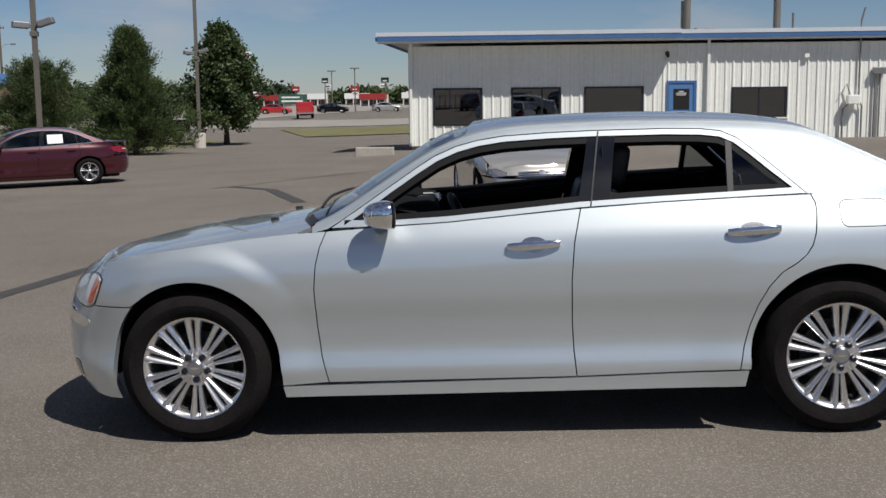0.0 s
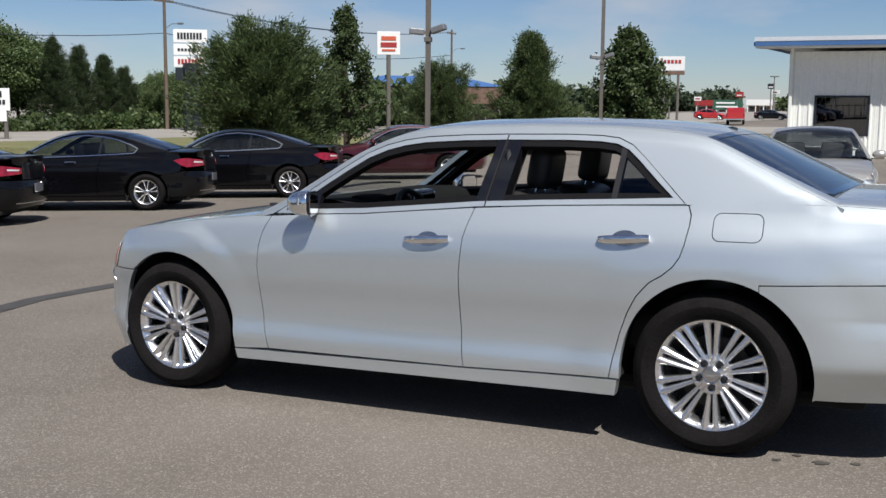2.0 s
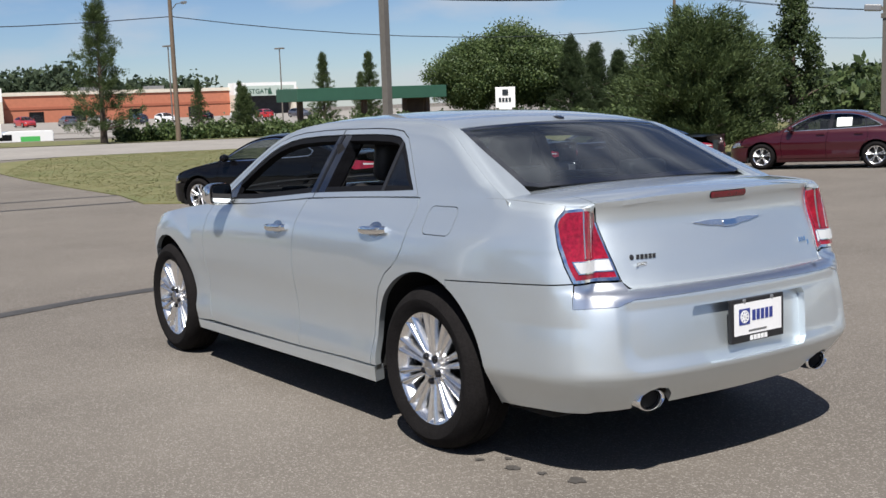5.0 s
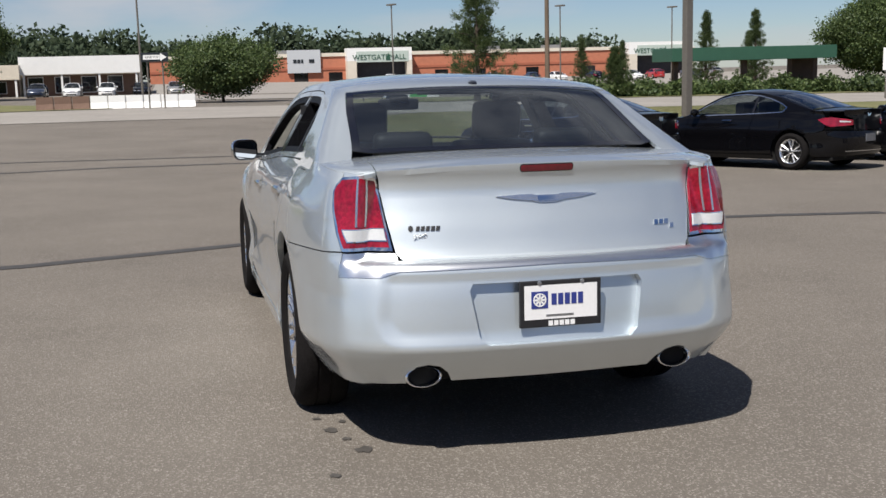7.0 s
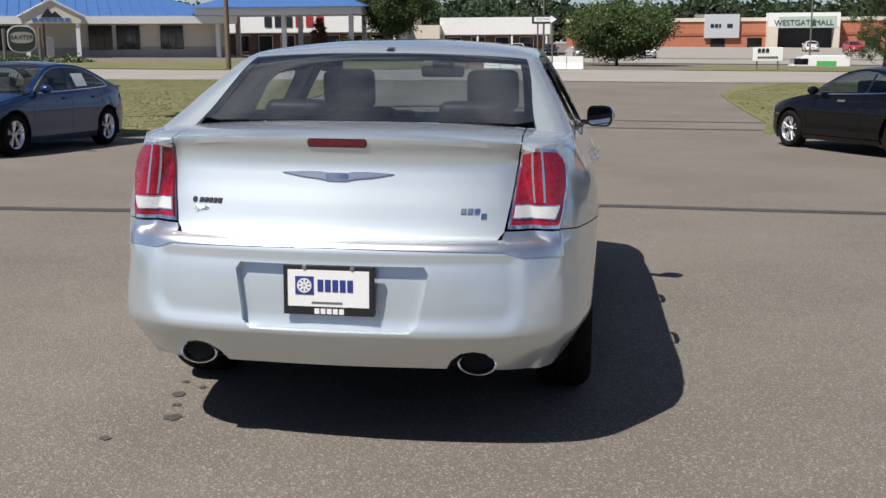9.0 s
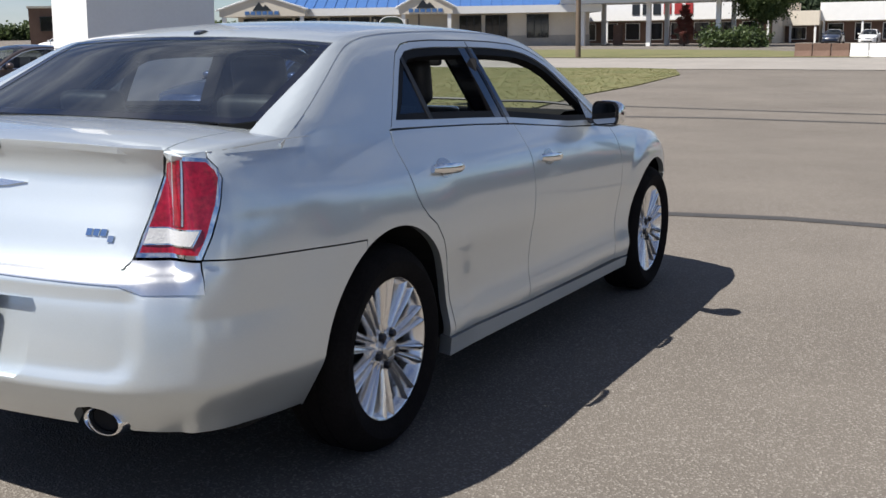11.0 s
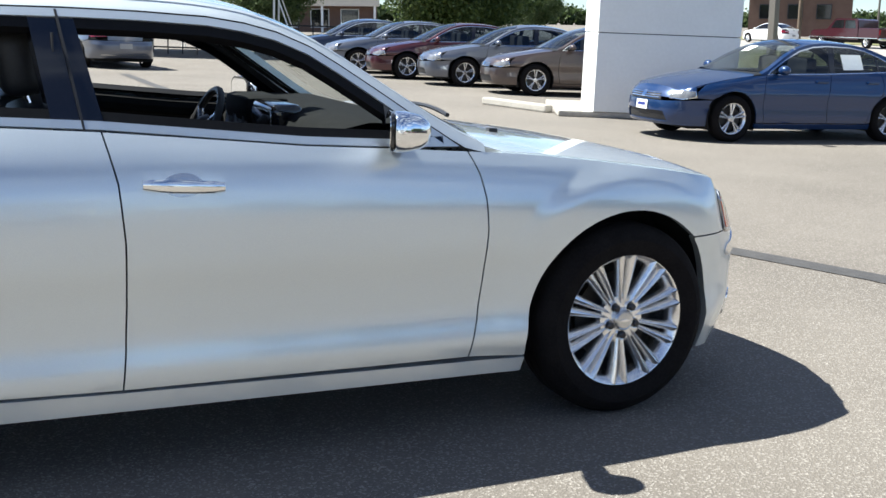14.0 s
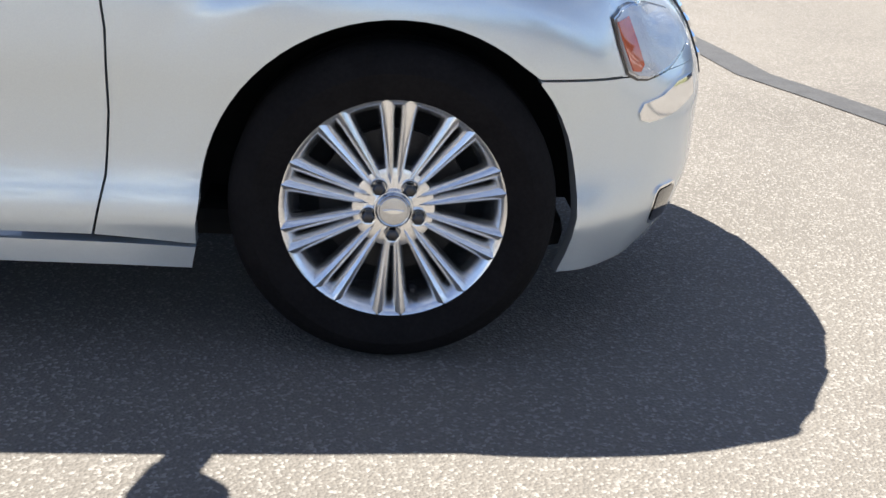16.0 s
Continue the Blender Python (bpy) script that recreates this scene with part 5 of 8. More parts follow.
SOUTH = [(-12.6, -8.6), (-14.0, -7.6), (-16, -7.15), (-19, -7.1), (-24.4, -8.0), (-31, -8.4), (-38, -9.0), (-43, -10.6), (-44.2, -13), (-44.2, -60), (-30, -62), (-17.5, -45), (-15, -30), (-14.5, -16), (-13, -11)]
NORTH = [(-17.0, 4.4), (-20, 4.9), (-24, 5.0), (-34, 5.4), (-41, 7.0), (-43.8, 10.5), (-44.0, 60), (-17.5, 60), (-16.6, 30), (-15.8, 9), (-15.8, 5.6)]
land_patch("grass_verge_south", SOUTH, M["grass"], 0.03, 1.2, "mown dry grass verge beside the drive", 0.05)
land_patch("grass_verge_north", NORTH, M["grass"], 0.03, 1.2, "mown dry grass verge beside the lot", 0.05)
land_patch("grass_verge_far", [(-59.5, -4.5), (-59.5, -80), (-66, -80), (-66, -40), (-78, -26), (-78, -14), (-66, -4.5)], M["grass"], 0.03, 2.5, "far grass verge across the road")
land_patch("grass_strip", [(-59.5, 5.5), (-59.5, 120), (-74, 120), (-74, 9)], M["grass"], 0.03, 2.5, "grass strip in front of the mall car park")
land_patch("grass_median", [(-13, 62), (10, 62), (26, 75), (26, 82), (-18, 78)], M["grass"], 0.05, 2.5, "grass strip beside the highway")
land_patch("road", [(-44.3, -220), (-44.3, -14), (-43.2, -10.8), (-43.2, 6.8), (-44.3, 11), (-44.3, 260), (-58.6, 260), (-58.6, -220)], M["road"], 0.02, 4.0, "sun-bleached street")
land_patch("highway", [(-42, 84), (140, 84), (140, 98), (-42, 110)], M["road"], 0.03, 5.0, "pale highway beyond the lot")
land_patch("highway_far", [(-42, 96), (-32, 96), (-8, 330), (-60, 330)], M["road"], 0.04, 8.0, "highway running away to the horizon")
land_patch("mall_car_park", [(-82, -3), (-82, 130), (-180, 130), (-180, -3)], M["road"], 0.05, 6.0, "pale asphalt car park of a mall")


def ribbon(name, line, width, material, lift, label):
    """A strip along a line on the ground, its edges a little uneven."""
    rnd = random.Random(len(name) + int(line[0][0] * 10))
    pts = []
    for a, b in zip(line, line[1:]):
        n = max(1, int(math.dist(a, b) / 0.5))
        pts += [(a[0] + (b[0] - a[0]) * i / n, a[1] + (b[1] - a[1]) * i / n) for i in range(n)]
    pts.append(line[-1])
    left, right = [], []
    for i, p in enumerate(pts):
        q, r = pts[max(0, i - 1)], pts[min(len(pts) - 1, i + 1)]
        d = Vector((r[0] - q[0], r[1] - q[1])).normalized()
        wob = rnd.uniform(-0.03, 0.03) * width * 2
        left.append((p[0] - d.y * width / 2 + wob, p[1] + d.x * width / 2))
        right.append((p[0] + d.y * width / 2 + wob, p[1] - d.x * width / 2))
    bm = bmesh.new()
    va = [bm.verts.new((x, y, float(height(x, y)) + lift)) for x, y in left]
    vb = [bm.verts.new((x, y, float(height(x, y)) + lift)) for x, y in right]
    for i in range(len(va) - 1):
        bm.faces.new((va[i], vb[i], vb[i + 1], va[i + 1]))
    bmesh.ops.recalc_face_normals(bm, faces=bm.faces)
    return tagged(part(name, bm, material), label, kind="structure")


ribbon("pavement_seam", [(-3.3, -22), (-3.2, -12), (-3.35, -6), (-3.6, -2.7), (-4.4, -0.6), (-4.81, 1.1), (-4.73, 3.7), (-4.55, 5.2), (-4.3, 6.4)], 0.22, M["sealer"], 0.005, "dark sealed seam across the asphalt")
ribbon("pavement_seam", [(-17.0, -7.0), (-17.1, -5.4), (-17.8, -2.6), (-17.9, 4.6)], 0.24, M["sealer"], 0.005, "dark sealed seam across the drive")
ribbon("pavement_seam", [(-20.8, -7.2), (-20.5, -6.1), (-20.3, -1.6), (-20.2, 5.0)], 0.24, M["sealer"], 0.005, "dark sealed seam across the drive")
ribbon("pavement_seam", [(-3.8, 13.2), (-4.4, 14.8), (-5.1, 16.7), (-6.2, 17.9)], 0.26, M["sealer"], 0.006, "dark sealed crack in the asphalt")
ribbon("pavement_seam", [(-6.6, 17.6), (-5.9, 18.5), (-5.0, 20.1), (-3.8, 21.6), (-1.5, 23.0)], 0.08, M["sealer"], 0.006, "thin sealed crack in the asphalt")
ribbon("pavement_seam", [(-6.2, -14.5), (-5.0, -11.5), (-2.8, -8.4)], 0.10, M["sealer"], 0.006, "thin sealed crack in the asphalt")
# oil stains near the tail of the car
M["oil"] = mat("oil stain", (0.075, 0.069, 0.063), 0.6, var=0.3, scale=20)
rs = random.Random(5)
for cx, cy, r in ((1.99, -0.81, 0.034), (2.29, -0.72, 0.036), (2.56, -0.87, 0.022), (1.81, -0.84, 0.02), (1.88, -0.74, 0.016), (2.13, -0.76, 0.02)):
    loop = [(cx + r * rs.uniform(0.6, 1.5) * math.cos(a), cy + r * rs.uniform(0.6, 1.2) * math.sin(a)) for a in np.linspace(0, 2 * math.pi, 14, endpoint=False)]
    land_patch("oil_stain", loop, M["oil"], 0.004, 0.05, "small dark oil stain on asphalt")


def blades(name, loop, count, tall, seed, label):
    """Tufts of grass strewn over a verge."""
    rng = np.random.default_rng(seed)
    a = np.array(loop)
    lo, hi = a.min(0), a.max(0)
    p = rng.uniform(lo, hi, (count * 3, 2))
    p = p[inside(p, loop)][:count]
    n = len(p)
    z = height(p[:, 0], p[:, 1]) + 0.03
    base = np.stack([p[:, 0], p[:, 1], z], 1)
    v, f = [], []
    for k in range(4):
        ang = rng.uniform(0, 2 * math.pi, n)
        w = rng.uniform(0.010, 0.026, n)
        hgt = tall * rng.uniform(0.4, 1.3, n)
        side = np.stack([np.cos(ang), np.sin(ang), 0 * ang], 1) * w[:, None]
        lean = np.stack([rng.normal(0, 0.05, n), rng.normal(0, 0.05, n), hgt], 1)
        v.append(np.stack([base - side, base + side, base + lean], 1))
    v = np.concatenate(v)
    # every blade shows its upper face to the sky
    e1, e2 = v[:, 1] - v[:, 0], v[:, 2] - v[:, 0]
    under = e1[:, 0] * e2[:, 1] - e1[:, 1] * e2[:, 0] < 0
    v[under] = v[under][:, ::-1]
    v = v.reshape(-1, 3)
    me = bpy.data.meshes.new(name)
    me.from_pydata(v.tolist(), [], [(i, i + 1, i + 2) for i in range(0, len(v), 3)])
    me.materials.append(M["blades"])
    # the turf is lit as one sheet
    me.normals_split_custom_set([(0, 0, 1)] * len(me.loops))
    return tagged(new(name, me), label, "grass", kind="stuff")


def leafy(name, a, b, rough=0.6, through_leaf=0.4):
    """Leaf colour that differs from leaf to leaf, with some light let through."""
    m = mat(name, a, rough)
    t = m.node_tree
    geo = t.nodes.new("ShaderNodeNewGeometry")
    rp = t.nodes.new("ShaderNodeValToRGB")
    rp.color_ramp.elements[0].color, rp.color_ramp.elements[1].color = (*a, 1), (*b, 1)
    t.links.new(geo.outputs["Random Per Island"], rp.inputs["Fac"])
    t.links.new(rp.outputs["Color"], t.nodes["Principled BSDF"].inputs["Base Color"])
    tl = t.nodes.new("ShaderNodeBsdfTranslucent")
    t.links.new(rp.outputs["Color"], tl.inputs["Color"])
    mx = t.nodes.new("ShaderNodeMixShader")
    mx.inputs[0].default_value = through_leaf
    t.links.new(t.nodes["Principled BSDF"].outputs[0], mx.inputs[1])
    t.links.new(tl.outputs[0], mx.inputs[2])
    t.links.new(mx.outputs[0], t.nodes["Material Output"].inputs["Surface"])
    return m


M["blades"] = leafy("grass blades", (0.112, 0.125, 0.045), (0.190, 0.172, 0.076), 1.0, 0.3)
blades("grass_tufts", SOUTH, 45000, 0.017, 3, "dry uneven grass tufts on the verge")
blades("grass_tufts", [(-17.0, 4.5), (-20, 5), (-34, 5.5), (-43, 9), (-43.5, 30), (-17, 30)], 20000, 0.017, 4, "dry uneven grass tufts on the verge")


# ---- trees ----
M["bark"] = mat("bark", (0.085, 0.065, 0.05), 0.95, var=0.3, scale=6, bump=0.6, bscale=25, stretch=(1, 1, 0.3))
M["pine"] = leafy("pine needles", (0.026, 0.050, 0.016), (0.112, 0.150, 0.052), 0.7, 0.3)
M["far pine"] = leafy("far evergreen foliage", (0.030, 0.052, 0.028), (0.085, 0.115, 0.062), 0.8)
M["leaf"] = leafy("green leaves", (0.034, 0.066, 0.020), (0.135, 0.180, 0.062), 0.55, 0.33)
M["dark leaf"] = leafy("dark green leaves", (0.024, 0.048, 0.016), (0.100, 0.135, 0.046), 0.55, 0.33)
M["red leaf"] = leafy("reddish leaves", (0.12, 0.035, 0.03), (0.22, 0.08, 0.06), 0.6)


def spray(centres, size, per, rng, needle=False, spread=0.3):
    """Leaf triangles and quads round many centres."""
    n = len(centres) * per
    c = np.repeat(centres, per, 0) + rng.normal(0, spread, (n, 3))
    a = rng.normal(0, 1, (n, 3))
    a /= np.linalg.norm(a, axis=1)[:, None]
    b = np.cross(a, rng.normal(0, 1, (n, 3)))
    b /= np.linalg.norm(b, axis=1)[:, None]
    s = size * rng.uniform(0.6, 1.4, n)[:, None]
    if needle:
        out = c * (1, 1, 0) / (np.linalg.norm(c[:, :2], axis=1)[:, None] + 0.2)
        a = a * 0.62 + out * 0.75 + (0, 0, 0.55)
        a /= np.linalg.norm(a, axis=1)[:, None]
        b = np.cross(a, rng.normal(0, 1, (n, 3)))
        b /= np.linalg.norm(b, axis=1)[:, None]
        v = np.stack([c - b * s * 0.17, c + b * s * 0.17, c + a * s * 1.15], 1)
    else:
        v = np.stack([c - a * s * 0.7, c + b * s * 0.45, c + a * s * 0.8, c - b * s * 0.45], 1)
    return v


def mesh_of(name, polys, material, parent):
    """One mesh out of an array of separate faces (faces, corners, 3)."""
    k = polys.shape[1]
    v = polys.reshape(-1, 3)
    me = bpy.data.meshes.new(name)
    me.vertices.add(len(v))
    me.vertices.foreach_set("co", v.ravel())
    me.loops.add(len(v))
    me.loops.foreach_set("vertex_index", np.arange(len(v), dtype=np.int32))
    me.polygons.add(len(polys))
    me.polygons.foreach_set("loop_start", np.arange(0, len(v), k, dtype=np.int32))
    me.update(calc_edges=True)
    me.materials.append(material)
    ob = new(name, me)
    ob.parent = parent
    return ob


def tree(kind, tall, wide, seed, label, name="tree", leaves=1.0, group=""):
    """kind: pine, oval, column or oak. Stands at the origin of its own axes."""
    rng = np.random.default_rng(seed)
    t = thing(name, label, "tree", group)
    r0 = 0.02 * tall + 0.03
    lean = rng.normal(0, 0.02, 2)
    trunk_top = tall * (0.95 if kind in ("pine", "column") else 0.7)
    bm = bmesh.new()
    pts = [(lean[0] * z + 0.03 * math.sin(z * 2 + seed), lean[1] * z, z) for z in np.linspace(-0.1, trunk_top, 8)]
    add_tube(bm, pts, [r0 * (1.25 if i == 0 else 1 - 0.85 * i / 7) for i in range(8)], 8)
    cents = []
    n = {"pine": 150, "oval": 190, "column": 95, "oak": 200}[kind]
    n = int(n * leaves)
    for i in range(n):
        f = (i + rng.uniform(0, 1)) / n
        ang = i * 2.39996 + rng.normal(0, 0.3)
        if kind == "pine":
            z0 = tall * (0.06 + 0.92 * f)
            reach = wide / 2 * (1 - f) ** 0.92 * rng.uniform(0.55, 1.18) + 0.05
            rise = 0.10 * tall * rng.uniform(0.1, 0.8) * (1 - f)
        elif kind == "oval":
            z0 = tall * (0.08 + 0.80 * f)
            reach = wide / 2 * math.sqrt(max(0.03, 1 - (1.75 * f - 0.72) ** 2 * 0.9)) * rng.uniform(0.55, 1.08)
            rise = 0.08 * tall * rng.uniform(0.2, 1.2)
        elif kind == "column":
            z0 = tall * (0.16 + 0.80 * f)
            reach = wide / 2 * (1 - f ** 1.6) ** 0.8 * rng.uniform(0.3, 1.15) + 0.04
            rise = 0.10 * tall * rng.uniform(0.3, 1.0)
        else:
            z0 = tall * (0.28 + 0.60 * f)
            reach = wide / 2 * math.sqrt(max(0.02, 1 - (1.9 * f - 0.85) ** 2)) * rng.uniform(0.5, 1.08)
            rise = 0.12 * tall * rng.uniform(0.0, 1.0)
        a = Vector((lean[0] * z0, lean[1] * z0, min(z0 * 0.92, trunk_top * 0.95)))
        tip = Vector((reach * math.cos(ang), reach * math.sin(ang), min(z0 + rise, tall)))
        if i % 3 == 0:
            add_tube(bm, [a, a.lerp(tip, 0.5) + Vector((0, 0, 0.03 * tall * rng.uniform(-0.3, 0.5))), tip], [r0 * 0.35 * (1 - f) + 0.012, r0 * 0.2 * (1 - f) + 0.008, 0.005], 5, False)
        steps = 3 if kind in ("oval", "oak", "pine") else 2
        for k in range(steps):
            q = a.lerp(tip, 1.0 - 0.28 * k) + Vector(rng.normal(0, 0.03 * wide, 3))
            cents.append(q)
    smooth(part("trunk", bm, M["bark"], t))
    c = np.array([tuple(q) for q in cents])
    needle = kind in ("pine", "oval")
    sz = wide * 0.023 if needle else wide * 0.016
    per = 120 if needle else 130
    if kind == "column":
        sz, per = wide * 0.030, 95
    polys = spray(c, sz, per, rng, needle, wide * (0.026 if needle else 0.042))
    polys[:, :, 2] = np.maximum(polys[:, :, 2], 0.05)
    mesh_of("crown", polys, M["pine"] if needle else (M["dark leaf"] if kind == "column" else M["leaf"]), t)
    return t


def plant(t, x, y, turn=0.0, sink=0.0):
    t.matrix_basis = pose(x, y, float(height(x, y)) - sink, 0, 0, turn)
    return t


plant(tree("oval", 4.75, 4.9, 1, "broad bushy green pine on the grass verge", "pine_tree", 1.5), -18.3, 23.0)
plant(tree("column", 5.1, 2.2, 2, "slender dark-leaved young tree on the verge", "young_tree"), -16.9, 25.7)
plant(tree("oval", 4.1, 3.2, 3, "bushy green pine on the grass verge", "pine_tree"), -17.6, 34.0)
plant(tree("pine", 5.35, 4.9, 4, "cone-shaped green pine on the grass verge", "pine_tree", 1.5), -16.2, 40.3)
plant(tree("column", 6.2, 4.4, 5, "leafy green broadleaf tree beside a lamp post", "broadleaf_tree", 1.9), -15.6, 53.0)
plant(tree("pine", 4.6, 4.0, 6, "cone-shaped green pine on the grass verge", "pine_tree"), -17.8, 44.0)
# across the street
plant(tree("pine", 8.6, 5.2, 7, "tall open pine beside the street", "pine_tree", 0.55), -60.5, 17.6)
plant(tree("pine", 3.3, 2.6, 8, "dark cone-shaped fir among shrubs", "fir_tree"), -62.0, 27.6)
plant(tree("oak", 4.1, 7.2, 9, "spreading green broadleaf tree across the street", "broadleaf_tree", 1.3), -73.0, 2.5)
plant(tree("oak", 10.0, 7.8, 10, "large dark broadleaf tree near the petrol station", "broadleaf_tree", 1.3), -100.0, -18.6)
plant(tree("column", 3.6, 2.2, 12, "small reddish ornamental tree", "ornamental_tree", 0.6), -97.0, -25.0)
for o in bpy.data.objects:
    if o.name.startswith("crown") and o.parent and o.parent.name.startswith("ornamental_tree"):
        o.data.materials[0] = M["red leaf"]
oaks = [plant(tree("oak", 8.2, 9.0, 21, "big round-headed green broadleaf tree", "broadleaf_tree", 1.4, "trees behind the street"), -70.0, 57.0)]
for x, y, s in ((-72.5, 54.2, 0.86), (-73, 62.5, 0.9), (-61.5, 68.5, 0.5), (-66, 73, 0.55)):
    c = copy_thing(oaks[0], pose(x, y, float(height(x, y)), 0, 0, x * 37 % 360))
    c.scale = (s, s, s)
dark_pine = leafy("dark pine needles", (0.022, 0.044, 0.018), (0.085, 0.115, 0.048), 0.7)
for k, (x, y, tl, wd) in enumerate(((-66.0, 60.0, 7.2, 5.0), (-66.5, 63.2, 6.7, 4.8), (-66.0, 65.6, 6.1, 4.6), (-65.5, 67.4, 5.0, 4.4))):
    dp = plant(tree("pine", tl, wd, 51 + k, "dark spiky pine behind the street", "pine_tree", 1.3, "pines behind the street"), x, y)
    for o in dp.children:
        if o.name.startswith("crown"):
            o.data.materials[0] = dark_pine
firs = [plant(tree("pine", 6.8, 3.0, 31, "narrow dark fir behind the canopy", "fir_tree", 1.0, "firs behind the canopy"), -78.0, 47.0)]
for x, y, s in ((-80, 43.5, 1.0), (-92, 41.0, 0.7), (-95, 38.0, 0.75), (-88, 52, 0.8)):
    c = copy_thing(firs[0], pose(x, y, float(height(x, y)), 0, 0, y * 53 % 360))
    c.scale = (s, s, s)
# south side
plant(tree("oak", 5.4, 6.4, 41, "round green broadleaf tree on the verge", "broadleaf_tree", 1.5), -19.5, -38.0)
plant(tree("oak", 4.8, 4.4, 42, "round green broadleaf tree on the verge", "broadleaf_tree"), -13.6, -46.0)
plant(tree("oak", 4.6, 4.0, 43, "far green broadleaf tree", "broadleaf_tree"), -39.0, -66.0)


def hedge(name, x0, x1, y0, y1, tall, count, material, seed, label, size=0.16):
    rng = np.random.default_rng(seed)
    c = np.stack([rng.uniform(x0, x1, count), rng.uniform(y0, y1, count), rng.uniform(0.1, 1, count) * tall], 1)
    lump = 0.58 + 0.42 * np.sin(c[:, 1] * 1.7 + seed) * np.cos(c[:, 0] * 1.3)
    c[:, 2] = c[:, 2] * lump + height(c[:, 0], c[:, 1])
    ob = mesh_of(name, spray(c, size, 10, rng, False, size * 0.9), material, None)
    return tagged(ob, label, "shrubs", kind="stuff")


hedge("shrub_row", -63.5, -61, 19, 33, 1.25, 1200, M["leaf"], 1, "low green shrubs along the street")
hedge("shrub_row", -67, -63, 33, 46, 1.3, 1500, M["leaf"], 2, "overgrown green shrubs under the canopy")
hedge("shrub_row", -66, -60, 46, 62, 1.1, 1800, M["dark leaf"], 3, "dark thicket beside the street", 0.22)
hedge("shrub_row", -62, -58, 60, 80, 1.6, 1600, M["leaf"], 4, "green thicket beside the street", 0.22)
hedge("shrub_row", -70.5, -68.0, -43, -35, 0.38, 130, M["leaf"], 5, "low shrubs before the bank")
hedge("shrub_row", -96, -90, -22, -17, 2.0, 500, M["dark leaf"], 6, "dark bushes by the petrol station", 0.2)


def far_wood(name, line, tall, count, seed, label, material, size):
    """A belt of far trees with a ragged skyline."""
    rng = np.random.default_rng(seed)
    a = np.array(line, float)
    s = np.concatenate([[0], np.cumsum(np.hypot(*np.diff(a, axis=0).T))])
    u = rng.uniform(0, s[-1], count)
    x, y = np.interp(u, s, a[:, 0]), np.interp(u, s, a[:, 1])
    k = u / (tall * 0.42)
    cell = np.floor(k)
    top = tall * (0.62 + 0.38 * np.modf(np.sin(cell * 12.9898 + seed) * 43758.5453)[0] ** 2) * (1 - 0.55 * np.abs(k - cell - 0.5) * 2 * rng.uniform(0.3, 1, count))
    z = top * rng.uniform(0.05, 1, count) ** 0.7
    c = np.stack([x + rng.normal(0, tall * 0.35, count), y + rng.normal(0, tall * 0.2, count), z + height(x, y)], 1)
    ob = mesh_of(name, spray(c, size, 7, rng, False, size * 0.7), material, None)
    return tagged(ob, label, "trees", kind="stuff")


far_wood("far_wood", [(-275, -160), (-270, -40), (-262, 60), (-260, 106)], 14.0, 9500, 1, "dark evergreen wood behind the mall", M["far pine"], 0.85)
far_wood("far_wood", [(-140, 150), (-110, 210), (-60, 280)], 6.0, 6800, 2, "green wood beyond the street", M["far pine"], 0.8)
far_wood("far_wood", [(-50, 300), (20, 330), (120, 330), (260, 260)], 5.5, 5000, 3, "dark trees along the horizon", M["dark leaf"], 0.9)
far_wood("far_wood", [(-44, 66), (-50, 80), (-52, 96), (-46, 120)], 4.6, 1700, 5, "green trees beyond the verge", M["dark leaf"], 0.5)
far_wood("far_wood", [(-172, -82), (-182, -55), (-190, -10)], 7, 4200, 4, "dark trees behind the shops", M["far pine"], 0.7)
far_wood("far_wood", [(-40, -160), (-90, -150), (-150, -120)], 3.4, 3000, 6, "green trees on the skyline", M["dark leaf"], 0.5)
far_wood("far_wood", [(60, -120), (140, -60), (160, 40), (120, 160)], 11, 2000, 7, "trees behind the lot", M["dark leaf"], 1.3)


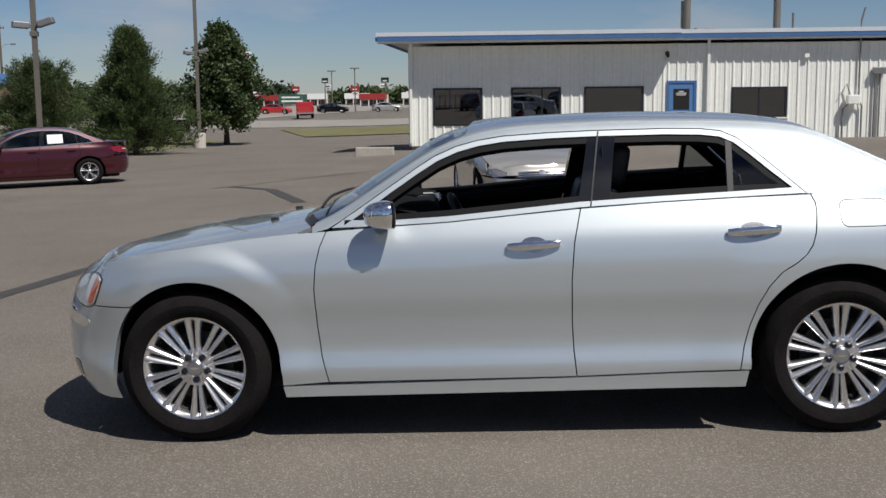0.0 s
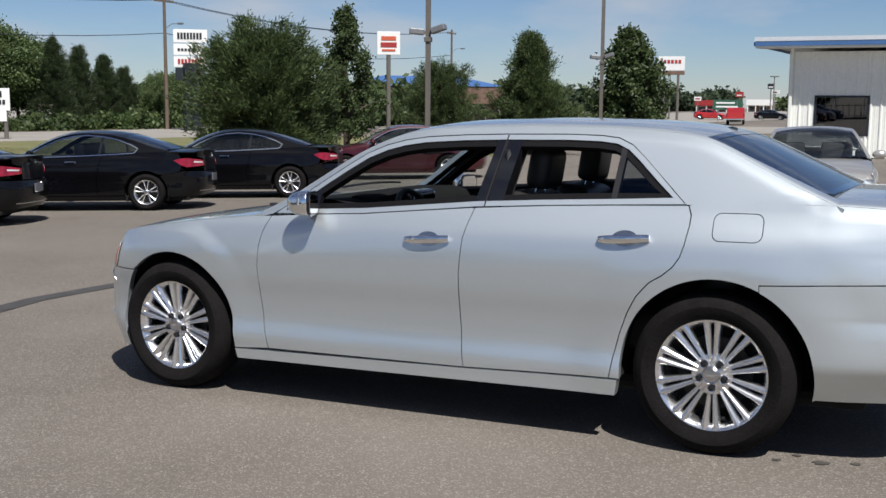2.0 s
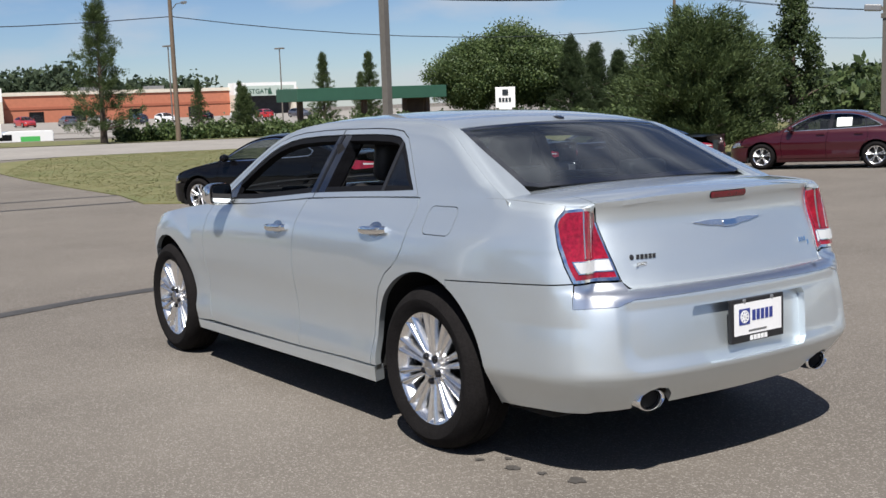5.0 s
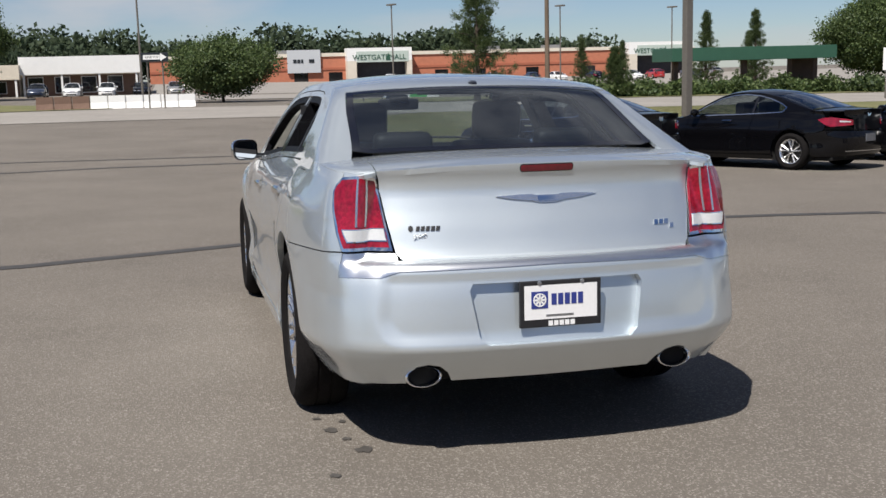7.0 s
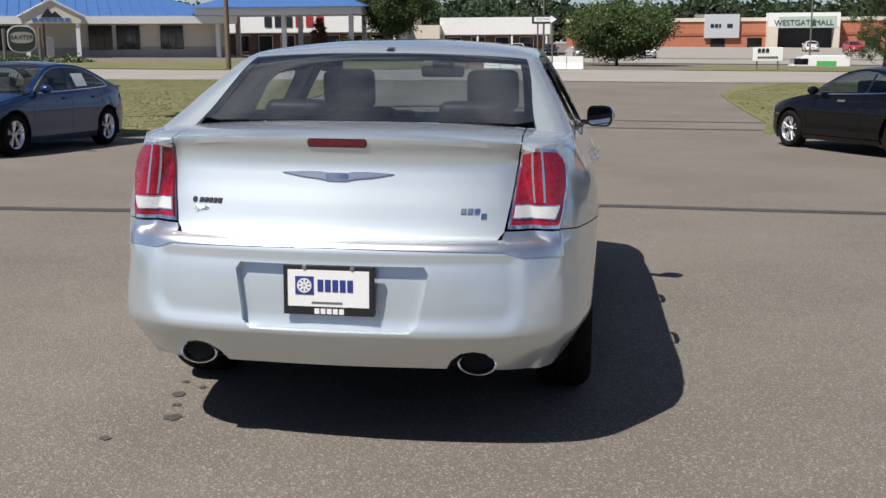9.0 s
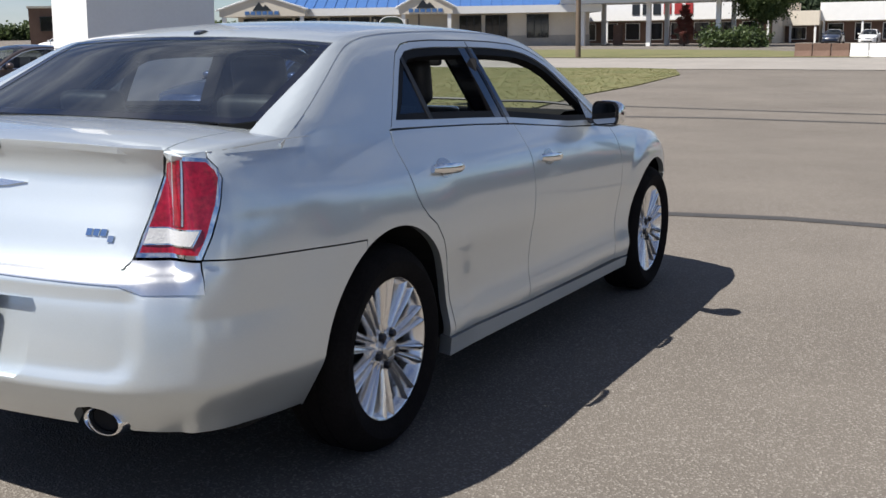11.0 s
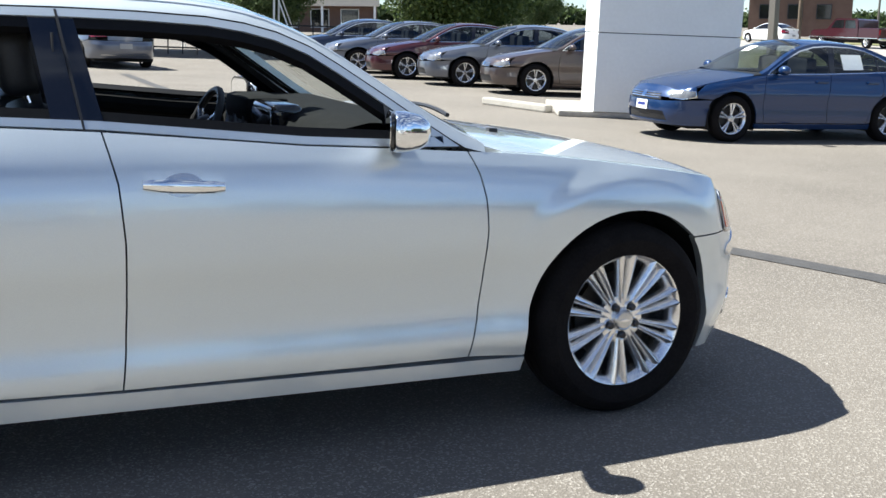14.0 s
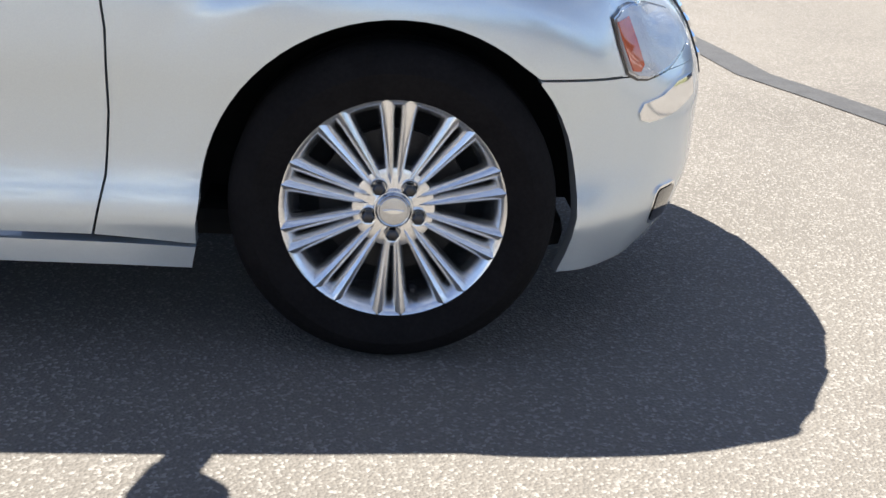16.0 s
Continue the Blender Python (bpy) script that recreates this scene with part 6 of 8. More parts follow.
# ---- other cars ----
def common(coupe):
    """The surfaces of an everyday saloon, or of its two-door sister."""
    rail = [(-1.0, 0.93), (-0.85, 0.985), (-0.5, 1.195), (-0.2, 1.335), (0.05, 1.395), (0.3, 1.415), (0.7, 1.405), (1.0, 1.360), (1.3, 1.260), (1.6, 1.125), (1.78, 1.045)]
    crown = [(-1.25, 0.96), (-1.0, 1.06), (-0.5, 1.315), (-0.2, 1.415), (0.1, 1.455), (0.4, 1.462), (0.8, 1.440), (1.1, 1.385), (1.45, 1.25), (1.90, 1.075)]
    if coupe:
        rail = [(-1.0, 0.93), (-0.85, 0.985), (-0.5, 1.18), (-0.2, 1.315), (0.05, 1.370), (0.3, 1.385), (0.6, 1.365), (0.9, 1.310), (1.2, 1.220), (1.5, 1.120), (1.78, 1.045)]
        crown = [(-1.25, 0.96), (-1.0, 1.05), (-0.5, 1.30), (-0.2, 1.395), (0.1, 1.428), (0.35, 1.430), (0.7, 1.405), (1.0, 1.350), (1.4, 1.23), (1.95, 1.07)]
    return Shape(
        plan=[(-2.33, 0), (-2.31, 0.3), (-2.24, 0.55), (-2.10, 0.72), (-1.88, 0.82), (-1.38, 0.885), (-0.6, 0.905), (0.6, 0.91), (1.38, 0.90), (1.85, 0.855), (2.13, 0.76), (2.31, 0.58), (2.38, 0.3), (2.40, 0)],
        top_edge=[(-2.33, 0.64), (-2.1, 0.715), (-1.8, 0.80), (-1.38, 0.885), (-0.9, 0.945), (-0.3, 0.965), (0.6, 0.99), (1.3, 1.025), (1.8, 1.04), (2.2, 1.03), (2.42, 1.015)],
        side=[(0.15, 0.07), (0.25, 0.03), (0.35, 0.012), (0.50, 0.016), (0.64, 0.0), (0.72, 0.0), (0.76, 0.012), (0.90, 0.035), (1.0, 0.07)],
        rear=[(0.2, 0.12), (0.3, 0.05), (0.45, 0.0), (0.62, 0.0), (0.67, 0.025), (0.8, 0.035), (0.95, 0.045), (1.0, 0.05), (1.05, 0.03)],
        front=[(0.15, 0.10), (0.25, 0.03), (0.40, 0.0), (0.55, 0.01), (0.65, 0.06), (0.75, 0.16)],
        rail=rail, crown=crown,
        deck=[(-2.33, 0.69), (-2.1, 0.775), (-1.8, 0.86), (-1.38, 0.94), (-1.1, 0.985), (-0.9, 1.0), (1.6, 1.09), (1.85, 1.085), (2.2, 1.075), (2.42, 1.05)],
        tumble=(0.98, 0.83, 0.46), wheels=(-1.375, 1.375), radius=0.33, arch=0.375, flare=0.012)


M["any paint"] = car_paint("car paint", (0.3, 0.3, 0.3), 0.4, 0.3)


def road_car(coupe, label):
    S = common(coupe)
    P, G = M["any paint"], 0.004
    R = 0.07
    car = thing("car", label, "car")
    edge = lambda x: float(S.soft(S.top_edge, np.array(x)))
    d0 = [(-0.86, 0.27), (-0.90, 0.55), (-0.88, 0.80), (-0.84, edge(-0.84))]
    d1 = [(0.22, 0.27), (0.20, 0.6), (0.26, edge(0.26))]
    d2 = [(0.92, 0.27), (0.97, 0.40), (1.06, 0.56), (1.17, 0.70), (1.20, 0.85), (1.16, edge(1.16))]
    if coupe:
        d1 = None
        d2 = [(0.52, 0.27), (0.50, 0.55), (0.55, 0.80), (0.60, edge(0.60))]
    dlo = [(-0.74, 1.005), (-0.46, 1.165), (-0.2, 1.285), (0.05, 1.345), (0.3, 1.365), (0.7, 1.355), (0.95, 1.315), (1.18, 1.235), (1.42, 1.115), (1.50, 1.055)]
    if coupe:
        dlo = [(-0.74, 1.005), (-0.46, 1.150), (-0.2, 1.268), (0.05, 1.322), (0.3, 1.336), (0.6, 1.310), (0.85, 1.255), (1.10, 1.165), (1.22, 1.10), (1.18, 1.04)]
    for sg in (-1, 1):
        F, C = S.side_xz(sg), S.cabin(sg)
        loop = [(-0.99, 0.27)] + d0 + [(x, edge(x) - 0.002) for x in (-1.0, -1.2, -1.4, -1.6, -1.8)] + [(-1.92, 0.70), (-1.93, 0.60), (-1.70, 0.585)] + arc(-1.375, 0.33, 0.38, 138, -8, 14)[1:-1]
        patch("front_wing", inset_loop(loop, G), F, P, car, R, depth=0.03)
        if d1:
            patch("front_door", inset_loop(d0 + [(x, edge(x)) for x in (-0.6, -0.2)] + d1[::-1], G), F, P, car, R, depth=0.03)
            patch("rear_door", inset_loop(d1 + [(x, edge(x)) for x in (0.6, 0.95)] + d2[::-1], G), F, P, car, R, depth=0.03)
        else:
            patch("front_door", inset_loop(d0 + [(x, edge(x)) for x in (-0.6, -0.2, 0.2)] + d2[::-1], G), F, P, car, R, depth=0.03)
        q = d2 + [(x, edge(x)) for x in (1.35, 1.5, 1.7, 1.85, 1.95)] + [(2.0, 0.94), (2.02, 0.82), (1.98, 0.70), (1.70, 0.62)] + arc(1.375, 0.33, 0.38, 48, 188, 14)[1:]
        patch("rear_quarter", inset_loop(q, G), F, P, car, R, depth=0.03)
        patch("sill", [(-1.0, 0.19), (1.0, 0.19), (1.0, 0.262), (-1.0, 0.262)], F, P, car, 0.1, depth=0.04, lift=0.003)
        low = [(x, edge(x) + 0.006) for x in (-0.80, -0.3, 0.3, 0.9, 1.15 if coupe else 1.46)]
        glass = low[:1] + low[1:] + dlo[::-1]
        patch("side_glass", glass, C, M["glass"], car, 0.08, depth=0, lift=-0.006)
        patch("window_trim", inset_loop(glass, -0.012), C, M["chrome"], car, 0.08, holes=[inset_loop(glass, 0.004)], depth=0.01, lift=0.003)
        if d1:
            patch("centre_post", [(0.24, edge(0.24)), (0.34, edge(0.34)), (0.40, 1.365), (0.30, 1.368)], C, M["gloss"], car, 0.1, depth=0, lift=-0.002)
            patch("quarter_post", [(1.12, edge(1.12)), (1.16, edge(1.16)), (1.14, 1.25), (1.10, 1.26)], C, M["gloss"], car, 0.1, depth=0, lift=-0.002)
        else:
            patch("centre_post", [(0.52, edge(0.52)), (0.57, edge(0.57)), (0.60, 1.31), (0.55, 1.315)], C, M["gloss"], car, 0.1, depth=0, lift=-0.002)
        rail_line = [(x, float(S.soft(S.rail, np.array(x)))) for x in np.linspace(-0.92, 1.78, 26)]
        loop = [(-0.92, edge(-0.92))] + [(-0.82, edge(-0.82) + 0.006)] + dlo + [(x, edge(x)) for x in ((1.22,) if coupe else ()) + (1.52, 1.65, 1.75)] + rail_line[::-1]
        patch("roof_rail", loop, C, P, car, R, depth=0, trim=M["leather"])
        for x0 in ((-0.05,) if coupe else (-0.02, 0.88)):
            y = float(S.low(S.s_of(np.array(x0)), np.array(0.86))[1])
            part("handle", box(x0, x0 + 0.20, min(sg * y, sg * (y + 0.035)), max(sg * y, sg * (y + 0.035)), 0.85, 0.885, 0.01), M["chrome"] if coupe else P, car)
        mm = bmesh.new()
        bmesh.ops.create_uvsphere(mm, u_segments=12, v_segments=8, radius=1, matrix=Matrix.Translation((-0.64, sg * 0.96, 1.02)) @ Matrix.Diagonal((0.075, 0.11, 0.07, 1)))
        smooth(part("door_mirror", mm, P, car))
        u0 = float(S.s_of(np.array(-1.93)))
        hl = [(sg * u0, 0.61), (sg * (u0 - 0.02), 0.70), (sg * (u0 - 0.18), 0.705), (sg * (u0 - 0.42), 0.645), (sg * (u0 - 0.42), 0.59), (sg * (u0 - 0.2), 0.575)]
        h = patch("headlamp", hl, S.nose, M["chrome"], car, 0.06, depth=0.02, lift=0.002)
        patch("lens", inset_loop(hl, 0.010), S.nose, M["lamp glass"], h, 0.06, depth=0.005, lift=0.006)
        ut = S.end - float(S.s_of(np.array(1.98)))
        tl = [(sg * 0.46, 0.79), (sg * 0.46, 0.875), (sg * (ut - 0.14), 0.925), (sg * ut, 0.915), (sg * (ut + 0.11), 0.885), (sg * (ut - 0.02), 0.80), (sg * (ut - 0.12), 0.762)]
        b = patch("tail_lamp", tl, S.tail, M["red lens"], car, 0.06, depth=0.02, lift=0.008)
        patch("lens", [(sg * 0.52, 0.835), (sg * 0.52, 0.855), (sg * (ut - 0.27), 0.868), (sg * (ut - 0.27), 0.840)], S.tail, M["clear lens"], b, 0.08, depth=0.004, lift=0.013)
        for cx in S.wheels:
            bm = bmesh.new()
            ring = []
            for i in range(15):
                a = radians(-25 + 230 * i / 14)
                ring.append([bm.verts.new((cx + 0.40 * math.cos(a), sg * yy, 0.335 + 0.40 * math.sin(a))) for yy in (0.87, 0.5)])
            for a, c2 in zip(ring, ring[1:]):
                bm.faces.new((a[0], a[1], c2[1], c2[0]))
            bm.faces.new([r[1] for r in ring])
            part("wheel_housing", bm, M["liner"], car)
    un = float(S.s_of(np.array(-1.70)))
    right = [(un - 0.22, 0.575), (un, 0.585), (un - 0.04, 0.52), (un - 0.06, 0.36), (un - 0.07, 0.21)]
    grl = [(-0.42, 0.555), (0.42, 0.555), (0.36, 0.655), (-0.36, 0.655)]
    low_gr = [(-0.55, 0.26), (0.55, 0.26), (0.48, 0.40), (-0.48, 0.40)]
    loop = right + [(-u, z) for u, z in right[::-1]] + [(-0.44, 0.55), (0.44, 0.55)]
    patch("front_bumper", inset_loop(loop, G), S.nose, P, car, R, holes=[low_gr], depth=0.03)
    patch("lower_grille", low_gr, S.nose, M["black"], car, 0.1, depth=0, lift=-0.02)
    gr = patch("grille", grl, S.nose, M["black"], car, 0.08, depth=0.02)
    for z in (0.575, 0.605, 0.635):
        patch("grille_bar", [(-0.38, z), (0.38, z), (0.38, z + 0.012), (-0.38, z + 0.012)], S.nose, M["chrome"], gr, 0.1, depth=0.006, lift=0.006)
    patch("badge", rounded(-0.05, 0.05, 0.58, 0.66, 0.02, 3), S.nose, M["chrome"], gr, 0.05, depth=0.006, lift=0.012)
    ua = [(S.end - float(S.s_of(np.array(x))), z) for x, z in arc(1.375, 0.33, 0.38, 48, -12, 8)]
    uq = S.end - float(S.s_of(np.array(2.0)))
    rg = [(0, 0.27), (0.6, 0.25), (ua[-1][0] - 0.1, 0.24)] + ua[::-1] + [(uq, 0.70), (0.62, 0.69), (0, 0.69)]
    patch("rear_bumper", inset_loop(rg + [(-u, z) for u, z in rg[::-1][1:-1]], G), S.tail, P, car, R, depth=0.03)
    patch("bumper_strip", [(-0.62, 0.335), (0.62, 0.335), (0.62, 0.350), (-0.62, 0.350)], S.tail, M["satin"], car, 0.1, depth=0.01, lift=0.006)
    crest, lip = [], []
    for u in (0.66, 0.5, 0.3, 0.0):
        z = 1.04
        for _ in range(6):
            x, y, _z = (float(v) for v in S.tail(np.array(u), np.array(z)))
            z = float(S.lid(np.array(x), np.array(y))[2])
        crest.append((u, z))
        lip.append((x, y))
    tf = [(-0.44, 0.70), (0.44, 0.70), (0.45, 0.9), (0.64, 0.95)] + crest + [(-u, z) for u, z in crest[::-1][1:]] + [(-0.64, 0.95), (-0.45, 0.9)]
    patch("boot_face", tf, S.tail, P, car, R, depth=0.02)
    part("licence_plate", box(2.385, 2.408, -0.155, 0.155, 0.50, 0.63, 0.004), M["gauge"], car)
    patch("boot_badge", rounded(-0.05, 0.05, 0.93, 1.0, 0.02, 3), S.tail, M["chrome"], car, 0.05, depth=0.005, lift=0.01)
    brow, nosing = [], []
    for u in np.linspace(0, u0 - 0.01, 9):
        z = 0.70
        for _ in range(12):
            x, y, _z = (float(v) for v in S.nose(np.array(u), np.array(z)))
            z += 0.5 * (float(S.lid(np.array(x), np.array(y))[2]) - z)
        brow.append((u, z + 0.003))
        nosing.append((x + 0.003, y))
    patch("header_panel", [(-u0 + 0.01, 0.60), (u0 - 0.01, 0.60)] + brow[::-1] + [(-u, z) for u, z in brow[1:]], S.nose, P, car, R, depth=0, lift=-0.002)
    half = nosing + [(x, float(S.shoulder(x)) - 0.004) for x in np.linspace(-1.90, -1.05, 10)] + [(-0.98, 0.72), (-1.08, 0.5), (-1.15, 0)]
    patch("bonnet", half + [(x, -y) for x, y in half[::-1][1:-1]], S.lid, P, car, R, depth=0.02, centre=(-1.6, 0, 0.3))
    cw = [(-1.15, 0), (-1.08, 0.5), (-0.98, 0.74), (-0.90, 0.72), (-1.0, 0.4), (-1.05, 0)]
    patch("cowl", cw + [(x, -y) for x, y in cw[::-1][1:-1]], lambda x, y: (x, y, S.lid(x, y)[2] - 0.015), M["black"], car, 0.1, depth=0, centre=(-1, 0, 0.3))
    half = [(1.72, 0), (1.72, 0.55)] + [(x, float(S.shoulder(x)) + 0.002) for x in (1.70, 1.85, 2.0, 2.1, 2.18) if x < lip[0][0] - 0.03] + lip
    patch("boot_lid", half + [(x, -y) for x, y in half[::-1][1:-1]], S.lid, P, car, R, depth=0.02, centre=(2.0, 0, 0.6))
    hw = lambda x, d: float(S.upper(x, S.soft(S.rail, np.array(x)))) - d
    rear_x = 0.95 if coupe else 1.10
    ws = [(-1.2, 0.0), (-1.13, 0.35), (-1.02, 0.6)] + [(x, hw(x, 0.05)) for x in np.linspace(-0.9, -0.12, 8)] + [(-0.08, 0.3), (-0.07, 0)]
    patch("windscreen", ws + [(x, -y) for x, y in ws[::-1][1:-1]], S.roof, M["clear"], car, 0.1, depth=0, centre=(0.3, 0, 0.4), lift=-0.003)
    rw = [(rear_x + 0.03, 0), (rear_x + 0.02, 0.3)] + [(x, hw(x, 0.06)) for x in np.linspace(rear_x, 1.72, 8)] + [(1.84, 0.4), (1.87, 0)]
    patch("rear_window", rw + [(x, -y) for x, y in rw[::-1][1:-1]], S.roof, M["dark glass"], car, 0.1, depth=0, centre=(0.3, 0, 0.4), lift=-0.003)
    half = [(-0.06, 0), (-0.07, 0.3)] + [(x, hw(x, -0.001)) for x in np.linspace(-0.11, rear_x, 12)] + [(rear_x + 0.02, 0.3), (rear_x + 0.03, 0)]
    patch("roof_panel", half + [(x, -y) for x, y in half[::-1][1:-1]], S.roof, P, car, R, depth=0.01, centre=(0.3, 0, 0.4), trim=M["headliner"])
    for sg in (-1, 1):
        for a, b, nm in ((-0.92, -0.11, "front_pillar"), (rear_x, 1.75, "rear_pillar")):
            loop = [(x, sg * hw(x, 0.06)) for x in np.linspace(a, b, 8)] + [(x, sg * hw(x, -0.001)) for x in np.linspace(b, a, 8)]
            patch(nm, loop, S.roof, P, car, R, depth=0.01, centre=(0.3, 0, 0.4))
    part("underbody", box(-2.0, 2.1, -0.72, 0.72, 0.17, 0.30, 0.04), M["liner"], car)
    part("cabin_floor", box(-1.0, 1.6, -0.72, 0.72, 0.30, 0.70, 0.03), M["liner"], car)
    smooth(part("dashboard", box(-1.0, -0.5, -0.72, 0.72, 0.6, 0.96, 0.06), M["leather"], car))
    for sy in (-0.36, 0.36):
        smooth(part("front_seat", box(0.0, 0.20, sy - 0.24, sy + 0.24, 0.6, 1.20, 0.07), M["leather"], car))
    smooth(part("rear_seat", box(0.95, 1.25, -0.62, 0.62, 0.6, 1.05, 0.07), M["leather"], car))
    w = wheel(0.33, 0.22, 0.225, M["alloy"], (5, 0.052) if coupe else (5, 0.034), "alloy wheel")
    put_wheels(car, w, S.wheels, 0.785, 0.33, "")
    drop_thing(w)
    return car


def paint_over(car, material):
    """Gives one car its own colour; its meshes stay shared."""
    for o in car.children_recursive:
        if o.type == 'MESH' and o.data.materials and o.data.materials[0] == M["any paint"]:
            o.material_slots[0].link = 'OBJECT'
            o.material_slots[0].material = material
    return car


PAINT = {k: car_paint(k + " paint", c, m, 0.32) for k, c, m in (
    ("black", (0.003, 0.003, 0.004), 0.0), ("maroon", (0.050, 0.003, 0.008), 0.3), ("blue", (0.003, 0.026, 0.098), 0.3), ("brown", (0.075, 0.055, 0.05), 0.5),
    ("grey", (0.13, 0.14, 0.17), 0.6), ("dark red", (0.055, 0.008, 0.014), 0.4), ("navy", (0.02, 0.03, 0.06), 0.4), ("champagne", (0.55, 0.53, 0.49), 0.6), ("white", (0.80, 0.80, 0.79), 0.0), ("red", (0.45, 0.02, 0.02), 0.1))}
PAINT["black"].node_tree.nodes["Principled BSDF"].inputs["Coat Weight"].default_value = 0.6
SALOON = road_car(False, "four-door saloon")
COUPE = road_car(True, "two-door coupe")


def park(proto, x, y, nose, paint, label, group="", size=1.0):
    """x, y: the middle between the axles. nose: the way it points."""
    a = math.atan2(nose[1], nose[0]) - math.pi
    z = float(height(x, y))
    e = 1.2
    c = copy_thing(proto, pose(x, y, z, 0, 0, math.degrees(a)))
    if x < -15:
        fwd = Vector(nose).normalized()
        z0, z1 = float(height(x - fwd.x * e, y - fwd.y * e)), float(height(x + fwd.x * e, y + fwd.y * e))
        c.matrix_basis = Matrix.Translation((x, y, (z0 + z1) / 2 + 0.03)) @ pose(0, 0, 0, 0, math.degrees(math.atan2(z1 - z0, 2 * e)), math.degrees(a))
    c.scale = (size, size, size)
    paint_over(c, PAINT[paint])
    return tagged(c, label, "car", group)


KN = (-0.903, -0.43)
for i, (x, y) in enumerate(((-11.42, 5.62), (-10.91, 9.31), (-10.4, 13.0))):
    # from the near rear wheel to the middle of the car
    mx, my = x + KN[0] * 1.36 + 0.43 * 0.78 * -1, y + KN[1] * 1.36 + 0.903 * 0.78
    park(COUPE, mx, my, KN, "black", "glossy black two-door coupe parked on the lot", "black coupes in a row")
red = park(SALOON, -10.5 + KN[0] * 1.36 - 0.33, 20.5 + KN[1] * 1.36 + 0.70, KN, "maroon", "maroon four-door saloon with a window sticker, parked on the lot")
blue = park(SALOON, -10.35, -8.25, (0.995, -0.09), "blue", "blue four-door compact saloon parked by the white pylon", size=0.955)
ROW = ((-12.25, -16.45, "brown", "dark brown saloon in the dealer's row"), (-11.95, -19.2, "grey", "blue-grey saloon in the dealer's row"), (-11.65, -21.9, "dark red", "dark red saloon in the dealer's row"),
       (-11.35, -24.6, "grey", "blue-grey saloon in the dealer's row"), (-11.05, -27.3, "navy", "navy saloon in the dealer's row"))
for x, y, p, l in ROW:
    park(SALOON, x, y, (0.97, -0.24), p, l, "saloons in the dealer's row")
park(SALOON, 0.35, -17.2, (0.12, -0.99), "black", "black saloon seen from behind on the lot")
park(SALOON, 3.6, -19.4, (0.12, -0.99), "navy", "navy saloon seen from behind on the lot")
park(SALOON, -3.4, -26.5, (0.12, -0.99), "grey", "grey saloon seen from behind on the lot")
park(SALOON, 0.05, 12.05, (0.17, -0.985), "champagne", "pale silver saloon facing the lot", size=0.955)
park(SALOON, -72.5, -63.2, (0.80, 0.60), "grey", "grey car parked before the low cream building")
park(SALOON, -56.3, -61.0, (0.05, -1.0), "white", "white saloon on the street")
for i in range(11):
    park(SALOON, -150 + (i * 7 % 5), 30 + i * 5.1, (1, 0.1) if i % 2 else (-1, 0.05), ("white", "red", "grey", "champagne", "navy", "white", "black")[i % 7], "parked car in front of the mall", "cars in the mall car park")
for i in range(7):
    park(SALOON, -112, -14 + i * 3.4, (1, 0.0), ("navy", "white", "white", "black", "champagne", "red", "white")[i], "parked car in front of the white shop", "cars before the white shop")
for i in range(6):
    park(SALOON, -34 + i * 7.5, 150 + (i % 3) * 4.5, (1, 0.05), ("red", "black", "champagne", "grey", "red", "white")[i], "car on the far highway", "cars on the highway")
drop_thing(SALOON)
drop_thing(COUPE)
# price papers in the windows
for car, x, s in ((red, 0.45, 1), (blue, 0.5, 1)):
    for sg in (-1, 1):
        S = common(False)
        patch("window_sticker", [(x, 1.04), (x + 0.36, 1.05), (x + 0.36, 1.26), (x, 1.26)], S.cabin(sg), M["paper"], car, 0.1, depth=0, lift=0.004)


# windscreen paper and a front tag on the blue car
S = common(False)
patch("windscreen_paper", [(-0.62, -0.02), (-0.44, -0.02), (-0.44, 0.16), (-0.62, 0.16)], S.roof, M["paper"], blue, 0.06, depth=0, lift=0.004, centre=(0.3, 0, 0.4))
tag = patch("front_tag", rounded(-0.15, 0.15, 0.40, 0.53, 0.01, 3), S.nose, M["white"], blue, 0.05, depth=0.006, lift=0.012)
patch("lettering_bar", rounded(-0.10, 0.10, 0.45, 0.49, 0.005, 2), S.nose, M["blue ink"], tag, 0.05, depth=0.002, lift=0.0145)


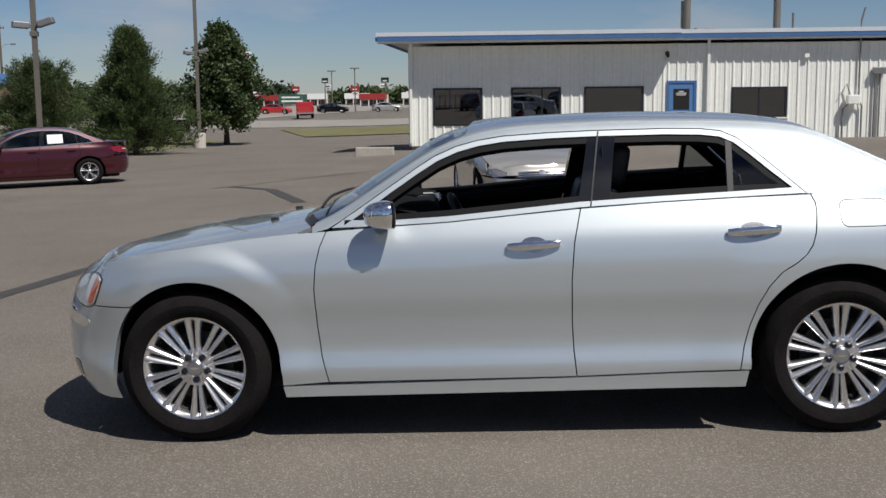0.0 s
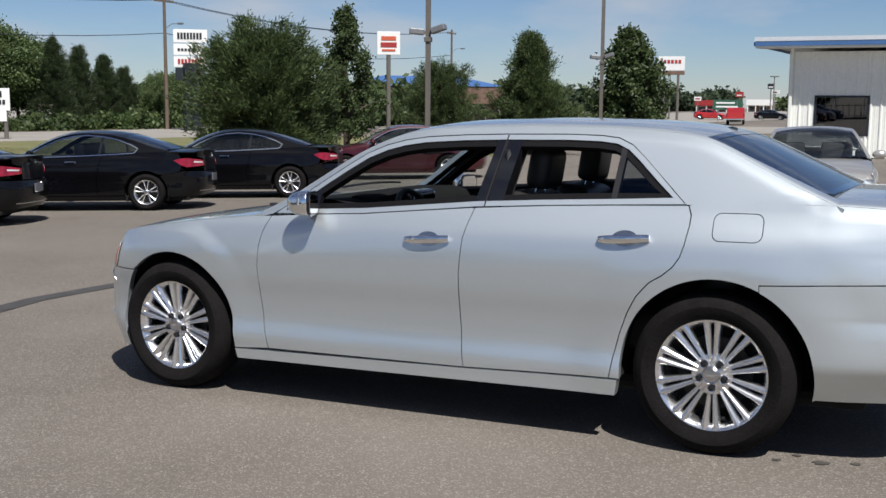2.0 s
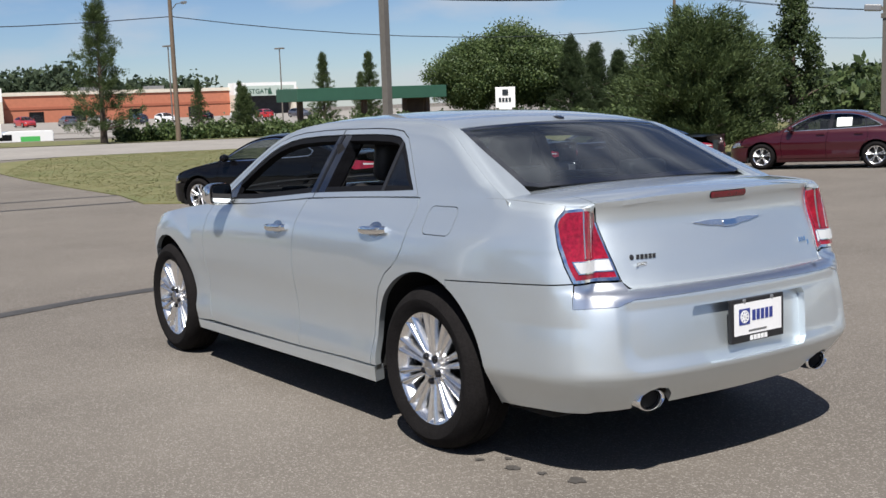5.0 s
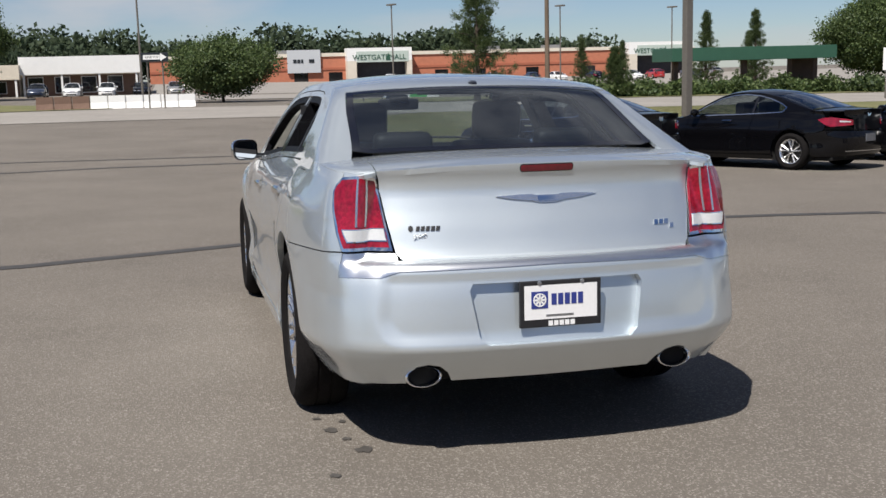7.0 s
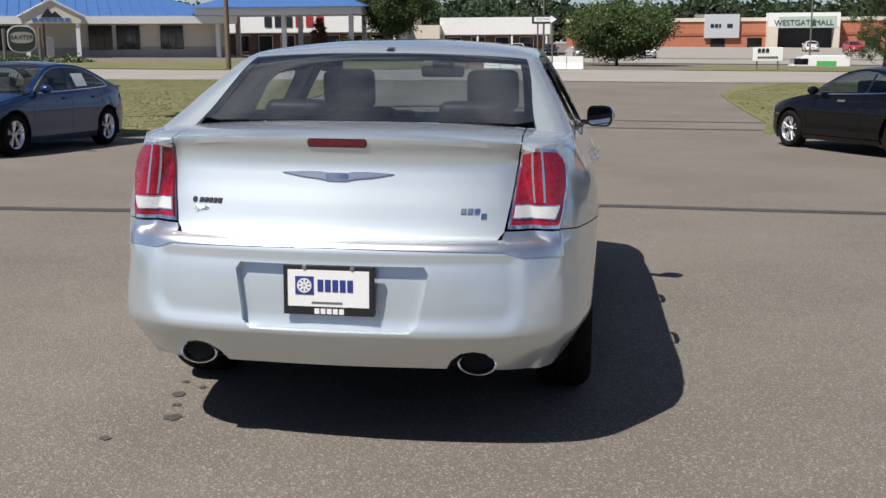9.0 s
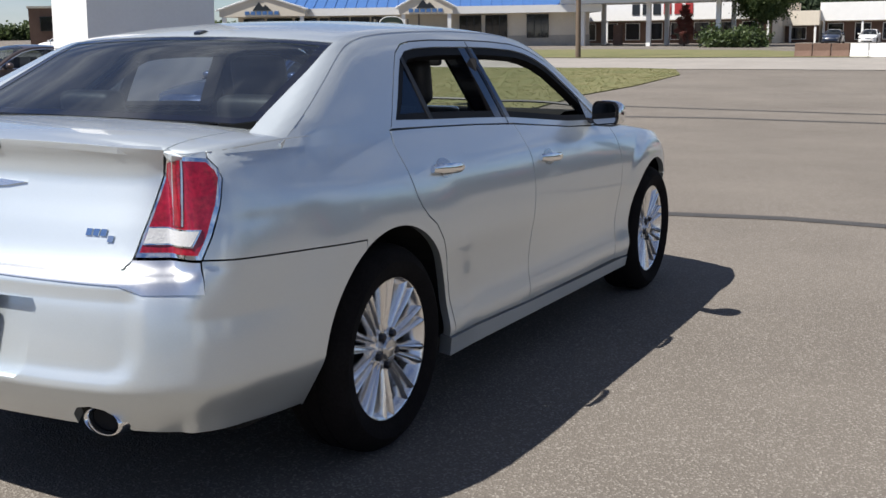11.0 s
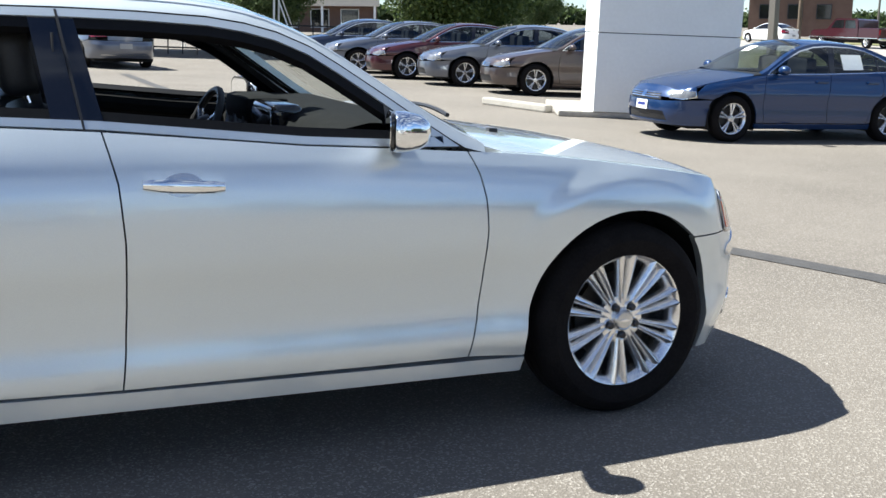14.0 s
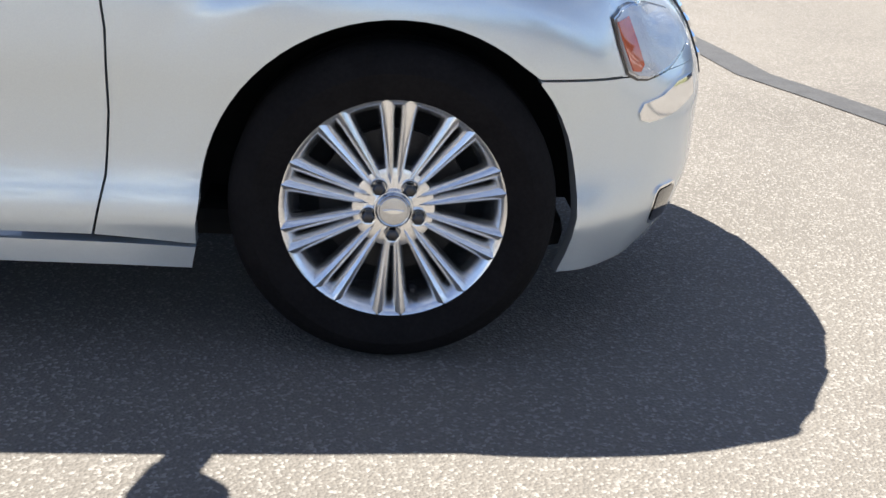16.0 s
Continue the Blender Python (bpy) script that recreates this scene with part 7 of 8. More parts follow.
def pickup(x, y, nose, paint, label):
    """A crew-cab pickup with an open bed."""
    car = thing("pickup_truck", label, "truck")
    P = PAINT[paint]
    prof = [(-2.75, 0.55), (-2.72, 0.95), (-2.55, 1.08), (-1.35, 1.16), (-0.75, 1.80), (-0.55, 1.86), (1.05, 1.86), (1.25, 1.78), (1.32, 1.20), (1.36, 0.50)]
    bm = prism(prof, -0.93, 0.93, Matrix.Rotation(radians(90), 4, 'X'), 0.04)
    smooth(part("cab", bm, P, car), 35)
    for y0, y1 in ((-0.97, -0.90), (0.90, 0.97)):
        part("bed_side", box(1.40, 3.05, y0, y1, 0.62, 1.28, 0.03), P, car)
    part("tail_gate", box(2.99, 3.06, -0.9, 0.9, 0.66, 1.28, 0.03), P, car)
    part("bed_floor", box(1.40, 3.0, -0.9, 0.9, 0.62, 0.75), M["black"], car)
    part("rear_bumper", box(3.06, 3.18, -0.95, 0.95, 0.50, 0.66, 0.03), M["chrome"], car)
    part("front_bumper", box(-2.86, -2.74, -0.95, 0.95, 0.45, 0.66, 0.03), M["chrome"], car)
    part("chassis", box(-2.5, 2.9, -0.6, 0.6, 0.32, 0.56), M["liner"], car)
    for sg in (-1, 1):
        ys = (sg * 0.925, sg * 0.938)
        for pts in ([(-0.98, 1.24), (-0.62, 1.74), (0.10, 1.76), (0.10, 1.24)], [(0.18, 1.24), (0.18, 1.76), (0.98, 1.76), (1.12, 1.24)]):
            b = bmesh.new()
            va = [b.verts.new((px, ys[0], pz)) for px, pz in pts]
            vb = [b.verts.new((px, ys[1], pz)) for px, pz in pts]
            b.faces.new(va), b.faces.new(vb[::-1])
            for k in range(4):
                b.faces.new((va[k], vb[k], vb[(k + 1) % 4], va[(k + 1) % 4]))
            bmesh.ops.recalc_face_normals(b, faces=b.faces)
            part("side_glass", b, M["gloss"], car)
        part("tail_lamp", box(3.05, 3.075, min(sg * 0.82, sg * 0.95), max(sg * 0.82, sg * 0.95), 0.86, 1.2, 0.01), M["red lens"], car)
        part("side_stripe", box(-2.6, 2.95, min(sg * 0.965, sg * 0.978), max(sg * 0.965, sg * 0.978), 0.62, 0.66), M["chrome"], car)
    w = wheel(0.38, 0.25, 0.23, M["alloy"], (5, 0.034), "alloy wheel")
    put_wheels(car, w, (-1.75, 2.05), 0.83, 0.38, "")
    drop_thing(w)
    a = math.degrees(math.atan2(nose[1], nose[0])) - 180
    car.matrix_basis = pose(x, y, float(height(x, y)) + 0.03, 0, 0, a)
    return car


pickup(-55.0, -51.6, (0.05, -1.0), "dark red", "dark red crew-cab pickup truck on the street")
pickup(-23.7, 118.0, (-0.2, 0.98), "red", "red pickup truck beside the highway")
pickup(-21.5, 56.5, (-0.8, 0.5), "black", "black pickup truck behind the trees")
van = thing("panel_van", "white panel van with a green patch on the street", "van")
prof = [(-2.3, 0.35), (-2.25, 0.95), (-1.6, 1.15), (-1.0, 1.72), (-0.7, 1.86), (2.4, 1.88), (2.5, 1.7), (2.5, 0.35)]
smooth(part("body", prism(prof, -0.95, 0.95, Matrix.Rotation(radians(90), 4, 'X'), 0.06), PAINT["white"], van), 35)
part("windscreen", box(-1.5, -0.5, -0.97, 0.97, 1.18, 1.62, 0.02), M["gloss"], van)
for sg in (-1, 1):
    part("green_patch", box(0.1, 1.5, min(sg * 0.95, sg * 0.957), max(sg * 0.95, sg * 0.957), 1.0, 1.45), mat("green print", (0.08, 0.42, 0.10), 0.5), van)
w = wheel(0.34, 0.22, 0.2, M["alloy2"], (5, 0.034), "steel wheel")
put_wheels(van, w, (-1.45, 1.55), 0.84, 0.34, "")
drop_thing(w)
van.matrix_basis = pose(-79.0, 17.0, float(height(-79.0, 17.0)) - 1.1, 0, 0, 90)


# ---- buildings ----
M["clad"] = mat("white ribbed steel", (0.87, 0.88, 0.82), 0.45, var=0.05, scale=0.9, bump=0.04, bscale=8)
M["blue trim"] = mat("blue painted steel", (0.07, 0.16, 0.36), 0.4, var=0.08, scale=2)
M["roof white"] = mat("pale roof sheet", (0.62, 0.66, 0.70), 0.4, var=0.06, scale=1)
# near-black colour that stands in for the shade inside rooms and entries
M["room shade"] = mat("painted dimness", (0.05, 0.05, 0.055), 0.9, var=0.2, scale=2)
M["galv"] = mat("galvanised steel", (0.30, 0.30, 0.30), 0.45, 0.7, var=0.12, scale=6)
M["pole"] = mat("bronze-brown pole", (0.16, 0.145, 0.125), 0.5, 0.2, var=0.1, scale=2)
M["stucco"] = mat("cream stucco", (0.66, 0.60, 0.50), 0.9, var=0.06, scale=1, bump=0.1, bscale=30)
M["brick"] = mat("orange brick", (0.46, 0.17, 0.10), 0.9, var=0.10, scale=1.5, bump=0.1, bscale=20)
M["brown brick"] = mat("brown brick", (0.16, 0.10, 0.075), 0.9, var=0.15, scale=1.5)
M["blue roof"] = mat("blue standing-seam roof", (0.07, 0.17, 0.42), 0.35, 0.2, var=0.06, scale=1)
M["green sheet"] = mat("dark green sheet metal", (0.035, 0.10, 0.065), 0.45, var=0.1, scale=1)
M["sign white"] = mat("white sign face", (0.80, 0.80, 0.78), 0.4, var=0.03, scale=2)
M["sign red"] = mat("red sign paint", (0.34, 0.035, 0.035), 0.5, var=0.15, scale=3)
M["sign dark"] = mat("dark sign paint", (0.02, 0.025, 0.03), 0.4)
M["wood"] = mat("weathered wood", (0.14, 0.105, 0.075), 0.9, var=0.25, scale=4, stretch=(1, 1, 0.2))


def ground_at(ob, x, y, turn=0.0, lift=0.0):
    """Stands a thing on the land, true to plumb."""
    ob.matrix_basis = Matrix.Translation((x, y, float(height(x, y)) + lift)) @ LEVEL.inverted() @ pose(0, 0, 0, 0, 0, turn)
    return ob


def window_in(parent, x0, x1, z0, z1, frame_mat, glass, bars=(), y=0.0, sill=True, thick=0.06):
    w = new("window")
    w.parent = parent
    bm = bmesh.new()
    for a, b, c, d in ((x0 - thick, x0, z0 - thick, z1 + thick), (x1, x1 + thick, z0 - thick, z1 + thick), (x0, x1, z1, z1 + thick), (x0, x1, z0 - thick, z0)):
        add_box(bm, a, b, y - 0.05, y + 0.06, c, d)
    for xb in bars:
        add_box(bm, xb - 0.025, xb + 0.025, y - 0.03, y + 0.03, z0, z1)
    part("window_frame", bm, frame_mat, w)
    part("pane", box(x0, x1, y + 0.0, y + 0.008, z0, z1), glass, w)
    if sill:
        part("window_sill", box(x0 - 0.1, x1 + 0.1, y - 0.09, y - 0.02, z0 - 0.10, z0 - thick), M["clad"], w)
    return w


def ribbed_panel(x0, x1, z0, z1, y=0.0, pitch=0.30):
    """A strip of trapezoid-ribbed sheet, ribs standing out to -y."""
    bm = bmesh.new()
    prof = []
    x = x0
    while x < x1 - 0.01:
        for dx, dy in ((0, 0), (0.02, -0.028), (0.06, -0.028), (0.08, 0), (0.155, 0), (0.165, -0.006), (0.185, -0.006), (0.195, 0)):
            if x + dx < x1:
                prof.append((x + dx, y + dy))
        x += pitch
    prof.append((x1, y))
    a = [bm.verts.new((p, q, z0)) for p, q in prof]
    b = [bm.verts.new((p, q, z1)) for p, q in prof]
    for i in range(len(prof) - 1):
        bm.faces.new((a[i], a[i + 1], b[i + 1], b[i]))
    return bm


def service_building():
    """Low steel-clad workshop; its front lies along local x at y = 0."""
    B = thing("service_building", "low white ribbed-steel building with blue roof edge and blue door", "building")
    W, H = 34.0, 3.25
    holes = [(0.85, 2.35, 0.72, 1.84), (3.42, 4.92, 0.72, 1.84), (5.80, 7.60, 0.72, 1.84), (8.47, 9.29, 0.0, 2.0), (10.55, 12.2, 0.92, 1.78)]
    cuts = sorted({0.0, W, *[h[0] - 0.06 for h in holes], *[h[1] + 0.06 for h in holes], *[13.6 + 0.9 * k for k in range(23)]})
    for a, b in zip(cuts, cuts[1:]):
        hit = [h for h in holes if h[0] - 0.07 <= a and b <= h[1] + 0.07]
        spans = [(0.0, H)]
        if hit:
            h = hit[0]
            spans = [(h[3] + 0.06, H)] + ([(0.0, h[2] - 0.06)] if h[2] > 0.2 else [])
        for z0, z1 in spans:
            part("wall_panel", ribbed_panel(a, b, z0, z1), M["clad"], B)
    part("end_wall", box(-0.02, 0.06, 0.0, 11, 0, H), M["clad"], B)
    part("back_wall", box(0, W, 10.9, 11, 0, H), M["clad"], B)
    part("floor_slab", box(0.05, W, 0.1, 10.9, -0.5, 0.02), M["concrete"], B)
    # the room's dimness is put into this wall's colour
    part("inner_wall", box(0.1, W, 4.4, 4.5, 0, H), M["room shade"], B)
    rf = bmesh.new()
    for k in range(int(W / 0.6) + 2):
        x = -0.95 + 0.6 * k
        y0 = 0.4
        add_box(rf, x, x + 0.06, y0, 11.2, H + 0.42, H + 0.46)
    part("roof_ribs", rf, M["roof white"], B)
    part("roof", box(-0.95, 8.75, -0.75, 11.2, H + 0.24, H + 0.42), M["roof white"], B)
    part("roof", box(8.75, W + 0.3, -0.30, 11.2, H + 0.24, H + 0.42), M["roof white"], B)
    part("fascia", box(-0.98, 8.75, -0.80, -0.752, H + 0.16, H + 0.28), M["blue trim"], B)
    part("fascia", box(8.75, W + 0.3, -0.35, -0.302, H + 0.16, H + 0.28), M["blue trim"], B)
    part("fascia", box(-1.0, -0.952, -0.8, 11.2, H + 0.16, H + 0.28), M["blue trim"], B)
    part("gutter_edge", box(-0.98, 8.75, -0.80, -0.755, H + 0.305, H + 0.43), M["roof white"], B)
    part("gutter_edge", box(8.75, W + 0.3, -0.35, -0.305, H + 0.305, H + 0.43), M["roof white"], B)
    part("soffit", box(-0.95, 8.75, -0.75, 0.0, H + 0.10, H + 0.16), M["clad"], B)
    part("soffit", box(8.75, W, -0.30, 0.0, H + 0.10, H + 0.16), M["clad"], B)
    for x in (0.02, 9.68, 19.5, 28):
        part("downpipe", box(x, x + 0.09, -0.13, -0.045, 0.1, H + 0.1, 0.01), M["clad"], B)
    for i, (a, b, z0, z1) in enumerate(holes):
        if i == 3:
            continue
        bars = ((a + b) / 2,) if i == 4 else (((a + b) / 2 + 0.2,) if i == 1 else ())
        window_in(B, a, b, z0, z1, M["sign dark"], M["dark glass"], bars, 0.02, i == 4)
    # things seen dimly inside
    for x, w, h in ((4.2, 1.2, 1.2), (6.9, 1.1, 1.3), (1.9, 0.8, 1.1), (11.6, 0.7, 1.2)):
        part("counter", box(x, x + w, 1.6, 2.2, 0.02, h, 0.03), M["sign white"], B)
    D = new("door")
    D.parent = B
    bm = bmesh.new()
    for a, b, c, d in ((8.41, 8.49, 0, 2.06), (9.27, 9.35, 0, 2.06), (8.49, 9.27, 1.98, 2.06)):
        add_box(bm, a, b, -0.05, 0.05, c, d)
    part("door_frame", bm, M["blue trim"], D)
    bm = bmesh.new()
    for a, b, c, d in ((8.49, 8.62, 0.02, 1.98), (9.14, 9.27, 0.02, 1.98), (8.62, 9.14, 1.80, 1.98), (8.62, 9.14, 0.02, 1.12)):
        add_box(bm, a, b, -0.03, 0.02, c, d)
    part("door_leaf", bm, mat("light blue door paint", (0.10, 0.22, 0.46), 0.4, var=0.05), D)
    part("door_pane", box(8.62, 9.14, -0.012, -0.004, 1.12, 1.80), M["gloss"], D)
    for k, wd in enumerate((0.16, 0.34, 0.30)):
        part("lettering_bar", box(8.88 - wd / 2, 8.88 + wd / 2, -0.020, -0.013, 1.70 - k * 0.055, 1.725 - k * 0.055), M["sign white"], D)
    part("door_handle", box(8.54, 8.57, -0.08, -0.03, 1.0, 1.14, 0.008), M["satin"], D)
    # wall lamp, meter, pipes
    part("wall_lamp", lathe([(0.001, 0), (0.07, 0), (0.05, 0.22), (0.001, 0.23)], 12, Matrix.Translation((8.4, -0.06, 2.95)) @ pose(0, 0, 0, 120)), M["black"], B)
    part("gas_meter", box(14.1, 14.5, -0.32, -0.08, 1.25, 1.55, 0.03), M["clad"], B)
    for pts, r in (([(14.0, -0.12, 0), (14.0, -0.12, 1.1), (14.2, -0.12, 1.3)], 0.035), ([(14.6, -0.1, 0), (14.6, -0.1, 1.2), (14.45, -0.15, 1.45)], 0.03), ([(15.0, -0.09, 0), (15.0, -0.09, 2.35)], 0.04),
                   ([(15.15, -0.09, 0), (15.15, -0.09, 2.2)], 0.03), ([(14.25, -0.12, 1.5), (14.1, -0.12, 1.9), (13.95, -0.12, 1.6)], 0.02), ([(14.5, -0.08, 1.5), (14.5, -0.08, 3.9), (14.6, -0.08, 4.3)], 0.03)):
        smooth(part("conduit", tube(pts, r, 7), M["galv"], B))
    part("junction_box", box(14.9, 15.3, -0.2, -0.03, 2.2, 2.42, 0.02), M["galv"], B)
    part("junction_box", box(12.75, 12.9, -0.12, -0.03, 2.75, 2.9, 0.01), M["clad"], B)
    for x, y, h, r in ((9.7, 4.5, 1.7, 0.13), (9.55, 4.6, 1.3, 0.06), (12.9, 4.5, 1.7, 0.13), (13.4, 4.2, 0.8, 0.04)):
        smooth(part("roof_stack", tube([(x, y, H + 0.4), (x, y, H + 0.4 + h)], r, 12), M["pole"], B))
    part("roof_unit", box(9.95, 10.7, 4.0, 4.8, H + 0.42, H + 0.72, 0.04), M["galv"], B)
    part("kerb_block", box(-1.5, -0.3, -2.3, -2.05, -0.3, 0.08, 0.03), M["concrete"], B)
    return B


sb = service_building()
sb.matrix_basis = Matrix.Translation((-3.45, 30.4, 0.37)) @ LEVEL.inverted()


def lamp_post(x, y, head_z, width=0.15, tall=10.0, arm=0.7, concrete=False):
    """Square steel lamp post with a pair of shoebox floodlights part-way up."""
    p = thing("lamp_post", "square brown lamp post with low-mounted floodlights" if not concrete else "square lamp post on a round concrete foot", "lamp post", "lamp posts on the lot")
    h = width / 2
    part("post", box(-h, h, -h, h, 0.0, tall, 0.012), M["pole"], p)
    if concrete:
        smooth(part("footing", lathe([(0.30, -0.4), (0.30, 0.72), (0.27, 0.76), (0.001, 0.76)], 20), M["concrete"], p))
    else:
        part("base_plate", box(-h - 0.1, h + 0.1, -h - 0.1, h + 0.1, 0.0, 0.04, 0.01), M["galv"], p)
    if head_z:
        for a, tip in ((0.0, 18), (200.0, 4)):
            m = Matrix.Translation((0, 0, head_z)) @ pose(0, 0, 0, 0, 0, a)
            f = part("floodlight", box(0.14, 0.62, -0.20, 0.20, -0.09, 0.10, 0.03, m @ pose(0, 0, 0, 0, -tip, 0)), M["galv"], p)
            part("bracket", box(-0.02, 0.2, -0.05, 0.05, -0.05, 0.05, 0.0, m), M["pole"], p)
        part("collar", box(-h - 0.04, h + 0.04, -h - 0.04, h + 0.04, head_z - 0.3, head_z - 0.15, 0.01), M["pole"], p)
    part("cross_arm", box(-arm, arm, -0.05, 0.05, tall - 0.1, tall, 0.01), M["pole"], p)
    for sx in (-1, 1):
        part("lamp_head", box(sx * arm - 0.25, sx * arm + 0.25, -0.2, 0.2, tall - 0.05, tall + 0.15, 0.03), M["pole"], p)
    return ground_at(p, x, y, 12)


lamp_post(-14.5, 26.9, 4.42)
lamp_post(-15.9, 48.8, 4.72, 0.17, 10.5, 0.7, True)
lamp_post(-15.0, 9.3, 0, 0.16)
lamp_post(-14.9, -13.6, 0, 0.15)

# white sign pylon on its kerbed island
py = thing("sign_pylon", "tall white panelled sign pylon on the lot", "sign")
for k in range(5):
    part("panel", box(-2.31, 0.0, -1.8, 0.0, 0.10 + k * 1.28, 0.10 + (k + 1) * 1.28 - 0.012, 0.012), M["sign white"], py)
part("core", box(-2.28, -0.03, -1.77, -0.03, 0.0, 6.5), M["sign dark"], py)
py.matrix_basis = pose(-9.05, -11.1, 0, 0, 0, -25.5)
isl = thing("kerb_island", "low concrete kerb round the pylon", "kerb")
part("kerb", box(-2.7, 0.5, -2.5, 0.12, 0, 0.10, 0.03), M["concrete"], isl)
isl.matrix_basis = pose(-9.05, -11.25, 0, 0, 0, -25.5)
ws2 = thing("wheel_stop", "short concrete wheel stop on asphalt", "wheel stop")
part("block", box(-0.9, 0.9, -0.09, 0.09, 0, 0.13, 0.03), M["concrete"], ws2)
ws2.matrix_basis = pose(-8.6, -12.9, 0, 0, 0, 100)

# striped tent and railing at the far end of the lot
M["tent blue"] = mat("blue canvas", (0.10, 0.28, 0.52), 0.8, var=0.05)
M["tent white"] = mat("white canvas", (0.78, 0.78, 0.76), 0.8, var=0.04)
tent = thing("marquee", "blue and white striped marquee on white poles", "tent")
for i in range(12):
    bm = bmesh.new()
    a0, a1 = 2 * math.pi * i / 12, 2 * math.pi * (i + 1) / 12
    rows = []
    for r, z in ((4.6, 2.3), (4.6, 2.6), (3.2, 2.95), (1.6, 3.7), (0.05, 5.0)):
        rows.append((bm.verts.new((r * math.cos(a0), r * math.sin(a0), z)), bm.verts.new((r * math.cos(a1), r * math.sin(a1), z))))
    for p, q in zip(rows, rows[1:]):
        bm.faces.new((p[0], p[1], q[1], q[0]))
    part("canvas_panel", bm, M["tent blue"] if i % 2 else M["tent white"], tent)
for i in range(6):
    a = 2 * math.pi * i / 6 + 0.2
    smooth(part("tent_pole", tube([(4.55 * math.cos(a), 4.55 * math.sin(a), 0), (4.55 * math.cos(a), 4.55 * math.sin(a), 2.35)], 0.04, 8), M["sign white"], tent))
    smooth(part("guy_rope", tube([(5.6 * math.cos(a), 5.6 * math.sin(a), 0), (4.55 * math.cos(a), 4.55 * math.sin(a), 2.4)], 0.025, 6), M["sign white"], tent))
tent.matrix_basis = pose(-7.2, -37.0, float(height(-7.2, -37.0)))
fence = thing("railing", "black iron railing on the grass edge", "fence")
for i in range(36):
    part("picket", box(-0.02 + i * 0.5, 0.02 + i * 0.5, -0.02, 0.02, 0, 1.25), M["black"], fence)
for z in (0.2, 1.1):
    part("rail", box(0, 17.5, -0.02, 0.02, z, z + 0.05), M["black"], fence)
fence.matrix_basis = pose(-14.8, -32.0, 0.02, 0, 0, -20)


# signs
def board(name, x, y, turn, posts, boards, label, category="sign"):
    """Posts (x, radius, height) and boards (x0, x1, z0, z1, material, bars)."""
    s = thing(name, label, category)
    for px, r, h in posts:
        smooth(part("post", tube([(px, 0, 0), (px, 0, h)], r, 8), M["pole"] if r < 0.4 else M["sign dark"], s))
    for x0, x1, z0, z1, material, bars in boards:
        p = part("board", box(x0, x1, -0.16, 0.16, z0, z1, 0.02), material, s)
        for bx0, bx1, bz0, bz1, bm_ in bars:
            part("lettering_bar", box(bx0, bx1, -0.19, -0.163, bz0, bz1), bm_, p)
    return ground_at(s, x, y, turn)


def bars_row(x0, x1, z0, z1, n, material):
    w = (x1 - x0) / n
    return [(x0 + i * w, x0 + (i + 0.72) * w, z0, z1, material) for i in range(n)]


W_, D_, R_ = M["sign white"], M["sign dark"], M["sign red"]
board("pylon_sign", -53.6, 62.0, 41, [(0, 0.7, 5.2)], [(-1.3, 1.25, 6.75, 7.75, W_, bars_row(-1.0, 0.9, 7.0, 7.5, 8, D_)), (-1.3, 1.1, 5.8, 6.65, W_, bars_row(-1.0, 0.8, 6.1, 6.3, 7, D_)),
       (-1.3, 1.1, 4.9, 5.7, W_, bars_row(-1.0, 0.8, 5.1, 5.5, 7, R_)), (-1.2, 1.0, 3.9, 4.85, D_, bars_row(-0.4, 0.3, 4.2, 4.5, 3, W_))], "tall three-panel shop sign on a dark post")
board("restaurant_sign", -38.5, 66.3, 33, [(0, 0.16, 6.2)], [(-0.85, 0.85, 5.9, 7.6, W_, [(-0.55, 0.55, 6.95, 7.25, M["amber"]), (-0.6, 0.6, 6.45, 6.8, R_), (-0.5, 0.5, 6.15, 6.3, M["amber"])])], "white rounded restaurant sign on a post")
board("bank_sign", -31.9, 120.8, 12, [(-0.8, 0.15, 5.6), (0.8, 0.15, 5.6)], [(-1.5, 1.5, 6.1, 7.7, W_, bars_row(-0.9, 1.2, 6.9, 7.3, 5, R_)), (-1.5, 1.5, 5.6, 6.05, M["brown brick"], [])], "white and maroon sign on two posts")
board("monument_sign", -47.7, 38.3, 50, [(-0.35, 0.12, 1.6), (0.35, 0.12, 1.6)], [(-0.6, 0.6, 1.6, 2.85, W_, [(-0.18, 0.18, 2.35, 2.7, D_)] + bars_row(-0.4, 0.4, 1.95, 2.2, 4, D_)), (-0.4, 0.4, 1.0, 1.6, W_, [])], "white shield-shaped sign on green posts")
ow = board("one_way_sign", -58.0, -1.9, 90, [(-0.42, 0.045, 3.0), (0.42, 0.045, 3.0)], [(-0.75, 0.75, 2.62, 3.12, D_, [])], "black one way arrow sign on two posts")
part("arrow", prism([(-0.62, -0.13), (0.32, -0.13), (0.32, -0.22), (0.66, 0), (0.32, 0.22), (0.32, 0.13), (-0.62, 0.13)], 0.165, 0.172, Matrix.Translation((0, 0, 2.87)) @ pose(0, 0, 0, 90)), W_, ow)
words("ONE WAY", 0.17, D_, ow, Matrix.Translation((-0.10, -0.175, 2.87)) @ pose(0, 0, 0, 90))
board("yard_sign", -61.5, 11.1, 90, [(-0.6, 0.04, 1.0), (0.6, 0.04, 1.0)], [(-0.85, 0.85, 0.55, 1.35, W_, bars_row(-0.6, 0.1, 1.05, 1.28, 3, D_) + bars_row(-0.6, 0.6, 0.72, 0.82, 8, D_))], "white notice board on short posts by the street")
mo = thing("town_sign", "dark oval carved sign between wooden posts", "sign")
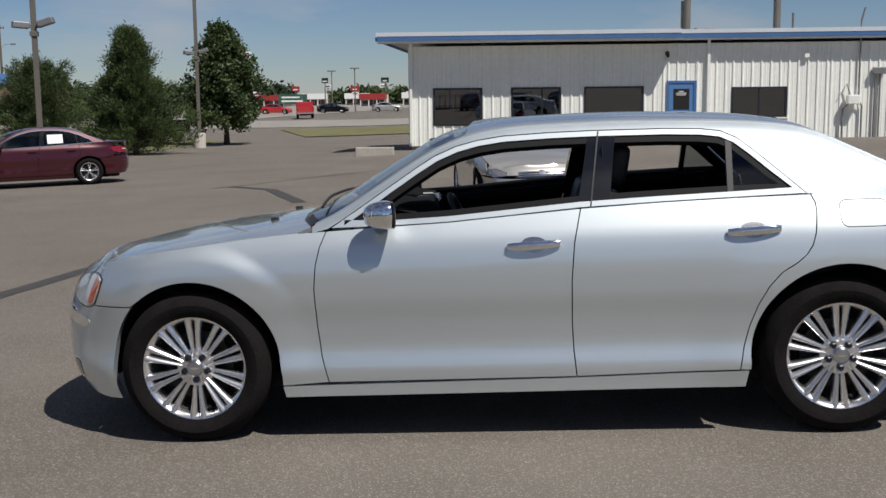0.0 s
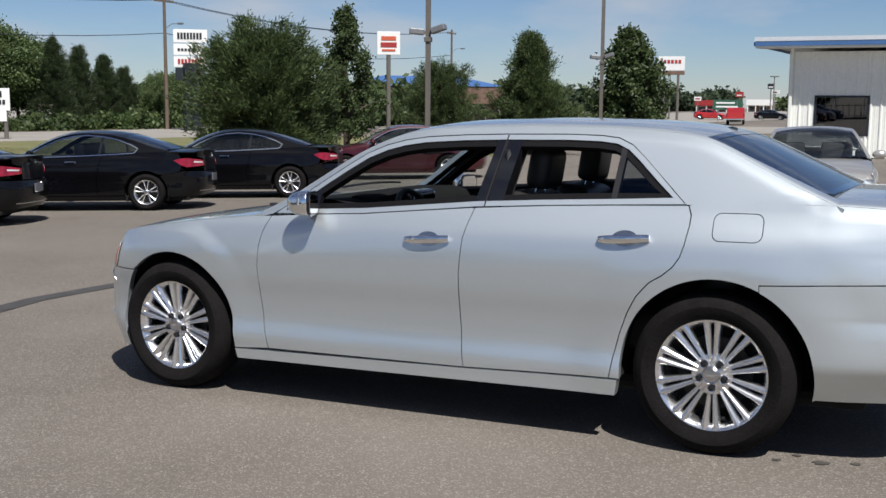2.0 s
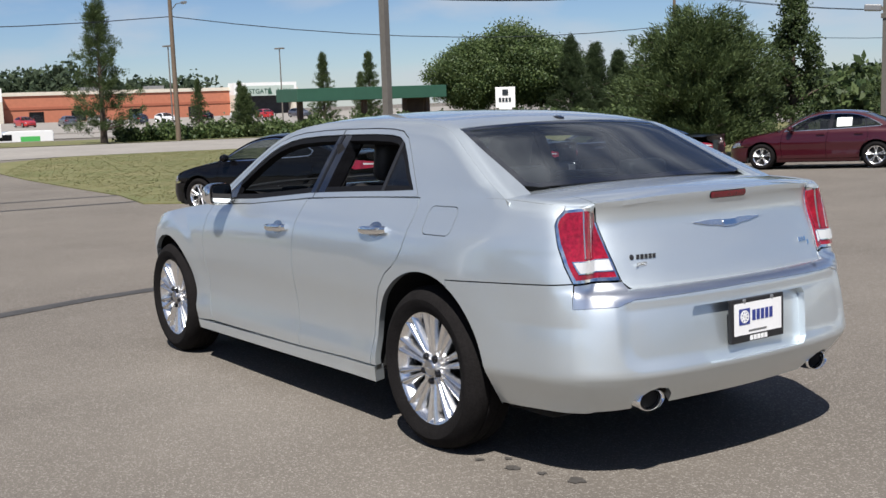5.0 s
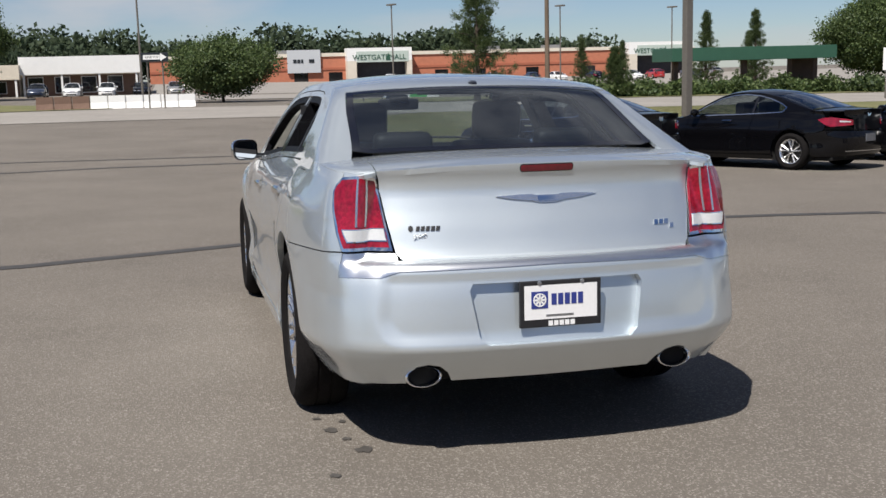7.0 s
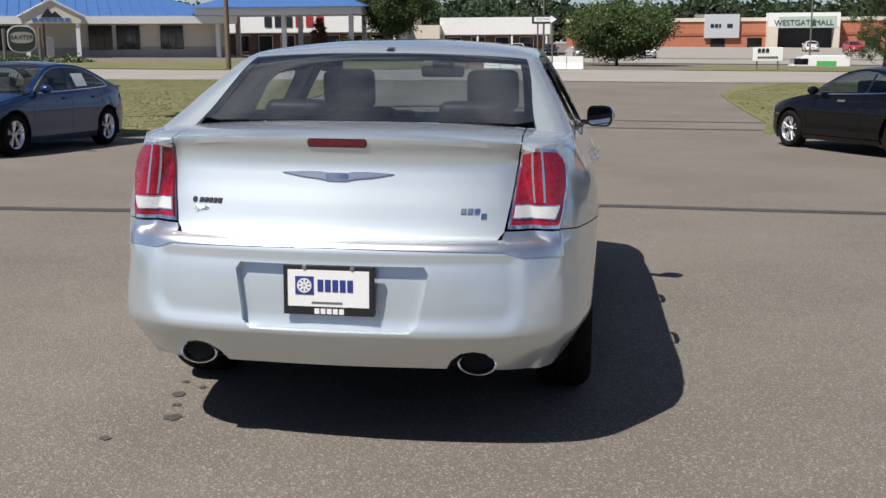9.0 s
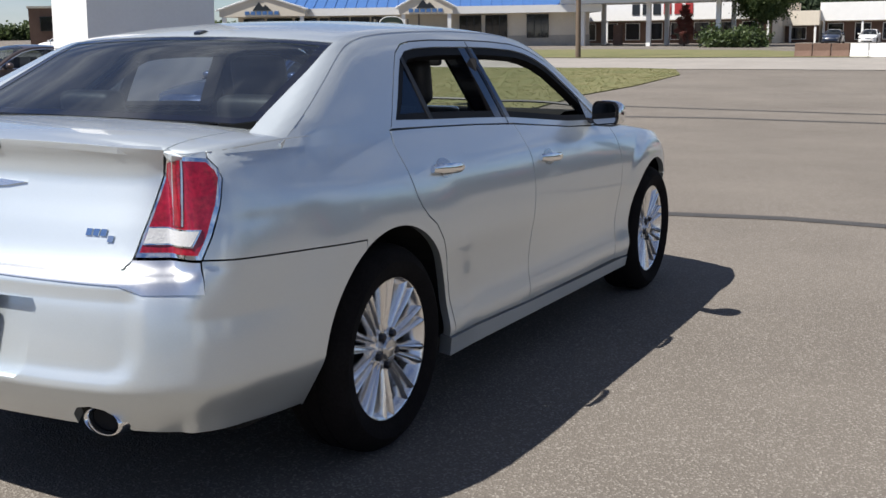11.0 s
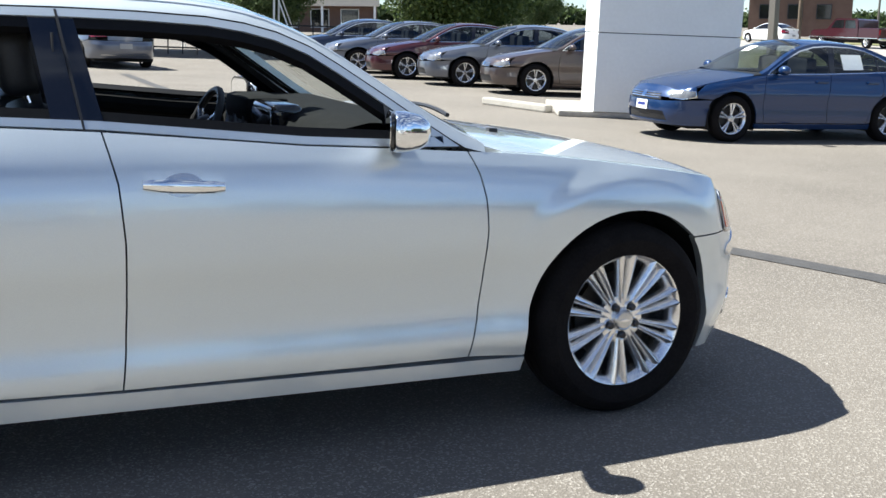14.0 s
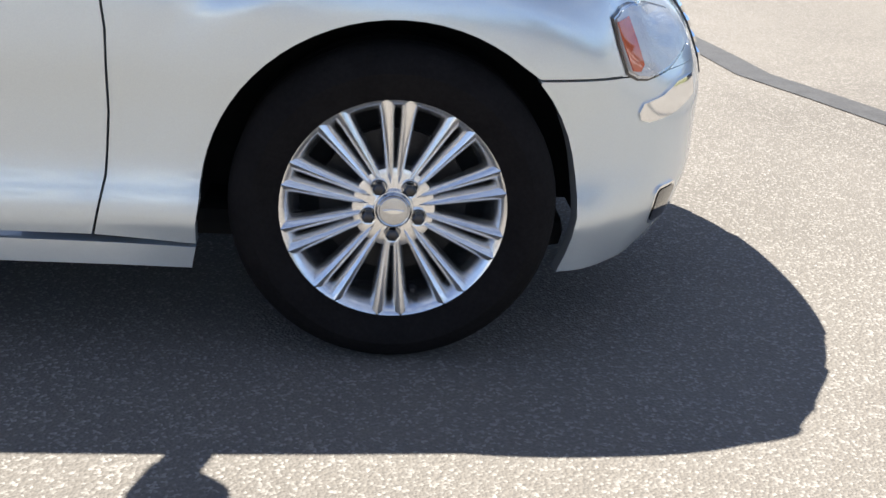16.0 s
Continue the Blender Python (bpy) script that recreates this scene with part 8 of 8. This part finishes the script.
for px in (-1.15, 1.15):
    smooth(part("post", tube([(px, 0, -0.1), (px, 0, 1.95)], 0.12, 8), M["pole"], mo))
oval = [(0.95 * math.copysign(abs(math.cos(a)) ** 0.7, math.cos(a)), 0.92 * math.copysign(abs(math.sin(a)) ** 0.7, math.sin(a))) for a in np.linspace(0, 2 * math.pi, 32, endpoint=False)]
part("board", prism(oval, -0.06, 0.06, Matrix.Translation((0, 0, 1.25)) @ pose(0, 0, 0, 90), 0.02), M["sign white"], mo)
part("panel", prism([(x * 0.93, y * 0.93) for x, y in oval], 0.061, 0.075, Matrix.Translation((0, 0, 1.25)) @ pose(0, 0, 0, 90)), mat("dark green sign", (0.03, 0.045, 0.035), 0.6, var=0.1, scale=5), mo)
part("carved_field", prism([(x * 0.8, y * 0.42 + 0.1) for x, y in oval], 0.076, 0.085, Matrix.Translation((0, 0, 1.25)) @ pose(0, 0, 0, 90)), mat("carved stone", (0.35, 0.34, 0.30), 0.8, var=0.12, scale=5), mo)
words("BAXTER", 0.42, M["sign dark"], mo, Matrix.Translation((0, -0.092, 1.36)) @ pose(0, 0, 0, 90))
ground_at(mo, -65.9, -38.2, 122, 0.45)
for i in range(9):
    b = thing("plastic_barrier", "white and red plastic road barrier" if i else "dark concrete road barrier", "barrier", "road barriers across the street")
    part("block", prism([(-0.30, 0), (0.30, 0), (0.12, 0.35), (0.10, 0.75), (-0.10, 0.75), (-0.12, 0.35)], -0.48, 0.48, pose(0, 0, 0, 90, 0, 90), 0.03), W_ if i > 2 else M["brown brick"], b)
    if i > 2:
        part("red_band", box(-0.3, 0.3, 0.125, 0.14, 0.40, 0.62), R_, b)
    ground_at(b, -60.8, -8.2 + i * 1.0, 90)


def utility_pole(x, y, tall, lamp=False):
    p = thing("utility_pole", "weathered wooden utility pole with wires", "utility pole", "utility poles along the street")
    smooth(part("post", tube([(0, 0, -0.2), (0, 0, tall)], [0.17, 0.11], 10), M["wood"], p))
    part("cross_arm", box(-0.06, 0.06, -1.1, 1.1, tall - 0.5, tall - 0.38), M["wood"], p)
    for k in (-1, -0.4, 0.4, 1):
        smooth(part("insulator", lathe([(0.001, 0), (0.05, 0), (0.04, 0.14), (0.001, 0.16)], 8, Matrix.Translation((0, k, tall - 0.38))), M["galv"], p))
    if lamp:
        smooth(part("lamp_arm", tube([(0, 0, tall - 2.6), (0.5, 0.2, tall - 2.2), (1.1, 0.4, tall - 2.15)], 0.03, 6), M["galv"], p))
        part("lamp_head", box(1.0, 1.5, 0.3, 0.5, tall - 2.25, tall - 2.1, 0.03), M["galv"], p)
    return ground_at(p, x, y)


LINE = [(-60.0, -62.0), (-60.0, -21.5), (-60.0, 22.1), (-57.0, 63.0), (-55.0, 110.0)]
for x, y in LINE:
    utility_pole(x, y, 10.5, y > 20)
for k, z in ((-1.0, 10.2), (1.0, 10.2), (0.2, 7.6)):
    bm = bmesh.new()
    for a, b in zip(LINE, LINE[1:]):
        za, zb = float(height(*a)), float(height(*b))
        pts = []
        for f in np.linspace(0, 1, 11):
            pts.append((a[0] + (b[0] - a[0]) * f + k * 0.2, a[1] + (b[1] - a[1]) * f, za + (zb - za) * f + z - 1.1 * 4 * f * (1 - f)))
        add_tube(bm, pts, 0.028, 5, False)
    tagged(part("power_line", bm, M["sign dark"]), "sagging dark power line between wooden poles", "power line")


def street_lamp(x, y, tall, turn):
    p = thing("street_lamp", "tall car park lamp with a flat head", "street lamp", "tall lamps of the car parks")
    smooth(part("post", tube([(0, 0, 0), (0, 0, tall)], [0.10, 0.07], 8), M["pole"], p))
    part("lamp_head", box(-0.7, 0.7, -0.25, 0.25, tall, tall + 0.18, 0.04), M["pole"], p)
    return ground_at(p, x, y, turn)


for x, y, h in ((-85, -3.2, 9.5), (-120, 45, 9.5), (-125, 62, 9.5), (-122, 95, 9.5), (-118, 24, 9.5), (-88, -48, 8), (-66, -60, 7), (-60, -82, 8)):
    street_lamp(x, y, h, 20)


def mall():
    B = thing("shopping_mall", "long low orange-brick shopping mall with white entrances", "building")
    # local x runs along the front, to the right as seen from the lot
    part("wall", box(-20, 66, 0, 30, -1.0, 3.9), M["brick"], B)
    part("band", box(-20, 66, -0.12, 0.0, 1.6, 2.0), mat("dark orange band", (0.36, 0.12, 0.07), 0.9, var=0.1), B)
    part("parapet", box(-20.2, 66.2, -0.2, 30, 3.9, 4.5), M["stucco"], B)
    for x in (-14, -6, 2, 22, 40, 52):
        part("roof_unit", box(x, x + 3.0, 6, 9, 4.5, 5.2, 0.05), M["galv"], B)
    for x0, x1, txt in ((13.0, 24.4, True), (65.2, 78.0, True)):
        e = new("entrance")
        e.parent = B
        part("canopy", box(x0, x1, -2.2, 0.5, 3.0, 5.2), M["sign white"], e)
        for a, b in ((x0, x0 + 1.6), (x1 - 0.9, x1)):
            part("pier", box(a, b, -2.2, 0.4, -1.0, 3.0), M["stucco"], e)
        # dark block painted as the shade within the entrance
        part("dark_entry", box(x0 + 1.6, x1 - 0.9, -0.3, 0.2, -1.0, 3.0), M["room shade"], e)
        part("sign_band", box(x0 + 1.6, x1 - 0.6, -2.26, -2.205, 2.75, 4.6), mat("pale green sign", (0.45, 0.52, 0.47), 0.6, var=0.04), e)
        words("WESTGATE", 1.25, M["green sheet"], e, Matrix.Translation((x0 + 4.1, -2.30, 3.55)) @ pose(0, 0, 0, 90), depth=0.03)
        words("MALL", 1.25, M["green sheet"], e, Matrix.Translation((x1 - 2.6, -2.30, 3.55)) @ pose(0, 0, 0, 90), depth=0.03)
        part("fir_mark", prism([(-0.45, -0.6), (0.45, -0.6), (0.0, 0.75)], 0.0, 0.03, Matrix.Translation((x0 + 7.2, -2.27, 3.6)) @ pose(0, 0, 0, 90)), M["green sheet"], e)
    part("wall", box(66, 80, 1, 30, -1, 4.2), M["stucco"], B)
    s = part("store_front", box(2.9, 8.6, -0.5, 0, 1.2, 5.1), mat("pale grey sign", (0.50, 0.52, 0.54), 0.6, var=0.04), B)
    for bx, bw in ((3.9, 0.55), (4.6, 0.5), (5.25, 0.35), (6.6, 0.9)):
        part("lettering_bar", box(bx, bx + bw, -0.56, -0.505, 2.9, 3.5), M["sign dark"], s)
    for x in (4, 10, 29, 36, 46, 57):
        part("window", box(x, x + 2.4, -0.05, 0.05, -0.6, 1.2), M["gloss"], B)
    return ground_at(B, -185, 16.2, 90, 0.2)


mall()


def flat_shop(x, y, turn, w, h, d, wall, label, fascia, name="shop"):
    B = thing(name, label, "building")
    part("wall", box(0, w, 0, d, -0.6, h), wall, B)
    part("fascia", box(-0.2, w + 0.2, -1.4, 0.0, h * 0.58, h + 0.25), fascia, B)
    # thin dark sheet on the wall, painted as the canopy's shade
    part("soffit_shade", box(0, w, -0.02, 0.02, -0.2, h * 0.55), M["brown brick"], B)
    for i in range(max(2, int(w / 2.6))):
        x0 = 0.5 + i * (w - 1) / max(2, int(w / 2.6))
        window_in(B, x0, x0 + 1.5, 0.3, h * 0.5, M["sign white"], M["gloss"], (), -0.06, False)
    for x0 in np.linspace(0.1, w - 0.3, 4):
        part("post", box(x0, x0 + 0.2, -1.3, -1.1, -0.5, h * 0.58), M["sign white"], B)
    return ground_at(B, x, y, turn)


flat_shop(-120, -16.2, 90, 12.0, 3.9, 14, M["stucco"], "white-fronted single-storey shop with deep canopy", M["sign white"])
flat_shop(-119, -24.5, 90, 8.0, 3.0, 10, M["stucco"], "plain cream single-storey shop", M["stucco"])
big = flat_shop(-112, -46, 90, 26.0, 4.0, 16, M["stucco"], "pale single-storey store with dark lettering", M["sign white"], "store")
for k in range(6):
    part("lettering_bar", box(11.6 + 1.15 * k, 12.4 + 1.15 * k, -1.47, -1.405, 2.9, 4.0), D_ if k < 3 else R_, big)

# petrol station canopy with a blue roof
gs = thing("petrol_station", "petrol station canopy with a low blue roof", "petrol station")
part("canopy", box(-16, 0, 0, 9, 3.9, 4.6), M["sign white"], gs)
bm = bmesh.new()
vs = [bm.verts.new(v) for v in ((-16.6, -0.6, 4.6), (0.6, -0.6, 4.6), (0.6, 9.6, 4.6), (-16.6, 9.6, 4.6), (-13, 4.0, 6.0), (-3, 4.0, 6.0))]
for f in ((0, 1, 5, 4), (1, 2, 5), (2, 3, 4, 5), (3, 0, 4)):
    bm.faces.new([vs[i] for i in f])
part("roof", bm, M["blue roof"], gs)
for x in (-14.5, -8, -1.5):
    for y in (1.5, 7.5):
        part("column", box(x, x + 0.4, y, y + 0.4, -0.5, 3.9), M["sign white"], gs)
for x in (-12, -5.5):
    part("fuel_pump", box(x, x + 0.8, 3.8, 4.5, 0, 1.9, 0.05), M["brown brick"], gs)
ground_at(gs, -95, -20.5, 90, 0.2)


def bank():
    """Low cream building with blue hipped roof and two gabled porches."""
    B = thing("bank_building", "low cream building with blue metal roof and gabled porches", "building")
    part("wall", box(0, 34, 0, 12, -0.8, 2.5), M["stucco"], B)
    part("base_band", box(-0.03, 34.03, -0.06, 0, -0.8, 0.3), M["concrete"], B)
    # dark glazing, made larger so its black also stands for deep porch shade
    for x0, x1 in ((0.6, 2.5), (2.9, 5.2), (5.6, 7.6), (9.0, 10.7), (11.0, 12.7), (13.0, 15.4), (21.5, 23.5), (24, 26), (28, 30)):
        window_in(B, x0, x1, 0.15, 2.1, M["sign dark"], M["gloss"], (x0 + (x1 - x0) / 3, x0 + (x1 - x0) * 2 / 3), -0.08, False)
    part("door", box(7.9, 8.8, -0.1, 0.02, -0.5, 2.1), M["gloss"], B)
    part("eave", box(-0.8, 35, -1.7, 13, 2.3, 2.95), M["sign white"], B)
    bm = bmesh.new()
    vs = [bm.verts.new(v) for v in ((-1, -1.4, 2.95), (35.2, -1.4, 2.95), (35.2, 13.4, 2.95), (-1, 13.4, 2.95), (6, 6, 4.7), (29, 6, 4.7))]
    for f in ((0, 1, 5, 4), (1, 2, 5), (2, 3, 4, 5), (3, 0, 4)):
        bm.faces.new([vs[i] for i in f])
    part("roof", bm, M["blue roof"], B)
    for i in range(24):
        x = 5.5 + i
        part("roof_seam", tube([(x, -1.38, 2.99), (x, 5.9, 4.72)], 0.035, 4), M["blue roof"], B)
    for x0, x1, h in ((-1.0, 7.0, 4.05), (15.8, 20.8, 4.15)):
        g = new("gable_porch")
        g.parent = B
        xm = (x0 + x1) / 2
        part("gable", prism([(x0, 2.3), (x1, 2.3), (x1, 2.95), (xm, h), (x0, 2.95)], 0.0, 2.4, Matrix.Translation((0, -1.4, 0)) @ pose(0, 0, 0, 90)), M["stucco"], g)
        for a, b in (((x0 - 0.3, 2.85), (xm, h + 0.1)), ((xm, h + 0.1), (x1 + 0.3, 2.85))):
            part("gable_trim", tube([(a[0], -3.85, a[1]), (b[0], -3.85, b[1])], 0.10, 6), M["sign white"], g)
            q = bmesh.new()
            va = [q.verts.new(v) for v in ((a[0], -3.95, a[1] + 0.06), (b[0], -3.95, b[1] + 0.06), (b[0], 3.5, b[1] + 0.06), (a[0], 3.5, a[1] + 0.06))]
            q.faces.new(va)
            part("porch_roof", q, M["blue roof"], g)
        for px in (x0 + 0.2, x1 - 0.5):
            part("column", box(px, px + 0.35, -3.7, -3.35, -0.8, 2.3), M["sign white"], g)
        for k in range(6):
            part("lettering_bar", box(xm - 1.6 + k * 0.55, xm - 1.2 + k * 0.55, -3.86, -3.80, 2.45, 2.75), M["blue trim"], g)
        part("mountain_mark", prism([(-0.9, 0), (0.9, 0), (0.35, 0.5), (0.1, 0.3), (-0.25, 0.75)], 0, 0.04, Matrix.Translation((xm, -3.82, 2.8)) @ pose(0, 0, 0, 90)), M["sign dark"], g)
    part("cash_machine", box(17.7, 18.4, -4.4, -3.4, -0.6, 1.2, 0.04), M["galv"], B)
    ground_at(B, -82.2, -64.8, 117, 0.3)
    B.scale = (1, 1, 1.07)
    return B


bank()
cn = thing("drive_canopy", "long dark green drive-through canopy", "canopy")
part("roof", box(0.4, 13.6, 0, 3.4, 2.2, 3.15, 0.03), M["green sheet"], cn)
for x in (1.0, 6.5, 12.3):
    part("column", box(x, x + 0.35, 1, 1.35, -0.5, 2.25), M["brown brick"], cn)
part("back_wall", box(11.5, 13.6, 2.6, 3.3, -0.5, 2.2), M["brown brick"], cn)
ground_at(cn, -66, 33.2, 90, 0.1)
bb = thing("brick_building", "brown flat-roofed brick building beyond the street", "building")
part("wall", box(0, 9, 0, 9, -0.8, 3.6), M["brown brick"], bb)
part("coping", box(-0.1, 9.1, -0.1, 9.1, 3.6, 3.8), M["stucco"], bb)
for x in (1, 3.5, 6):
    window_in(bb, x, x + 1.2, 1.6, 2.8, M["sign dark"], M["gloss"], (), -0.06, False)
ground_at(bb, -68.5, -78, 135)
flat_shop(-22, -92, 160, 14, 3.6, 9, M["brown brick"], "low brick shop with tan fascia beyond the trees", M["stucco"])
rs_ = flat_shop(-58, 92, 35, 16, 3.6, 9, M["brown brick"], "low brown brick restaurant with blue roof", M["brown brick"], "restaurant")
bm = bmesh.new()
vs = [bm.verts.new(v) for v in ((-0.4, -1.5, 3.85), (16.4, -1.5, 3.85), (16.4, 9.4, 3.85), (-0.4, 9.4, 3.85), (4, 4, 5.0), (12, 4, 5.0))]
for f in ((0, 1, 5, 4), (1, 2, 5), (2, 3, 4, 5), (3, 0, 4)):
    bm.faces.new([vs[i] for i in f])
part("roof", bm, M["blue roof"], rs_)
# shops and sign posts along the far highway
rn = random.Random(9)
for i in range(9):
    flat_shop(-62 + i * 8.5, 255 + (i % 3) * 16, rn.uniform(-8, 8), rn.uniform(6, 10), rn.uniform(2.4, 3.2), 7, M["stucco"] if i % 2 else M["brown brick"], "small roadside shop by the highway", M["sign white"] if i % 3 else R_, "roadside_shop")
for i in range(13):
    tallness = 2.6 + (i * 5 % 4) * 0.9
    board("roadside_sign", -52 + i * 3.4, 215 + (i * 23 % 47), rn.uniform(-10, 10), [(0, 0.12, tallness)], [(-0.7 - 0.15 * (i % 3), 0.7 + 0.15 * (i % 3), tallness, tallness + 0.8 + 0.3 * (i % 2), (W_, R_, W_, D_)[i % 4], [(-0.5, 0.5, tallness + 0.25, tallness + 0.5, (R_, W_, D_, W_)[i % 4])])], "small roadside shop sign on a post")
for x, y in ((-40, 150), (-30, 175), (-24, 160), (-17, 205)):
    street_lamp(x, y, 6.5, 10)
gd = thing("guide_sign", "green road guide sign beside the highway", "sign")
for px in (-1.2, 1.2):
    smooth(part("post", tube([(px, 0, 0), (px, 0, 2.6)], 0.07, 6), M["galv"], gd))
part("board", box(-1.9, 1.9, -0.05, 0.05, 1.5, 2.8, 0.01), M["green sheet"], gd)
for k, (x0, x1) in enumerate(((-1.5, 0.9), (-1.5, 1.3))):
    part("lettering_bar", box(x0, x1, -0.075, -0.052, 2.3 - 0.5 * k, 2.5 - 0.5 * k), W_, gd)
ground_at(gd, -29.5, 140, 10)
for x, y, s in ((-5.2, 66, -1), (-4.6, 76, -1), (-4.2, 90, -1)):
    p = thing("highway_lamp", "tall grey highway lamp with curved arm", "street lamp", "highway lamps")
    smooth(part("post", tube([(0, 0, 0), (0, 0, 5.6), (-0.5, 0, 6.1), (-1.9, 0, 6.3)], [0.10, 0.07, 0.05, 0.05], 8), M["galv"], p))
    part("lamp_head", box(-2.4, -1.8, -0.12, 0.12, 6.22, 6.36, 0.03), M["galv"], p)
    ground_at(p, x, y)
# the showroom closes the place on the far side
dl = thing("showroom", "long pale showroom building beside the lot", "building")
part("wall", box(0, 40, 0, 12, 0, 5), M["stucco"], dl)
for i in range(9):
    window_in(dl, 1 + i * 4.3, 4.4 + i * 4.3, 0.4, 3.2, M["sign white"], M["gloss"], (), -0.06, False)
part("roof_edge", box(-0.3, 40.3, -0.4, 12, 5, 5.6), M["sign white"], dl)
dl.matrix_basis = pose(52, -30, 0, 0, 0, 90)


# the lot falls gently away from true level: set the whole place upright
for ob in scene.objects:
    if ob.parent is None and ob is not cam and ob is not sun:
        ob.matrix_basis = LEVEL @ ob.matrix_basis
